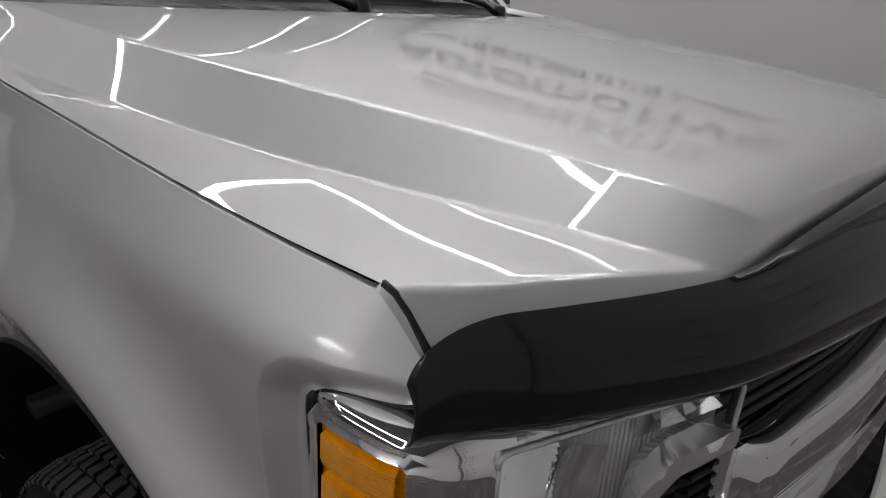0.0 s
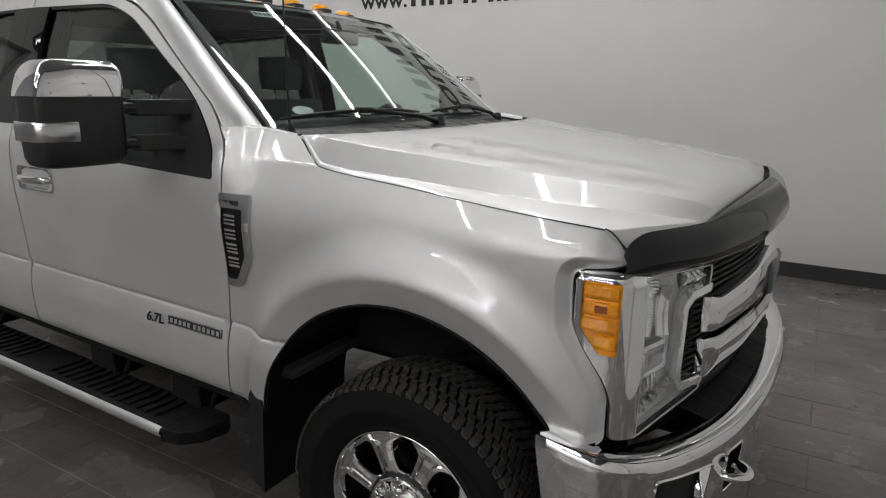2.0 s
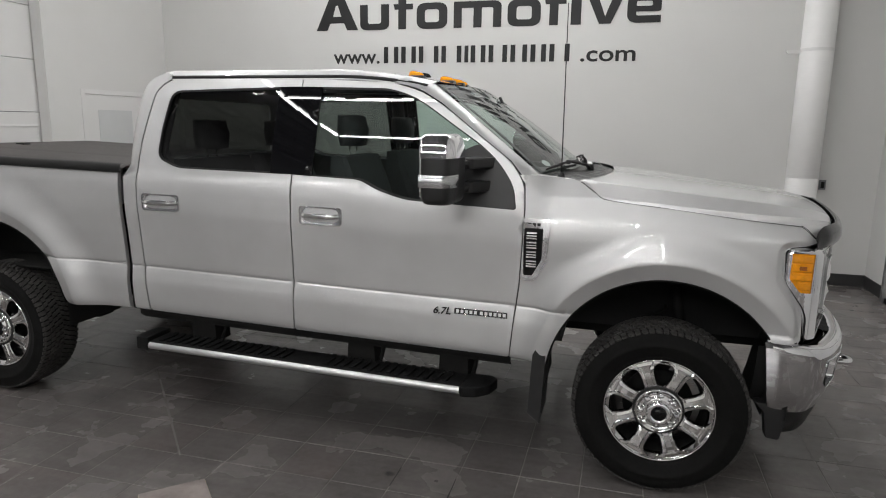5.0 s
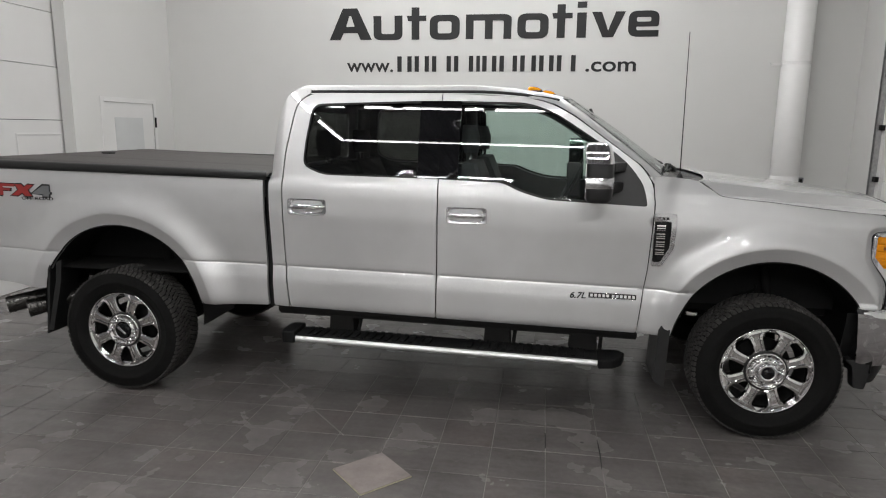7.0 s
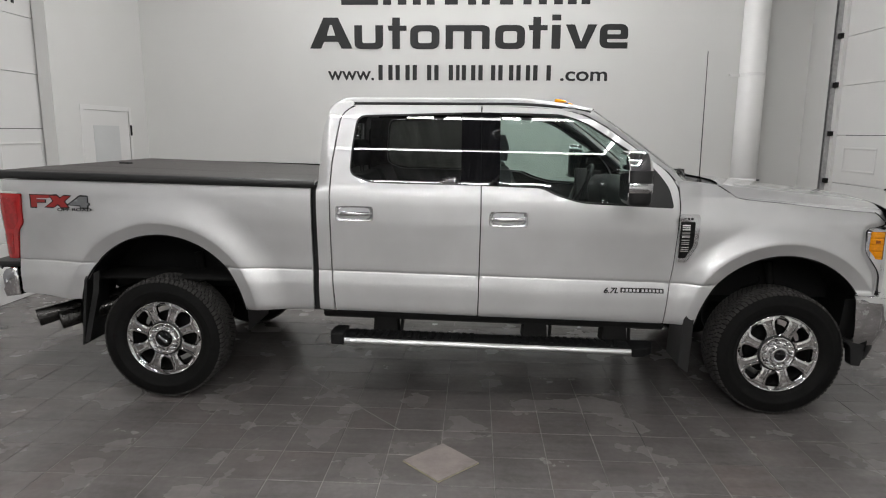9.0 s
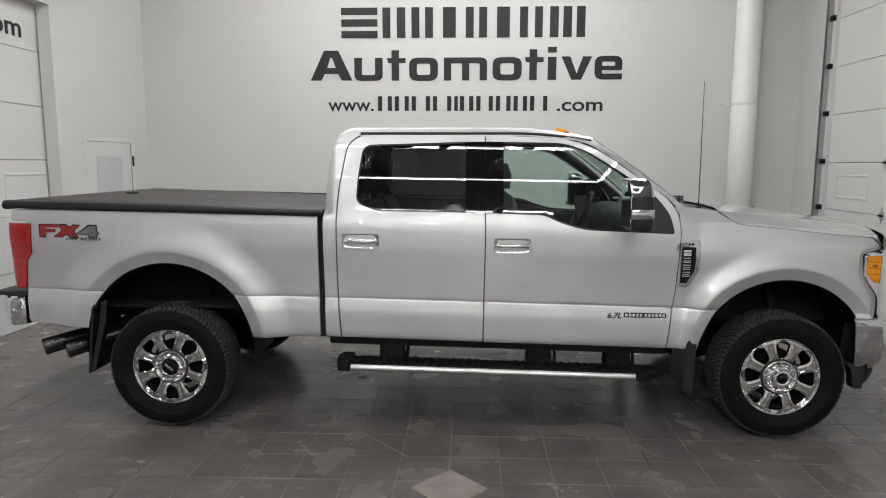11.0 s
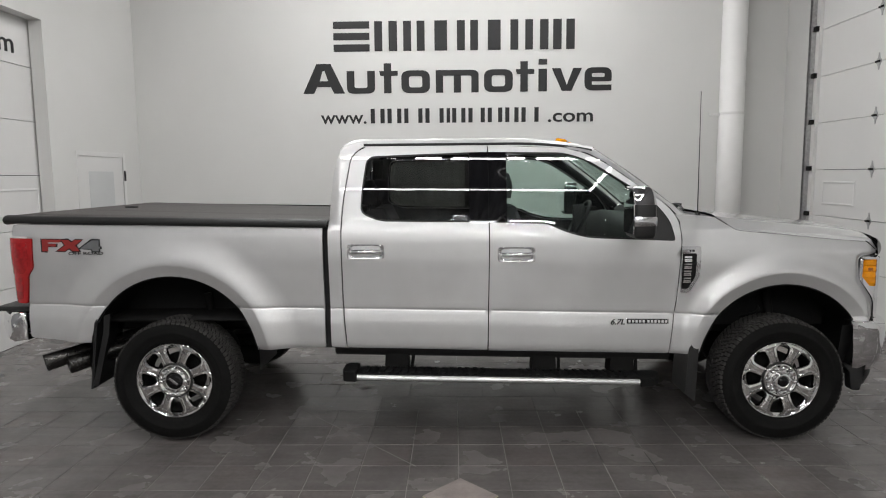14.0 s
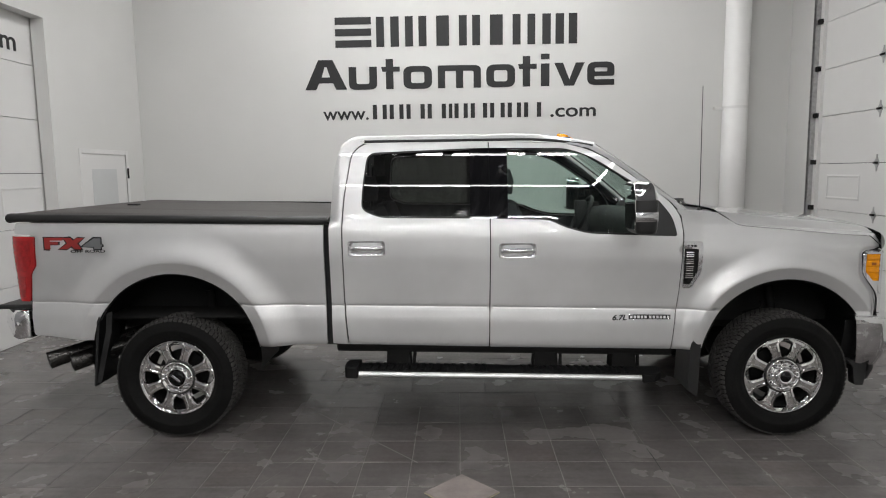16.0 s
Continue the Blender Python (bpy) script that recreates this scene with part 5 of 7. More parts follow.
def wheel(x, side, name, front):
    w = part("wheel", tyre_mesh, RUBBER, truck, "chrome wheel with a black all-terrain tyre")
    w.name = "wheel"
    w.matrix_basis = pose(x + (0.034 if front else 0.0), side * 0.875, HUB_Z + (-0.005 if front else 0.003), 0, front * 3, 0 if side < 0 else 180)
    part("tread", tread_mesh, TREAD_RUBBER, w, "black all-terrain tread blocks")
    part("rim", rim_mesh, WHEEL_CHROME, w, "chrome wheel rim")
    for m in spoke_meshes:
        part("spoke", m, WHEEL_CHROME, w)
    part("hub_ring", ring_mesh, WHEEL_CHROME, w)
    part("hub_groove", groove_mesh, SEAL, w)
    part("barrel", barrel_mesh, DARK_METAL, w)
    part("centre_cap", cap_mesh[0 if front else 1], CHROME if front else BLACK_GLOSS, w)
    part("cap_badge", badge_mesh[0 if front else 1], BLACK_GLOSS if front else SATIN, w)
    for m in lug_meshes:
        part("lug_nut", m, CHROME, w)
    part("brake_disc", disc_mesh, DARK_METAL, w)
    return w


tyre_mesh = mesh_of("tyre", *tyre_geo())
tread_mesh = mesh_of("tread", *tread_geo(), smooth=False)
barrel_mesh = mesh_of("barrel", *spin([(0.235, 0.10), (0.222, 0.06), (0.205, 0.02), (0.212, -0.03), (0.226, -0.080)], 48))
rim_mesh = mesh_of("rim", *spin([(0.227, -0.080), (0.231, -0.094), (0.236, -0.100), (0.249, -0.103), (0.2525, -0.112), (0.256, -0.118), (0.261, -0.113), (0.259, -0.105)], 64))
spoke_meshes = [mesh_of("spoke", *spoke_geo(k), smooth=False) for k in range(8)]
ring_mesh = mesh_of("hub_ring", *spin([(0.0, -0.108), (0.050, -0.110), (0.058, -0.118), (0.064, -0.122), (0.070, -0.108), (0.098, -0.106), (0.102, -0.119), (0.109, -0.117), (0.113, -0.108), (0.115, -0.07)], 40))
groove_mesh = mesh_of("hub_groove", *spin([(0.1125, -0.1055), (0.1185, -0.1085), (0.121, -0.09)], 40))
cap_mesh = [mesh_of("centre_cap", *spin([(0.0, -0.150), (0.030, -0.150), (0.034, -0.146), (0.038, -0.152), (0.050, -0.152), (0.055, -0.146), (0.057, -0.11)], 32)), mesh_of("centre_cap", *spin([(0.0, -0.132), (0.040, -0.131), (0.050, -0.127), (0.054, -0.112)], 32))]
badge_mesh = [mesh_of("cap_badge", *spin([(0.0, -0.1535), (0.034, -0.1535), (0.036, -0.149)], 24)), mesh_of("cap_badge", *moved(box(-0.034, 0.034, -0.1345, -0.131, -0.008, 0.008, 0.002), pose(0, 0, 0, 0, 40, 0)))]
lug_meshes = [mesh_of("lug_nut", *moved(spin([(0.0, -0.028), (0.010, -0.027), (0.0155, -0.018), (0.0165, 0.004)], 10), Matrix.Translation((0.084 * math.cos(a), -0.114, 0.084 * math.sin(a))))) for a in np.linspace(0, 2 * math.pi, 8, endpoint=False)]
disc_mesh = mesh_of("brake_disc", *spin([(0.06, 0.0), (0.17, 0.0), (0.17, 0.03), (0.06, 0.03)], 32))
for x, fr in ((0.0, 1), (-WB, 0)):
    for side in (-1, 1):
        wheel(x, side, "wheel", fr)

# wheel houses and underside
for which in ("f", "r"):
    cx, cz, r = LOW_ARCH[which]
    rows = []
    for a in np.linspace(-8, 188, 30):
        c, s = math.cos(radians(a)), math.sin(radians(a))
        rr = r + 0.012
        p = [(cx + rr * c, y, cz + rr * s) for y in (-0.985, -0.95, -0.80, -0.62, -0.56)]
        p.append((p[-1][0], -0.555, min(p[-1][2], 0.66)))
        rows.append(p)
    both("wheel_liner", loft(rows), SEAL)
    if which == "f":
        both("splash_shield", loft([[(0.535 - 0.05 * w * w, y, 0.78 - 0.37 * w) for w in np.linspace(0, 1, 6)] for y in (-0.965, -0.93, -0.75, -0.45)]), SEAL)
    lip = [on_side(cx + r * math.cos(radians(a)), cz + r * math.sin(radians(a)), 0.002) for a in np.linspace(8 if which == "r" else 32, 172, 40)]
    both("arch_lip", tube(lip, 0.005, 6), DARK_METAL)
for y in (-0.43, 0.43):
    part("chassis_rail", join(box(-5.1, -3.3, y - 0.04, y + 0.04, 0.62, 0.78, 0.01), box(-3.35, 0.85, y - 0.04, y + 0.04, 0.59, 0.72, 0.01)), DARK_METAL, truck, smooth=False)
for x in (0.0, -WB):
    part("axle", join(tube([(x, -0.85, HUB_Z), (x, 0.85, HUB_Z)], 0.05, 12), moved(spin([(0.0, -0.16), (0.10, -0.13), (0.16, -0.03), (0.16, 0.05), (0.09, 0.14), (0.0, 0.16)], 20), Matrix.Translation((x, -0.15, HUB_Z)))), DARK_METAL, truck)
    for y in (-0.62, 0.62):
        part("spring", tube([(x + 0.10 * math.cos(q) * 0.6, y * 0.9 + 0.06 * math.sin(q), 0.50 + 0.035 * q / 1.5) for q in np.linspace(0, 14, 60)], 0.010, 6), DARK_METAL, truck)
        part("damper", tube([(x + 0.18, y * 0.95, 0.42), (x + 0.10, y * 0.95, 0.92)], 0.03, 10), DARK_METAL, truck)
part("gearbox", prism(rounded([(-0.30, 0.40), (0.30, 0.40), (0.36, 0.60), (0.30, 0.72), (-0.30, 0.72), (-0.36, 0.60)], 0.05), "x", -2.0, -0.95), DARK_METAL, truck, sharp=40)
part("fuel_tank", box(-3.5, -2.1, -0.20, 0.50, 0.42, 0.62, 0.06), DARK_METAL, truck)
part("cab_floor", box(-2.95, -0.45, -0.92, 0.92, 0.66, 0.70), DASH, truck)
part("firewall", box(-0.62, -0.58, -0.86, 0.86, 0.66, 1.42), DASH, truck)
part("engine_block", box(-0.35, 0.60, -0.40, 0.40, 0.62, 1.20, 0.05), DARK_METAL, truck)
part("drive_shaft", tube([(-2.0, 0.0, 0.50), (-4.0, 0.0, 0.42)], 0.05, 12), DARK_METAL, truck)
part("spare_wheel", moved(spin([(0.10, -0.10), (0.22, -0.11), (0.38, -0.10), (0.405, 0.0), (0.38, 0.10), (0.22, 0.11), (0.10, 0.10)], 40, "z"), Matrix.Translation((-4.85 + 0.35, 0.05, 0.60))), RUBBER, truck, "black spare tyre slung under the bed")

# mud flaps
flap = prism(rounded([(-4.575, 0.82), (-4.555, 0.82), (-4.615, 0.335), (-4.630, 0.335)], 0.003), "y", -1.0, -0.72)
flap_f = prism(rounded([(-0.585, 0.60), (-0.515, 0.72), (-0.535, 0.235), (-0.600, 0.285)], 0.008), "y", -0.995, -0.72)
both("mud_flap", flap, BLACK_PLASTIC, label="black rubber mud flap", sharp=40)
both("mud_flap", flap_f, BLACK_PLASTIC, label="black rubber mud flap", sharp=40)
both("flap_edge", sheet([(-4.505, 0.84), (-4.52, 0.72), (-4.61, 0.36), (-4.575, 0.36), (-4.48, 0.72), (-4.465, 0.86)], lambda x, z: (x, -1.004, z), 0.06, inward=(0, 0.02, 0)), BLACK_PLASTIC)

# running boards
for fl in (False, True):
    sg = 1 if fl else -1
    zt = lambda x: 0.442 - RAKE * (x + 1.85)
    rows = []
    for x in np.linspace(-2.80, -0.93, 20):
        z = zt(x)
        rows.append([(x, sg * 0.90, z - 0.060), (x, sg * 0.895, z - 0.005), (x, sg * 0.905, z), (x, sg * 1.075, z), (x, sg * 1.09, z - 0.004), (x, sg * 1.09, z - 0.036), (x, sg * 1.06, z - 0.052)])
    g = loft(rows)
    rb_ob = part("running_board", g if fl else (g[0], [f[::-1] for f in g[1]]), STEP_BLACK, truck, "black running board with a bright edge", sharp=40)
    rows = [[(x, sg * 1.088, zt(x) - 0.003), (x, sg * 1.099, zt(x) - 0.006), (x, sg * 1.106, zt(x) - 0.022), (x, sg * 1.102, zt(x) - 0.037), (x, sg * 1.088, zt(x) - 0.041)] for x in np.linspace(-2.795, -0.935, 20)]
    g = loft(rows)
    part("bright_strip", g if fl else (g[0], [f[::-1] for f in g[1]]), BRUSHED, rb_ob, "brushed bright edge strip")
    for x0, x1, d in ((-2.895, -2.80, -1), (-0.93, -0.785, 1)):
        zz = zt((x0 + x1) / 2)
        ol = [(x0, 0.905), (x1, 0.905), (x1, 1.10), (x0, 1.10)]
        if d > 0:
            ol = [(x0, 0.895), (x1 - 0.01, 0.90), (x1 + 0.02, 0.94), (x1 - 0.005, 1.03), (x1 - 0.06, 1.09), (x0, 1.107)]
        else:
            ol = [(x1, 0.895), (x1, 1.107), (x0 + 0.012, 1.095), (x0, 1.05), (x0, 0.95), (x0 + 0.02, 0.90)]
        q = prism(rounded(ol, 0.012, 3), "z", zz - 0.050, zz + 0.004 + (0.02 if d < 0 else 0.0), 0.008)
        part("end_cap", ([(a, sg * b, c) for a, b, c in q[0]], q[1] if fl else [f[::-1] for f in q[1]]), STEP_BLACK, rb_ob, smooth=False)
    k = 0
    for x in np.arange(-2.74, -0.98, 0.052):
        z = zt(x)
        if -1.93 < x < -1.72:
            continue
        tooth = prism([(x - 0.013, 0.915), (x + 0.010, 0.915), (x + 0.022, 0.96), (x + 0.012, 1.062), (x - 0.012, 1.062), (x + 0.000, 0.96)], "z", z - 0.002, z + 0.009)
        part("tread_rib", ([(a, sg * b, c) for a, b, c in tooth[0]], tooth[1] if fl else [f[::-1] for f in tooth[1]]), STEP_BLACK, rb_ob, smooth=False)
    for x in (-2.545, -1.54, -1.01):
        z = zt(x)
        q = prism(rounded([(x - 0.085, z - 0.02), (x + 0.085, z - 0.02), (x + 0.075, z + 0.14), (x - 0.075, z + 0.14)], 0.01), "y", 0.78, 0.925, 0.006)
        part("bracket", ([(a, sg * b, c) for a, b, c in q[0]], q[1] if fl else [f[::-1] for f in q[1]]), DARK_METAL, rb_ob, smooth=False)
        part("brace", tube([(x + 0.10, sg * 0.90, z - 0.02), (x + 0.11, sg * 0.86, z + 0.06), (x + 0.08, sg * 0.80, z + 0.12)], 0.012, 8), DARK_METAL, rb_ob)

# mirrors
for fl in (False, True):
    def mm(g):
        return mirrored(g) if fl else g
    rows = []
    for z, kx, ky in ((1.372, 0.70, 0.80), (1.380, 0.86, 0.92), (1.40, 0.96, 0.985), (1.45, 1.0, 1.0), (1.52, 1.0, 1.0), (1.578, 0.99, 0.99)):
        ring = rounded([(-0.075 * kx, -0.132 * ky), (0.055 * kx, -0.132 * ky), (0.075 * kx, -0.05 * ky), (0.075 * kx, 0.115 * ky), (0.06 * kx, 0.132 * ky), (-0.075 * kx, 0.132 * ky)], 0.03, 4)
        rows.append([(-0.995 + a, -1.2375 + b, z) for a, b in ring])
    mir = part("mirror", mm(loft(rows, True, True)), BLACK_PLASTIC, truck, "large black towing mirror with a chrome cap", sharp=50)
    rows = []
    for z, kx, ky in ((1.580, 1.02, 1.015), (1.60, 1.02, 1.012), (1.63, 1.0, 0.985), (1.655, 0.95, 0.93), (1.670, 0.88, 0.86), (1.680, 0.78, 0.77), (1.684, 0.70, 0.69), (1.687, 0.5, 0.5)):
        ring = rounded([(-0.075 * kx, -0.132 * ky), (0.055 * kx, -0.132 * ky), (0.075 * kx, -0.05 * ky), (0.075 * kx, 0.115 * ky), (0.06 * kx, 0.132 * ky), (-0.075 * kx, 0.132 * ky)], 0.016, 4)
        rows.append([(-0.997 + a - (z - 1.58) * 0.12, -1.2375 + b + (z - 1.58) * 0.25, z) for a, b in ring])
    part("mirror_cap", mm(loft(rows, True, True)), CHROME, mir, "chrome mirror cap", sharp=32)
    wrap = [(-1.072, -1.3725), (-1.03, -1.3735), (-0.97, -1.3735), (-0.9437, -1.3642), (-0.9297, -1.341), (-0.9245, -1.320), (-0.9195, -1.299), (-0.9170, -1.2815), (-0.9160, -1.268)]
    for nm, z0, z1, off, mt, lb in (("signal_housing", 1.449, 1.508, 0.0, SATIN, "bright signal lamp housing"), ("signal_lens", 1.455, 1.502, 0.004, LAMP_GLASS, "clear lens")):
        rows = []
        for w in (0, 0.06, 0.5, 0.94, 1):
            inset = off - (0.006 if w in (0, 1) else 0)
            rows.append([(x + inset * (0.9 if i > 4 else 0.3 if i > 2 else 0), y - inset * (0.2 if i > 4 else 0.9), z0 + (z1 - z0) * w) for i, (x, y) in enumerate(wrap)])
        part(nm, mm(loft(rows)), mt, mir, lb)
    part("mirror_glass", mm(sheet(rounded([(-1.352, 1.40), (-1.122, 1.40), (-1.122, 1.655), (-1.352, 1.655)], 0.03), lambda y, z: (-1.073, y, z), 0.1, inward=(0.004, 0, 0), outward=(-1, 0, 0))), CHROME, mir)
    for z in (1.545, 1.432):
        part("arm", mm(join(tube([(-0.955, -1.13, z - 0.002), (-0.90, -1.04, z)], 0.018, 8), prism(rounded([(-0.96, -1.085), (-0.90, -1.085), (-0.80, -0.90), (-0.93, -0.90)], 0.012), "z", z - 0.026, z + 0.026, 0.008))), BLACK_PLASTIC, mir, smooth=False)

# side emblem on each wing, lower badge and decals
emblem = rounded([(-0.655, 1.287), (-0.532, 1.287), (-0.527, 1.272), (-0.533, 1.085), (-0.595, 0.977), (-0.652, 0.977)], [0.01, 0.02, 0.01, 0.02, 0.02, 0.01], 4)
field = rounded([(-0.650, 1.240), (-0.557, 1.240), (-0.560, 1.090), (-0.606, 1.004), (-0.648, 1.004)], 0.008, 3)
for fl in (False, True):
    def mm(g):
        return mirrored(g) if fl else g
    em = part("side_emblem", mm(sheet(emblem, lambda x, z: on_side(x, z, 0.012), 0.02, [field], inward=(0, 0.014, 0))), SATIN, truck, "bright vent emblem with a black field")
    part("emblem_field", mm(sheet(field, lambda x, z: on_side(x, z, 0.004), 0.03, inward=None)), STEP_BLACK, em)
    for i in range(4):
        zc = 1.205 - i * 0.047
        for x0, x1, z0, z1 in ((-0.637, -0.588, zc + 0.008, zc + 0.016), (-0.637, -0.588, zc - 0.005, zc + 0.001), (-0.637, -0.588, zc - 0.018, zc - 0.010)):
            part("emblem_bar", mm(sheet([(x0, z0), (x1, z0), (x1, z1), (x0, z1)], lambda x, z: on_side(x, z, 0.012), 0.05, inward=(0, 0.008, 0))), CHROME, em)
    for i in range(3):
        part("emblem_bar", mm(sheet([(-0.632 + i * 0.022, 1.252), (-0.616 + i * 0.022, 1.252), (-0.616 + i * 0.022, 1.266), (-0.632 + i * 0.022, 1.266)], lambda x, z: on_side(x, z, 0.0135), 0.05, inward=None)), LETTER, em)
    zb = lambda x: 0.784 - 0.010 * (x + 0.86)
    pl = [(-0.998, zb(-0.998) - 0.015), (-0.722, zb(-0.722) - 0.015), (-0.722, zb(-0.722) + 0.015), (-0.998, zb(-0.998) + 0.015)]
    lb = part("door_badge", mm(sheet(pl, lambda x, z: on_side(x, z, 0.006), 0.03, inward=(0, 0.007, 0))), LETTER, truck, "small dark engine badge with bright bars")
    for i in range(11):
        x = -0.988 + i * 0.0235 + (0.008 if i > 4 else 0)
        part("badge_bar", mm(sheet([(x, zb(x) - 0.009), (x + 0.015, zb(x) - 0.009), (x + 0.015, zb(x) + 0.008), (x, zb(x) + 0.008)], lambda a, b: on_side(a, b, 0.0078), 0.05, inward=None)), BRUSHED, lb)
    part("badge_rim", mm(tube([on_side(x_, z_, 0.0065) for x_, z_ in resample(pl, 0.05)] + [on_side(*pl[0], 0.0065)], 0.0022, 6)), CHROME, lb)
    me = text_mesh("6.7L", 0.052, 1.08, 0.0011, 0.0015)
    me.transform(Matrix(((1, 0.28, 0, 0), (0, 1, 0, 0), (0, 0, 1, 0), (0, 0, 0, 1))))
    if not fl:
        ob = part("badge_text", me, LETTER, lb, smooth=False)
        ob.matrix_basis = pose(-1.112, -half_width(-1.05, 0.765) - 0.014, 0.766, 90, 0, 0)
    # bed side decal
    for poly, mat in (([(-4.895, 1.27), (-4.895, 1.362), (-4.765, 1.36), (-4.77, 1.338), (-4.855, 1.339), (-4.855, 1.327), (-4.80, 1.326), (-4.803, 1.306), (-4.855, 1.307), (-4.855, 1.27)], RED_DECAL),
                      ([(-4.80, 1.27), (-4.74, 1.315), (-4.765, 1.358), (-4.715, 1.357), (-4.698, 1.335), (-4.675, 1.356), (-4.625, 1.355), (-4.672, 1.314), (-4.642, 1.268), (-4.693, 1.269), (-4.712, 1.294), (-4.74, 1.27)], RED_DECAL),
                      ([(-4.637, 1.294), (-4.56, 1.352), (-4.512, 1.351), (-4.515, 1.304), (-4.505, 1.303), (-4.505, 1.287), (-4.515, 1.287), (-4.515, 1.268), (-4.56, 1.268), (-4.56, 1.286), (-4.637, 1.286)], GREY_DECAL)):
        poly = [(px_, 1.362 + (pz_ - 1.362) * 0.86) for px_, pz_ in poly]
        part("side_decal", mm(sheet(poly, lambda x, z: on_side(x, z, 0.0035), 0.02, inward=None)), mat, truck, "red and grey decal shape on the bed side")
        cen = np.mean(poly, 0)
        part("decal_edge", mm(sheet([tuple(np.array(p) + (np.array(p) - cen) / np.linalg.norm(np.array(p) - cen) * 0.011) for p in poly], lambda x, z: on_side(x, z, 0.002), 0.03, inward=None)), LETTER, truck)
    if not fl:
        me = text_mesh("OFF ROAD", 0.027, 1.8, 0.0004, 0.0008)
        part("decal_text", me, LETTER, truck, smooth=False).matrix_basis = pose(-4.72, -half_width(-4.5, 1.26) - 0.006, 1.258, 90, 0, 0)

# ---- the nose: deflector, lamps, grille, bumper ----
nose_x = smooth_curve([0.0, 0.30, 0.52, 0.66, 0.74, 0.86, 0.95], [0.870, 0.842, 0.800, 0.764, 0.735, 0.68, 0.60])
defl_x = smooth_curve([0.0, 0.30, 0.55, 0.66, 0.72, 0.80, 0.86, 0.92, 0.965], [0.820, 0.797, 0.771, 0.757, 0.744, 0.712, 0.680, 0.644, 0.612])
defl_top = smooth_curve([0.0, 0.30, 0.50, 0.62, 0.70, 0.75, 0.85, 0.90], [1.350, 1.341, 1.331, 1.322, 1.313, 1.311, 1.310, 1.309])
turn = np.linspace(0.0, math.pi / 2, 14)
rows = []
ends = list(0.900 + 0.064 * np.sin(turn))
across = [-a_ for a_ in ends[::-1]] + list(np.linspace(-0.88, 0.88, 89)) + ends
for y in across:
    a = abs(y)
    xb = float(defl_x(a))
    out = 0.075 - 0.045 * float(ease(0.35, 0.85, a)) - 0.018 * float(ease(0.88, 0.955, a))
    curl = 1 - math.sqrt(max(0.0, 1 - (max(0.0, a - 0.900) / 0.0645) ** 2))
    zt_, zl = float(defl_top(a)) - 0.058 * curl, 1.19 + 0.024 * float(ease(0.3, 0.9, a)) - 0.006 * curl
    rows.append([(xb + 0.014 + f * out, y, zl + (zt_ - zl) * w) for f, w in ((0.2, -0.06), (0.55, 0.0), (0.85, 0.14), (1.0, 0.35), (0.97, 0.55), (0.78, 0.76), (0.42, 0.93), (0.16, 1.0), (0.06, 0.985), (0.30, 0.88), (0.62, 0.72), (0.80, 0.45), (0.5, 0.06))])
part("hood_deflector", loft(rows, True, True), SMOKED, truck, "smoked black acrylic hood deflector", sharp=60)

# dark filler between the deflector and the lamps
rows = [[(float(defl_x(abs(y))) + 0.004, y, 1.238), (float(defl_x(abs(y))) + 0.010, y, 1.222), (float(defl_x(abs(y))) - 0.002, y, 1.205), (float(defl_x(abs(y))) - 0.10, y, 1.205)] for y in np.linspace(-0.88, 0.88, 61)]
part("nose_filler", loft(rows), SEAL, truck)

# radiator shell behind everything
rows = [[(float(nose_x(abs(y))) - 0.035, y, z) for z in np.linspace(0.74, 1.235, 6)] for y in np.linspace(-0.83, 0.83, 41)]
part("nose_panel", loft(rows), SEAL, truck)

lamp_plan = [(0.514, -0.966), (0.56, -0.974), (0.61, -0.972), (0.648, -0.958), (0.672, -0.930), (0.695, -0.875), (0.72, -0.81), (0.742, -0.755), (0.762, -0.705), (0.778, -0.66)]
lp = [Vector((x, y, 0)) for x, y in lamp_plan]
LAMP_LEN = sum((b - a).length for a, b in zip(lp, lp[1:]))
lamp_s = np.cumsum([0.0] + [(b - a).length for a, b in zip(lp, lp[1:])])
lamp_x, lamp_y = smooth_curve(lamp_s, [p.x for p in lp]), smooth_curve(lamp_s, [p.y for p in lp])


def lamp_at(s, z, back=0.0):
    """A place on the lamp's skin: s metres round the corner from its rear edge."""
    p = Vector((float(lamp_x(s)), float(lamp_y(s)), 0))
    sa, sb = max(s - 0.012, 0), min(s + 0.012, LAMP_LEN)
    q = Vector((float(lamp_x(sb) - lamp_x(sa)), float(lamp_y(sb) - lamp_y(sa)), 0))
    nrm = Vector((-q.y, q.x, 0)).normalized() * -1
    if nrm.y > 0 and nrm.x < 0:
        nrm *= -1
    return (p.x - nrm.x * back, p.y - nrm.y * back, z)


L = LAMP_LEN
lens_outline = rounded([(0.004, 1.205), (0.16, 1.203), (L - 0.004, 1.192), (L - 0.006, 1.135), (L - 0.075, 1.125), (L - 0.10, 1.10), (L - 0.115, 0.915), (L - 0.095, 0.890), (L - 0.006, 0.886), (L - 0.004, 0.850), (0.19, 0.795), (0.115, 0.80), (0.112, 0.90), (0.095, 0.945), (0.012, 1.06)], [0.02, 0.02, 0.008, 0.008, 0.02, 0.02, 0.02, 0.01, 0.01, 0.01, 0.02, 0.012, 0.02, 0.02, 0.03], 3)
amber_outline = rounded([(0.028, 1.190), (0.120, 1.190), (0.118, 1.012), (0.074, 1.014), (0.026, 1.074)], 0.006, 3)
LENS_S = 0.188
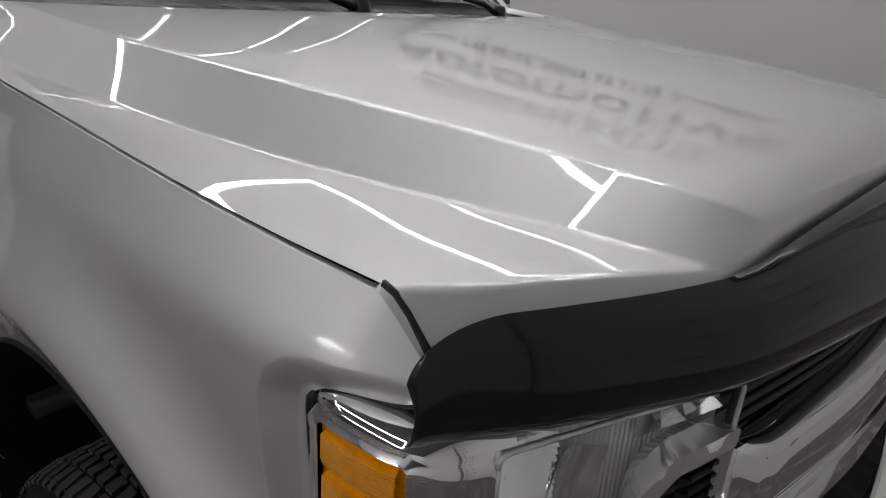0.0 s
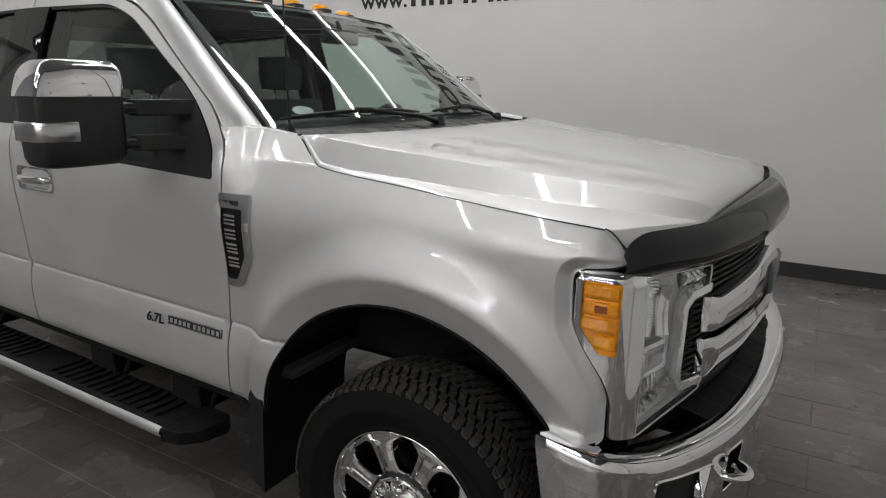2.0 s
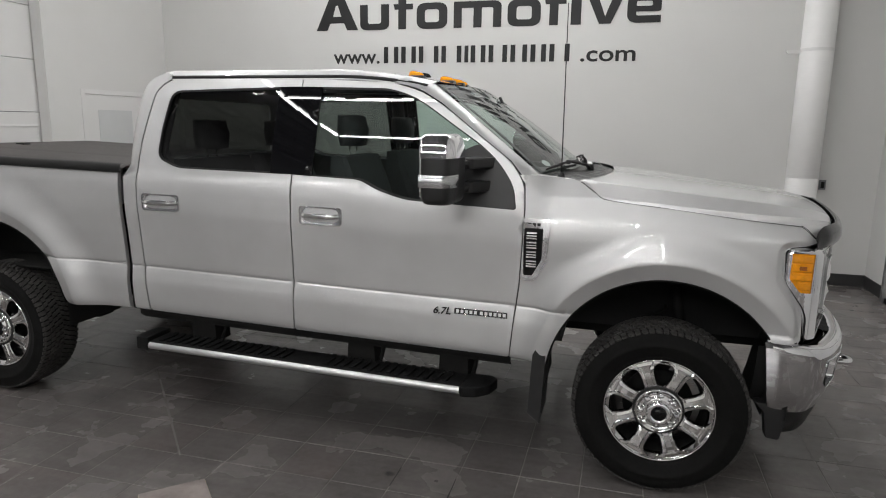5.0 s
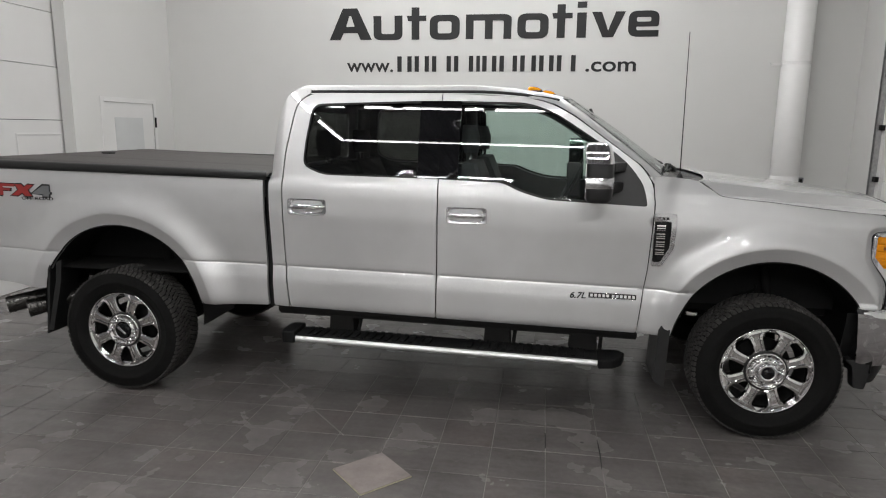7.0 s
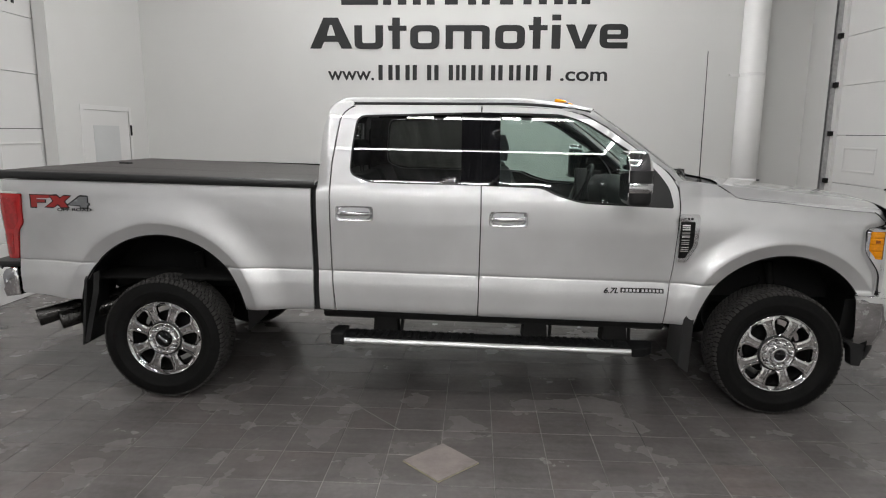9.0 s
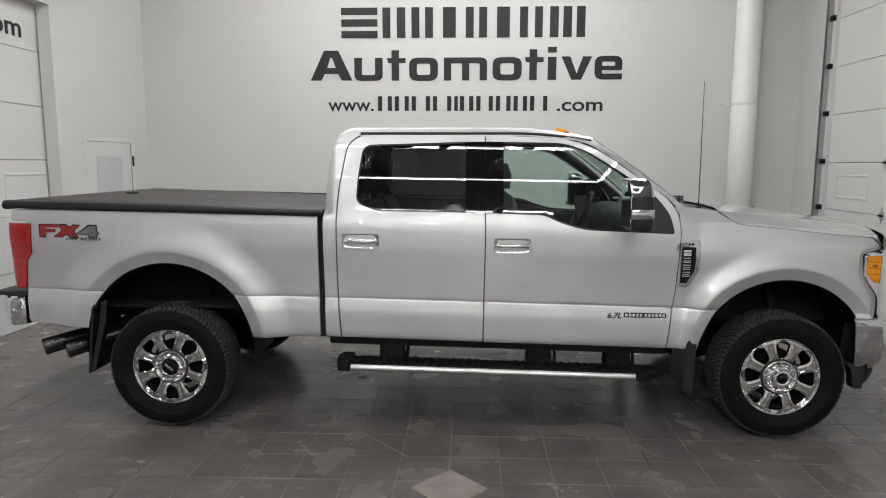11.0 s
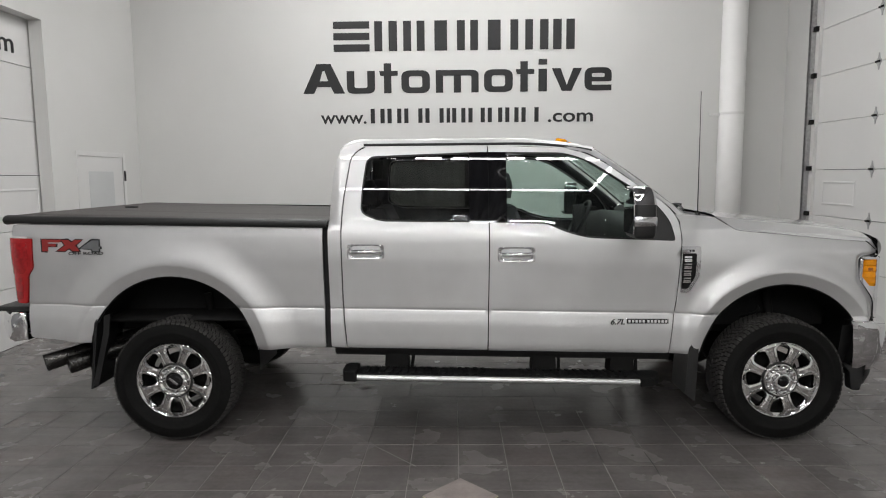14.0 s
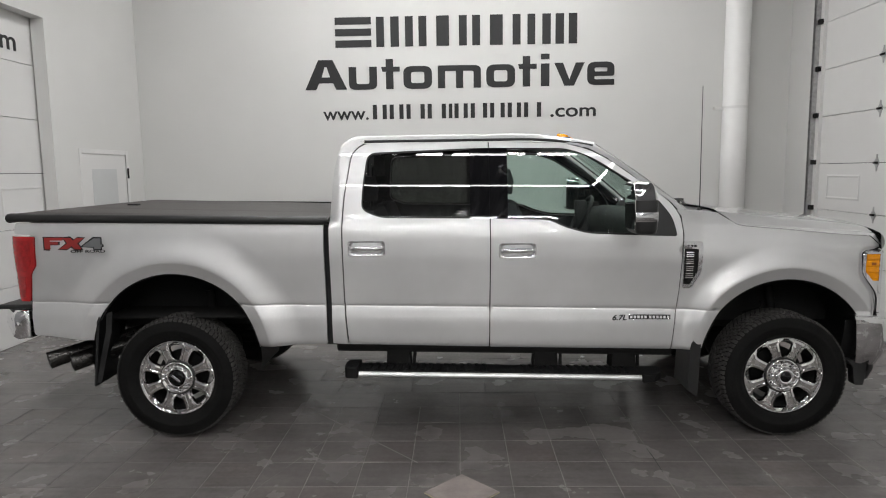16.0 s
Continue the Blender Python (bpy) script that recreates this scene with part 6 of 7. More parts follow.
bezel_outline = rounded([(0.004, 1.205), (0.16, 1.203), (LENS_S, 1.202), (LENS_S, 0.797), (0.115, 0.80), (0.112, 0.90), (0.095, 0.945), (0.012, 1.06)], [0.02, 0.0, 0.004, 0.004, 0.012, 0.02, 0.02, 0.03], 3)
clear_outline = rounded([(LENS_S, 1.200), (L - 0.004, 1.192), (L - 0.006, 1.135), (L - 0.075, 1.125), (L - 0.10, 1.10), (L - 0.115, 0.915), (L - 0.095, 0.890), (L - 0.006, 0.886), (L - 0.004, 0.850), (LENS_S, 0.797)], [0.012, 0.008, 0.008, 0.02, 0.02, 0.02, 0.01, 0.01, 0.01, 0.012], 3)
FROST = plain("frosted_lens", (0.66, 0.66, 0.66), 0.18, metal=0.45, vary=0.15, scale=60, coat=0.6)


def ribbed(s0, s1, z0, z1, n, depth, bulge):
    """A scalloped reflector: n ridges one above another on a hollow face."""
    rows = []
    for i, w in enumerate(np.linspace(0, 1, 2 * n + 1)):
        rows.append([lamp_at(s, z0 + (z1 - z0) * w, depth + bulge * math.sin(math.pi * v) + (0.0035 if i % 2 else 0)) for v, s in zip(np.linspace(0, 1, 9), np.linspace(s0, s1, 9))])
    return loft(rows)


for fl in (False, True):
    def mm(g):
        return mirrored(g) if fl else g
    hl = part("headlight", mm(sheet(clear_outline, lambda s, z: lamp_at(s, z, 0.036), 0.02, inward=(0.016, -0.012, 0), outward=(0.5, -0.8, 0))), LAMP_RIBBED, truck, "chrome headlight with clear lens and amber side marker")
    around = resample(lens_outline, 0.03)
    first = next(k for k, q in enumerate(around) if q[1] < 1.185)
    around = around[first:] + [q for q in around[:first] if q[0] < 0.022]
    part("lamp_gasket", mm(tube([lamp_at(s, z, 0.004) for s, z in around], 0.0055, 6)), SEAL, hl)
    # black tube stands for the shade in the gap under the wing's edge
    part("lamp_gap", mm(tube([on_side(x, z, -0.007) for x, z in ((0.64, 1.232), (0.62, 1.2245), (0.60, 1.2165), (0.56, 1.212), (0.535, 1.208), (0.514, 1.19))], 0.005, 6)), SEAL, hl)
    part("chrome_bezel", mm(sheet(bezel_outline, lambda s, z: lamp_at(s, z, -0.003 + 0.006 * float(ease(0.012, 0.0, s)) + 0.010 * float(ease(1.185, 1.203, z))), 0.012, [amber_outline], inward=(-0.012, 0.02, 0), outward=(0.5, -0.8, 0), fair=True)), CHROME, hl, "smooth chrome bezel")
    part("bezel_top", mm(loft([[lamp_at(s, 1.200, 0.004), lamp_at(s, 1.208, 0.010), lamp_at(s, 1.213, 0.022), lamp_at(s, 1.217, 0.055)] for s in np.linspace(0.012, LENS_S + 0.02, 16)])), CHROME, hl)
    lens = part("lens", mm(sheet(clear_outline, lambda s, z: lamp_at(s, z, -0.003), 0.02, inward=None, outward=(0.5, -0.8, 0))), LAMP_GLASS, hl, "clear lamp lens")
    lens.visible_shadow = False
    part("lens_edge", mm(tube([lamp_at(s, z, -0.001) for s, z in resample(clear_outline, 0.02)] + [lamp_at(*clear_outline[0], -0.001)], 0.0028, 6)), FROST, hl, "frosted lens edge")
    mk = part("side_marker", mm(sheet(scaled(amber_outline, 1.07), lambda s, z: lamp_at(s, z, 0.004), 0.02, inward=(-0.004, 0.02, 0), outward=(0.3, -0.9, 0))), AMBER, hl, "amber side marker")
    for i in range(4):
        z = 1.166 - i * 0.041
        s0 = 0.034 if z > 1.08 else 0.034 + (1.08 - z) * 0.80
        rib = [[lamp_at(s, z + dz, b) for dz, b in ((0.018, 0.005), (0.015, -0.003), (-0.008, -0.004), (-0.015, -0.002), (-0.019, 0.005))] for s in np.linspace(s0, 0.112, 5)]
        part("marker_rib", mm(loft(rib)), AMBER, mk, smooth=False)
    part("marker_bulb", mm(sheet(rounded([(0.060, 1.116), (0.090, 1.116), (0.090, 1.134), (0.060, 1.134)], 0.004), lambda s, z: lamp_at(s, z, -0.0045), 0.02, inward=None, outward=(0.3, -0.9, 0))), plain("dark_amber", (0.35, 0.10, 0.01), 0.2, vary=0.3, scale=120), mk)
    for s0, s1, z0, z1, n, dp, bl in ((0.196, 0.262, 1.035, 1.185, 20, 0.018, 0.012), (0.196, 0.275, 0.90, 0.94, 6, 0.018, 0.010)):
        part("reflector", mm(ribbed(s0, s1, z0, z1, n, dp, bl)), LAMP_SILVER, hl, "ribbed chrome reflector", smooth=False)
    for i in range(5):
        s0 = 0.196 + i * 0.019
        part("reflector_fin", mm(loft([[lamp_at(s0 + 0.010 * w, 0.935 - 0.045 * w, 0.045), lamp_at(s0 + 0.004 + 0.010 * w, 0.935 - 0.045 * w, 0.016), lamp_at(s0 + 0.014 + 0.010 * w, 0.932 - 0.045 * w, 0.020), lamp_at(s0 + 0.019 + 0.010 * w, 0.930 - 0.045 * w, 0.045)] for w in (0, 0.5, 1)])), LAMP_SILVER, hl, smooth=False)
    part("reflector_bowl", mm(loft([[lamp_at(0.255 + 0.055 * w, 1.03 + 0.13 * v, 0.010 + 0.014 * math.sin(math.pi * w) + 0.010 * math.sin(math.pi * v)) for w in np.linspace(0, 1, 6)] for v in np.linspace(0, 1, 6)])), LAMP_SILVER, hl)
    # clear turn lamp box with a ribbed block inside
    tbox = rounded([(0.198, 1.020), (0.302, 1.024), (0.302, 0.952), (0.198, 0.942)], 0.012, 3)
    tl2 = part("turn_lamp", mm(sheet(tbox, lambda s, z: lamp_at(s, z, 0.012), 0.02, inward=(-0.03, 0.02, 0), outward=(0.5, -0.8, 0))), FROST, hl, "frosted turn lamp")
    for k_ in (1.0, 0.9, 0.8):
        ring_ = scaled(tbox, k_)
        part("turn_lamp_rim", mm(tube([lamp_at(s, z, 0.009) for s, z in resample(ring_, 0.02)] + [lamp_at(*ring_[0], 0.009)], 0.0028, 6)), LAMP_SILVER, tl2)
    for i in range(9):
        s0 = 0.234 + i * 0.006
        part("turn_lamp_rib", mm(loft([[lamp_at(s0 + ds, z, b) for ds, b in ((0, 0.012), (0.0015, 0.006), (0.0035, 0.006), (0.005, 0.012))] for z in (0.972, 0.992)])), LAMP_SILVER, tl2, smooth=False)
    # lower crystal strip and upper arm facets
    for i in range(6):
        s0 = 0.20 + i * 0.026
        zz = 0.812 + (s0 - LENS_S) * 0.42
        a_, b_, c_, d_ = (s0, zz), (s0 + 0.024, zz + 0.010), (s0 + 0.024, zz + 0.034), (s0, zz + 0.024)
        apex = lamp_at(s0 + 0.008 + 0.004 * (i % 3), zz + 0.02, 0.008)
        vs_ = [lamp_at(*q, 0.030) for q in (a_, b_, c_, d_)] + [apex]
        part("crystal", mm((vs_, [(0, 1, 4), (1, 2, 4), (2, 3, 4), (3, 0, 4)])), LAMP_SILVER, hl, smooth=False)
    for i in range(4):
        s0 = L - 0.105 + i * 0.025
        vs_ = [lamp_at(*q, 0.030) for q in ((s0, 1.138), (s0 + 0.024, 1.142), (s0 + 0.024, 1.180), (s0, 1.182))] + [lamp_at(s0 + 0.006 + 0.005 * (i % 2), 1.165, 0.006)]
        part("crystal", mm((vs_, [(0, 1, 4), (1, 2, 4), (2, 3, 4), (3, 0, 4)])), LAMP_SILVER, hl, smooth=False)
    c_out = [(L - 0.004, 1.146), (L - 0.092, 1.136), (L - 0.128, 1.106), (L - 0.134, 0.905), (L - 0.112, 0.872), (L - 0.004, 0.866), (L - 0.004, 0.884), (L - 0.098, 0.890), (L - 0.112, 0.910), (L - 0.107, 1.094), (L - 0.080, 1.116), (L - 0.004, 1.124)]
    part("lamp_surround", mm(sheet(rounded(c_out, 0.006, 2), lambda s, z: lamp_at(s, z, -0.008), 0.012, inward=(-0.02, 0.024, 0), outward=(0.5, -0.8, 0))), LAMP_TRIM, hl, "bright C-shaped lamp surround")

# grille
def g_at(y, z, off=0.0):
    return (float(nose_x(abs(y))) + off, y, z)


grille = part("grille", loft([[g_at(y, z, -0.028) for z in np.linspace(0.80, 1.215, 8)] for y in np.linspace(-0.72, 0.72, 41)]), BLACK_PLASTIC, truck, "black grille with two broad chrome bars")
for z in np.arange(0.835, 1.20, 0.018):
    part("grille_slat", tube([g_at(y, z, -0.022) for y in np.linspace(-0.70, 0.70, 25)], 0.005, 5), SEAL, grille)
for s in (-1, 1):
    rows = []
    for a in np.linspace(0, 0.618, 30):
        z0, z1 = 0.990, 1.088 + 0.030 * (1 - a / 0.618)
        y, k = s * a, 1 - 0.9 * float(ease(0.585, 0.618, a))
        rows.append([g_at(y, z0, -0.014), g_at(y, z0 + 0.002, 0.012 * k), g_at(y, z0 + 0.008, 0.020 * k), g_at(y, z0 + 0.03, 0.026 * k), g_at(y, z1 - 0.020, 0.024 * k), g_at(y, z1 - 0.006, 0.016 * k), g_at(y, z1, 0.0), g_at(y, z1, -0.02)])
    g = loft(rows)
    part("chrome_bar", g, CHROME, grille, "broad chrome grille bar", sharp=30)
    n = len(rows[0])
    part("bar_end", ([tuple(p) for p in rows[-1]], [tuple(range(n))]), CHROME, grille, smooth=False)
    rows = []
    for a in np.linspace(0, 0.628, 30):
        z0, z1 = 0.856, 0.972
        y, k = s * a, 1 - 0.9 * float(ease(0.595, 0.628, a))
        rows.append([g_at(y, z0, -0.014), g_at(y, z0 + 0.004, 0.006 * k), g_at(y, z0 + 0.030, 0.016 * k), g_at(y, z1 - 0.034, 0.024 * k), g_at(y, z1 - 0.030, 0.028 * k), g_at(y, z1 - 0.004, 0.020 * k), g_at(y, z1, 0.008 * k), g_at(y, z1, -0.02)])
    part("chrome_bar", loft(rows), CHROME, grille, "broad chrome grille bar", sharp=30)
    part("bar_end", ([tuple(p) for p in rows[-1]], [tuple(range(n))]), CHROME, grille, smooth=False)
    for i in range(9):
        z = 0.955 + i * 0.018
        part("grille_tooth", moved(box(-0.008, 0.008, -0.022, 0.022, -0.003, 0.003, 0.001), pose(*g_at(s * 0.655, z, -0.030), 0, 0, -s * 30)), SEAL, grille, smooth=False)
part("grille_badge", join(box(0.872, 0.900, -0.15, 0.15, 0.985, 1.085, 0.02)), GREY_DECAL, grille, "plain oval grille badge")

# front bumper
plan = [(0.474, -1.030), (0.55, -1.038), (0.63, -1.034), (0.69, -1.005), (0.735, -0.950), (0.79, -0.865), (0.85, -0.74), (0.893, -0.61), (0.925, -0.45), (0.95, -0.24), (0.96, 0.0)]
plan = plan + [(x, -y) for x, y in plan[-2::-1]]
pv = [Vector((x, y, 0)) for x, y in plan]
PLAN_LEN = sum((b - a).length for a, b in zip(pv, pv[1:]))
plan_s = np.cumsum([0.0] + [(b - a).length for a, b in zip(pv, pv[1:])])
plan_x, plan_y = smooth_curve(plan_s, [p.x for p in pv]), smooth_curve(plan_s, [p.y for p in pv])


def bump_at(s, z):
    p = Vector((float(plan_x(s)), float(plan_y(s)), 0))
    k = 0.0
    z_top = float(np.interp(min(s, PLAN_LEN - s), [0, 0.2, 0.34], [0.787, 0.768, 0.75]))
    if z > z_top - 0.022:
        k = 0.012 * ((z - z_top + 0.022) / 0.022) ** 2
    else:
        k = 0.020 * ((z_top - 0.022 - z) / 0.18) ** 1.3
    if z < 0.56:
        k += 0.040 * ((0.56 - z) / 0.13) ** 1.5
    c = Vector((0.35, 0, 0)) - p
    c.normalize()
    return (p.x + c.x * k, p.y + c.y * k, z)


H2 = PLAN_LEN / 2
outline = [(0.018, 0.785), (0.20, 0.768), (0.34, 0.75), (H2, 0.75), (H2, 0.64), (H2 - 0.30, 0.64), (H2 - 0.26, 0.50), (H2, 0.50), (H2, 0.455), (0.60, 0.450), (0.35, 0.435), (0.085, 0.447), (0.055, 0.53), (0.034, 0.67)]
fog = rounded([(0.310, 0.700), (0.530, 0.684), (0.515, 0.556), (0.37, 0.545), (0.305, 0.585)], 0.015, 3)
hook = rounded([(0.60, 0.690), (0.705, 0.688), (0.695, 0.545), (0.61, 0.55)], 0.015, 3)
g = sheet(outline, bump_at, 0.025, [fog, hook], inward=(-0.03, 0.004, 0), outward=(0.7, -0.7, 0), fair=True)
fb = part("front_bumper", (*join(g, mirrored(g)), g[2] + mirrored(g)[2]), CHROME, truck, "chrome front bumper with lamp openings and tow hooks")
for hole in (fog, hook):
    both("opening_rim", tube([bump_at(s, z) for s, z in resample(hole, 0.02)] + [bump_at(*hole[0])], 0.0035, 6), CHROME, fb)
part("bumper_core", loft([[(bump_at(s, z)[0] - 0.07, bump_at(s, z)[1] * 0.90, z) for z in np.linspace(0.45, 0.74, 5)] for s in np.linspace(0.05, PLAN_LEN - 0.05, 50)]), SEAL, fb)
top_rows = []
for s in np.linspace(0, PLAN_LEN, 70):
    q = min(s, PLAN_LEN - s)
    a = Vector(bump_at(s, float(np.interp(q, [0, 0.2, 0.34], [0.787, 0.768, 0.75])) + 0.001))
    c = Vector((0.40, a.y * 0.80, a.z))
    d_ = (c - a).normalized()
    top_rows.append([a, a + d_ * 0.012 + Vector((0, 0, 0.006)), a + d_ * 0.05 + Vector((0, 0, 0.010)), a + d_ * 0.065 + Vector((0, 0, 0.002))])
part("bumper_lip", loft(top_rows), CHROME, fb, "chrome top edge")
pad = []
for y in np.linspace(-0.66, 0.66, 60):
    x1 = float(np.interp(abs(y), [p[1] for p in sorted([(x, abs(yy)) for x, yy in plan[:11]], key=lambda q: q[1])], [p[0] for p in sorted([(x, abs(yy)) for x, yy in plan[:11]], key=lambda q: q[1])])) - 0.062
    x0 = float(nose_x(abs(y))) - 0.03
    pad.append([(x0 + (x1 - x0) * w, y, 0.775 - 0.018 * w + (0.003 if int((y + 1) / 0.11) % 2 else 0)) for w in np.linspace(0, 1, 6)])
part("step_pad", loft(pad), STEP_BLACK, fb, "black ribbed bumper pad", smooth=False)
for s in (-1, 1):
    hk = [(0.76, s * 0.672, 0.612)] + [(0.888 + 0.040 * math.sin(q), s * (0.634 + 0.038 * math.cos(q)), 0.618) for q in np.linspace(0, math.pi, 13)] + [(0.76, s * 0.596, 0.612)]
    part("tow_hook", tube(hk, 0.014, 10), CHROME, fb, "chrome tow hook")
    part("fog_recess", loft([[Vector(bump_at(q if s < 0 else PLAN_LEN - q, z)) + Vector((-0.035, 0, 0)) for z in (0.52, 0.6, 0.69)] for q in np.linspace(0.29, 0.74, 12)]), SEAL, fb)
valance = []
for s in np.linspace(0.12, PLAN_LEN - 0.12, 50):
    p = Vector(bump_at(s, 0.44))
    c = (Vector((0.3, 0, 0.44)) - p).normalized()
    valance.append([p + c * 0.015, p + c * 0.02 + Vector((0, 0, -0.05)), p + c * 0.05 + Vector((0, 0, -0.12)), p + c * 0.10 + Vector((0, 0, -0.125))])
part("valance", loft(valance), BLACK_PLASTIC, truck, "black lower valance")
both("valance_end", prism(rounded([(0.455, 0.475), (0.60, 0.475), (0.60, 0.42), (0.575, 0.30), (0.515, 0.305), (0.50, 0.43)], 0.012), "y", -0.97, -0.90, 0.006), BLACK_PLASTIC, smooth=False)

# ---- cab interior ----
def seat_geo(w, h_back):
    rows = []
    for y, k in ((-w / 2, 0.0), (-w / 2 + 0.02, 0.05), (-w / 4, 0.055), (0, 0.045), (w / 4, 0.055), (w / 2 - 0.02, 0.05), (w / 2, 0.0)):
        rows.append([(0.28, y, 0.0), (0.30 + k * 0.3, y, 0.08), (0.24, y, 0.13 + k), (-0.15, y, 0.11 + k * 0.6), (-0.22, y, 0.15), (-0.20 + k * 0.8, y, 0.30), (-0.28 + k * 0.8, y, h_back * 0.8), (-0.31 + k * 0.3, y, h_back), (-0.38, y, h_back), (-0.40, y, h_back * 0.6), (-0.32, y, 0.0)])
    v, f = loft(rows)
    n = len(rows[0])
    f = f + [tuple(range(n)), tuple(range((len(rows) - 1) * n, len(rows) * n))[::-1]]
    return v, f


def head_geo():
    rows = []
    for y, k in ((-0.14, 0.0), (-0.125, 0.8), (0, 1.0), (0.125, 0.8), (0.14, 0.0)):
        rows.append([(0.045 * k + 0.005, y, 0.02 + 0.03 * (1 - k)), (0.06 * k + 0.004, y, 0.12), (0.035 * k, y, 0.205 - 0.03 * (1 - k)), (-0.05 * k, y, 0.205 - 0.03 * (1 - k)), (-0.055 * k, y, 0.10), (-0.035 * k, y, 0.02 + 0.03 * (1 - k))])
    return loft(rows, True, True)


for x, y, w, hb in ((-1.42, -0.45, 0.54, 0.66), (-1.42, 0.45, 0.54, 0.66), (-2.42, -0.42, 0.70, 0.62), (-2.42, 0.42, 0.70, 0.62)):
    st_ = part("seat", moved(seat_geo(w, hb), Matrix.Translation((x, y, 0.88))), CLOTH, truck, "dark grey cloth seat with headrest", sharp=50)
    part("headrest", moved(head_geo(), Matrix.Translation((x - 0.36, y, 0.88 + hb + 0.03))), CLOTH, st_)
    for dy in (-0.05, 0.05):
        part("headrest_post", tube([(x - 0.36, y + dy, 0.88 + hb - 0.05), (x - 0.36, y + dy, 0.88 + hb + 0.07)], 0.006, 6), SATIN, st_)
dash_rows = [[(-0.58, y, 1.38), (-0.70, y, 1.43 + 0.02 * math.cos(y * 2)), (-0.86, y, 1.42 + 0.035 * math.exp(-((y - 0.42) / 0.22) ** 2)), (-0.93, y, 1.37), (-0.92, y, 1.20), (-0.86, y, 1.02), (-0.70, y, 0.95)] for y in np.linspace(-0.86, 0.86, 31)]
part("dashboard", loft(dash_rows), DASH, truck, "dark plastic dashboard")
sw = part("steering_wheel", moved(tube([(0.185 * math.cos(q), 0.185 * math.sin(q), 0) for q in np.linspace(0, 2 * math.pi, 41)], 0.016, 10, False), pose(-1.06, 0.42, 1.36, 0, -62, 0)), DASH, truck, "dark steering wheel")
part("wheel_hub", moved(box(-0.15, 0.15, -0.055, 0.055, -0.02, 0.02, 0.015), pose(-1.055, 0.42, 1.36, 0, -62, 90)), DASH, sw)
part("mirror_stalk", join(box(-0.98, -0.95, -0.12, 0.12, 1.80, 1.865, 0.012), tube([(-0.96, 0, 1.86), (-0.98, 0, 1.90)], 0.01, 6)), DASH, truck, "dark interior mirror")
part("headlining", loft([[(x, y, z - 0.05) for x, y, z in (roof_point(u, v) for v in np.linspace(-0.95, 0.95, 15))] for u in np.linspace(0.02, 0.97, 12)]), plain("grey_headlining", (0.25, 0.25, 0.245), 0.9, vary=0.05), truck)
both("inner_pillar", tube([(-0.66, -0.80, 1.46), (-1.0, -0.72, 1.74), (-1.25, -0.66, 1.90)], 0.03, 8), DASH)
both("inner_pillar", tube([(-1.91, -0.86, 1.42), (-1.91, -0.70, 1.92)], 0.05, 8), DASH)
both("inner_pillar", tube([(-2.88, -0.86, 1.42), (-2.84, -0.70, 1.90)], 0.05, 8), DASH)

# ---- the floor: tiles laid in a grid, the nearest as pieces of their own ----
floor = tagged(part("floor", box(LEFT_X - 0.6, RIGHT_X + 0.3, BACK_Y - 0.2, WALL_Y + 0.2, -0.2, FLOOR_Z - 0.0022), GROUT, smooth=False), "dark grey slate-look tiled showroom floor", "floor", kind="structure")
GAP = 0.0048
ROW_D, COL_W, EDGE_Y = 0.316, 0.303, -0.428
part("dark_joint", box(LEFT_X - 0.55, RIGHT_X + 0.25, EDGE_Y, WALL_Y + 0.15, FLOOR_Z - 0.01, FLOOR_Z - 0.0014), DARK_GROUT, floor, smooth=False)
tile_meshes = {}


def tile_geo(w, d, lift=0.0):
    c = 0.0012
    top = [(-w / 2 + c, -d / 2 + c, 0), (w / 2 - c, -d / 2 + c, 0), (w / 2 - c, d / 2 - c, 0), (-w / 2 + c, d / 2 - c, 0)]
    rim = [(-w / 2, -d / 2, -c), (w / 2, -d / 2, -c), (w / 2, d / 2, -c), (-w / 2, d / 2, -c)]
    low = [(x, y, -0.006) for x, y, _ in rim]
    v = top + rim + low
    f = [(0, 1, 2, 3)] + [(i, i + 4, (i + 1) % 4 + 4, (i + 1) % 4) for i in range(4)] + [(i + 4, i + 8, (i + 1) % 4 + 8, (i + 1) % 4 + 4) for i in range(4)]
    return v, f


def spots():
    """Places and sizes of all tiles: small squares on the near side, long ones in running bond on the far side."""
    y = EDGE_Y - ROW_D / 2
    while y > BACK_Y - 0.2:
        for i in range(-21, 13):
            yield (-0.918 + i * COL_W + COL_W / 2, y, COL_W, ROW_D)
        y -= ROW_D
    y, k = EDGE_Y + ROW_D / 2, 0
    while y < WALL_Y + 0.1:
        off = -2.527 if k % 2 else -2.133
        for i in range(-8, 11):
            yield (off + i * 0.606 + 0.303, y, 0.606, ROW_D)
        y += ROW_D
        k += 1


near_tiles, far_tiles = [], []
for x, y, w, dd in spots():
    if x < LEFT_X - 0.5 or x > RIGHT_X + 0.2:
        continue
    (near_tiles if (-4.3 < x < 1.2 and -2.75 < y < -0.43 and w < 0.4) or (w > 0.4 and -3.4 < x < 0.4 and y < 1.3) else far_tiles).append((x, y, w, dd))
rng = random.Random(4)
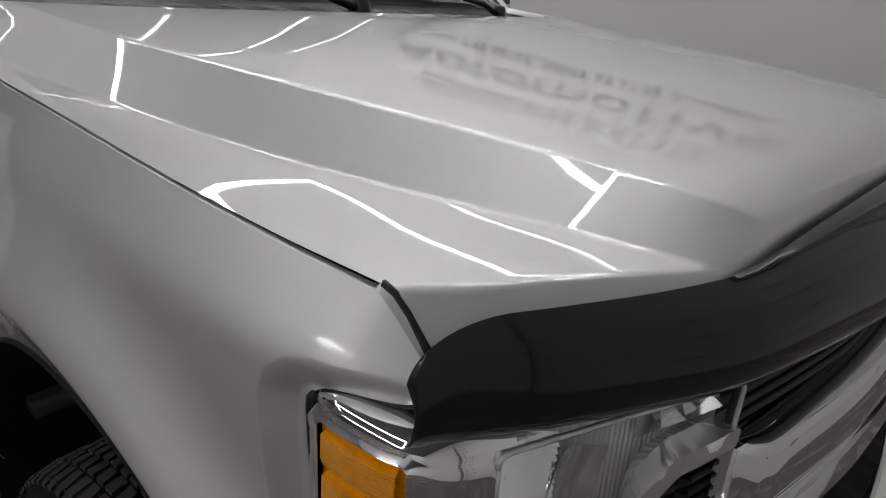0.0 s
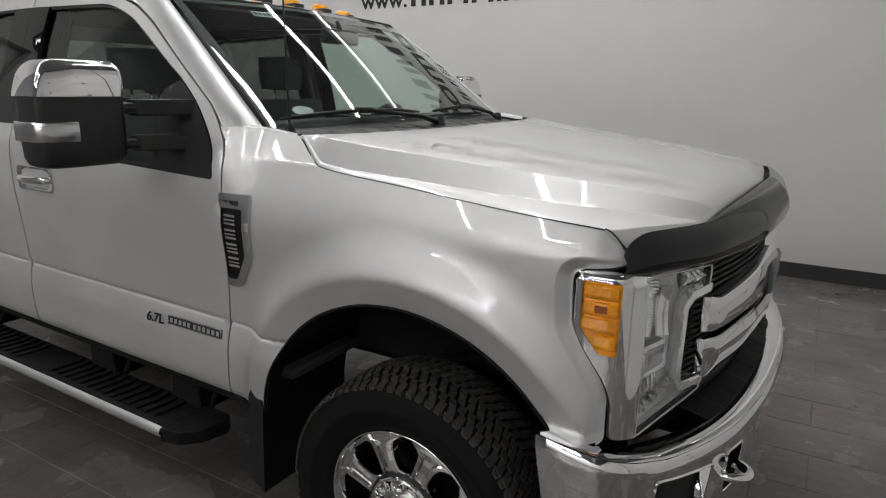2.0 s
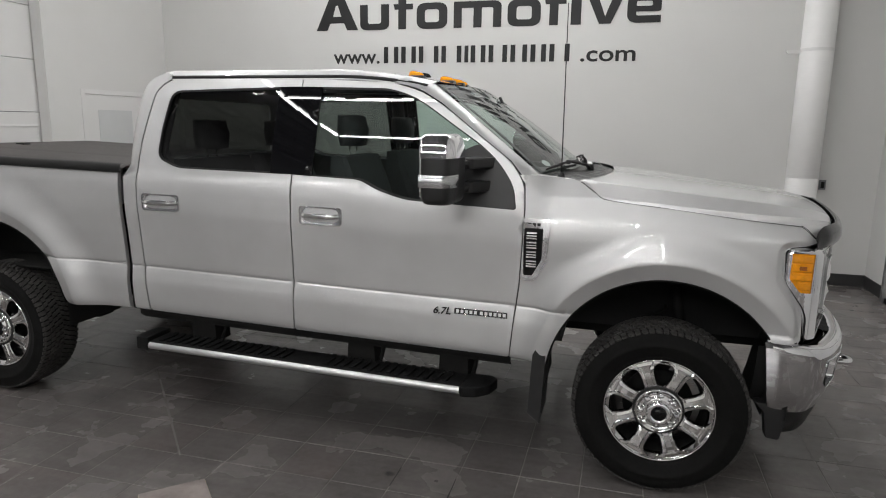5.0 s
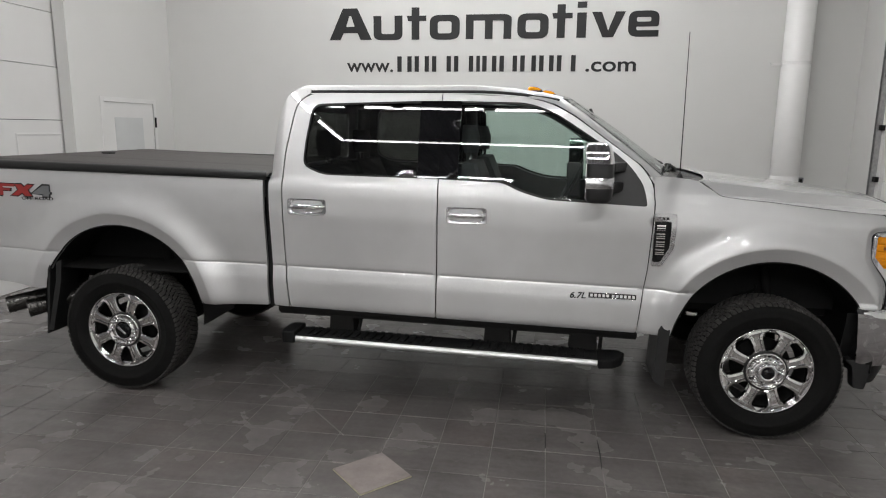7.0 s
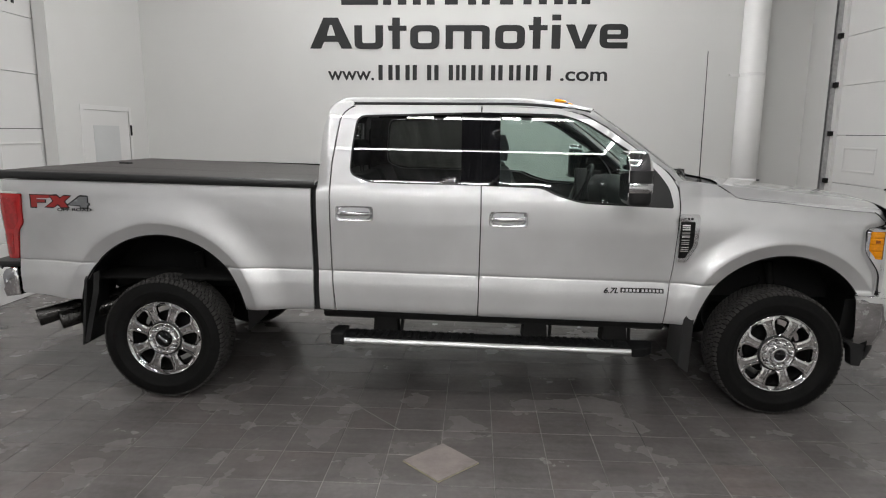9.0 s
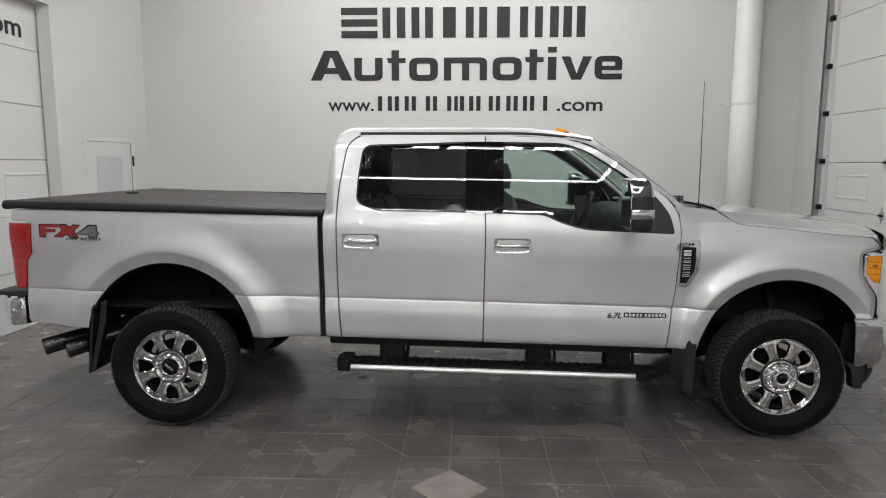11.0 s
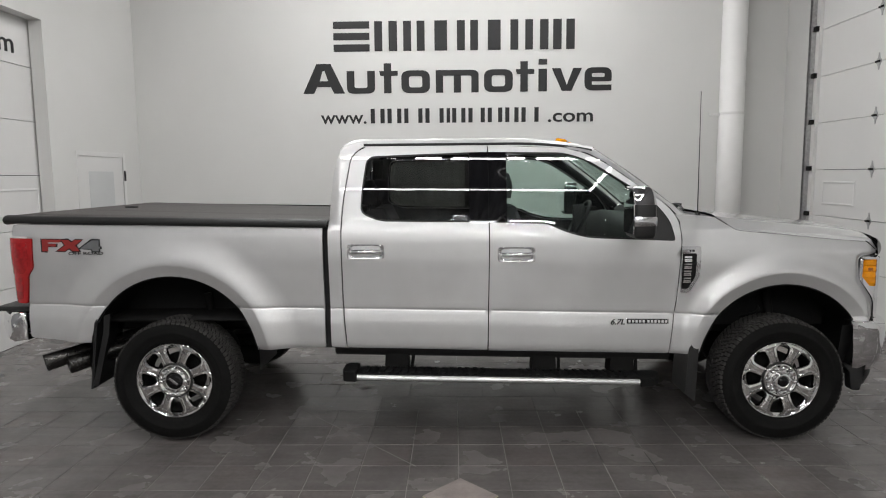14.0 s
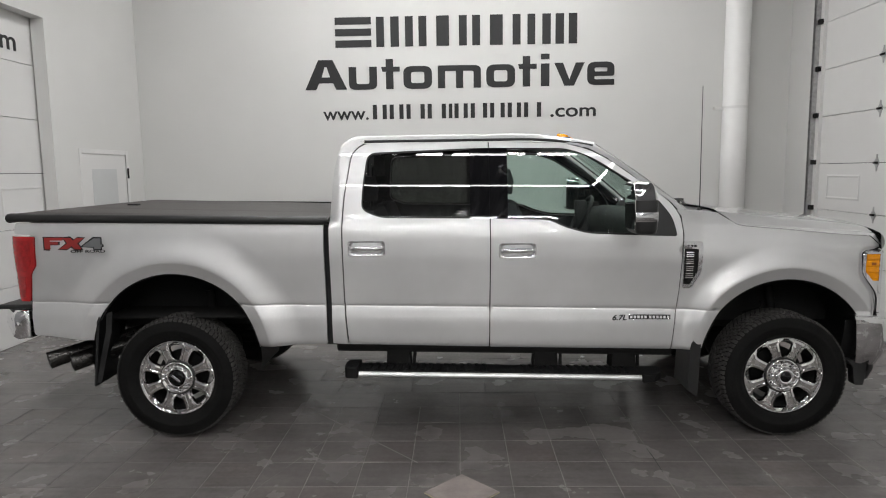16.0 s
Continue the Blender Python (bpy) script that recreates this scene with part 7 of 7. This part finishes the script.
for x, y, w, dd in near_tiles[:300]:
    key = (w, dd)
    if key not in tile_meshes:
        tile_meshes[key] = mesh_of("tile", *tile_geo(w - (GAP if w < 0.4 else 0.003), dd - (GAP if w < 0.4 else 0.003)), smooth=False)
        tile_meshes[key].materials.append(TILE)
    t = new("tile", tile_meshes[key])
    t.parent = floor
    t.matrix_basis = pose(x, y, FLOOR_Z + rng.uniform(-0.0006, 0.0006), rng.uniform(-0.12, 0.12), rng.uniform(-0.12, 0.12), 0)
vs, fs = [], []
for x, y, w, dd in far_tiles + near_tiles[300:]:
    gap = GAP if w < 0.4 else 0.003
    v, f = tile_geo(w - gap, dd - gap)
    n = len(vs)
    vs += [(a + x, b + y, c + FLOOR_Z + rng.uniform(-0.0004, 0.0004)) for a, b, c in v]
    fs += [tuple(q + n for q in p) for p in f]
tagged(part("tile", (vs, fs), TILE, floor, smooth=False), kind="stuff")
LOOSE_TILE = plain("loose_slate_tile", (0.295, 0.254, 0.237), 0.48, vary=0.28, scale=9, grain=0.3, grain_scale=90)
PALE_EDGE = plain("pale_tile_edge", (0.42, 0.38, 0.26), 0.7, vary=0.3, scale=30)
part("tile_bed", moved(box(-0.152, 0.152, -0.150, 0.150, 0.0, 0.006), pose(-2.122, -1.772, FLOOR_Z + 0.001, 0, 0, 45)), PALE_EDGE, floor, "pale edge under a loose tile", smooth=False)
part("diamond_tile", moved(box(-0.150, 0.150, -0.148, 0.148, 0.006, 0.010, 0.001), pose(-2.122, -1.772, FLOOR_Z + 0.001, 0, 0, 45)), LOOSE_TILE, floor, "square tile laid cornerwise over the joints", smooth=False)
# open cracks, old scratches and stains
CRACK = plain("dark_crack", (0.008, 0.0075, 0.007), 0.8, vary=0.3, scale=30)
STAIN = plain("oily_stain", (0.045, 0.040, 0.038), 0.5, vary=0.5, scale=60)
SCRATCH = plain("pale_scratch", (0.165, 0.152, 0.145), 0.7, vary=0.5, scale=5)
for pts, wd, mat, nm in (([(-1.221, -1.150), (-1.220, -1.34)], 0.010, CRACK, "crack"), ([(-0.920, -1.18), (-0.917, -1.36), (-0.920, -1.52)], 0.008, CRACK, "crack"),
                         ([(-3.34, -0.40), (-2.9, -0.86), (-2.396, -1.387)], 0.012, SCRATCH, "scratch"), ([(-1.713, -1.586), (-1.52, -1.354)], 0.010, SCRATCH, "scratch"), ([(-2.83, -0.50), (-3.05, -1.06), (-3.32, -1.75)], 0.008, SCRATCH, "scratch")):
    rows = [[(x - wd / 2 * k, y - wd / 3, FLOOR_Z + 0.0016), (x + wd / 2 * k, y + wd / 3, FLOOR_Z + 0.0016)] for (x, y), k in zip(pts, [0.4] + [1.0] * (len(pts) - 2) + [0.5])]
    part(nm, loft(rows), mat, floor, smooth=False)
for cx, cy, r, mat in ((-1.265, -1.235, 0.022, STAIN), (-1.01, -1.23, 0.012, STAIN), (-2.913, 0.104, 0.04, SCRATCH), (-0.86, -0.92, 0.009, STAIN)):
    blob = [(cx + r * (0.75 + 0.4 * rng.random()) * math.cos(a), cy + r * (0.7 + 0.5 * rng.random()) * math.sin(a), FLOOR_Z + 0.0016) for a in np.linspace(0, 2 * math.pi, 14, endpoint=False)]
    part("floor_stain", (blob, [tuple(range(14))]), mat, floor, smooth=False)
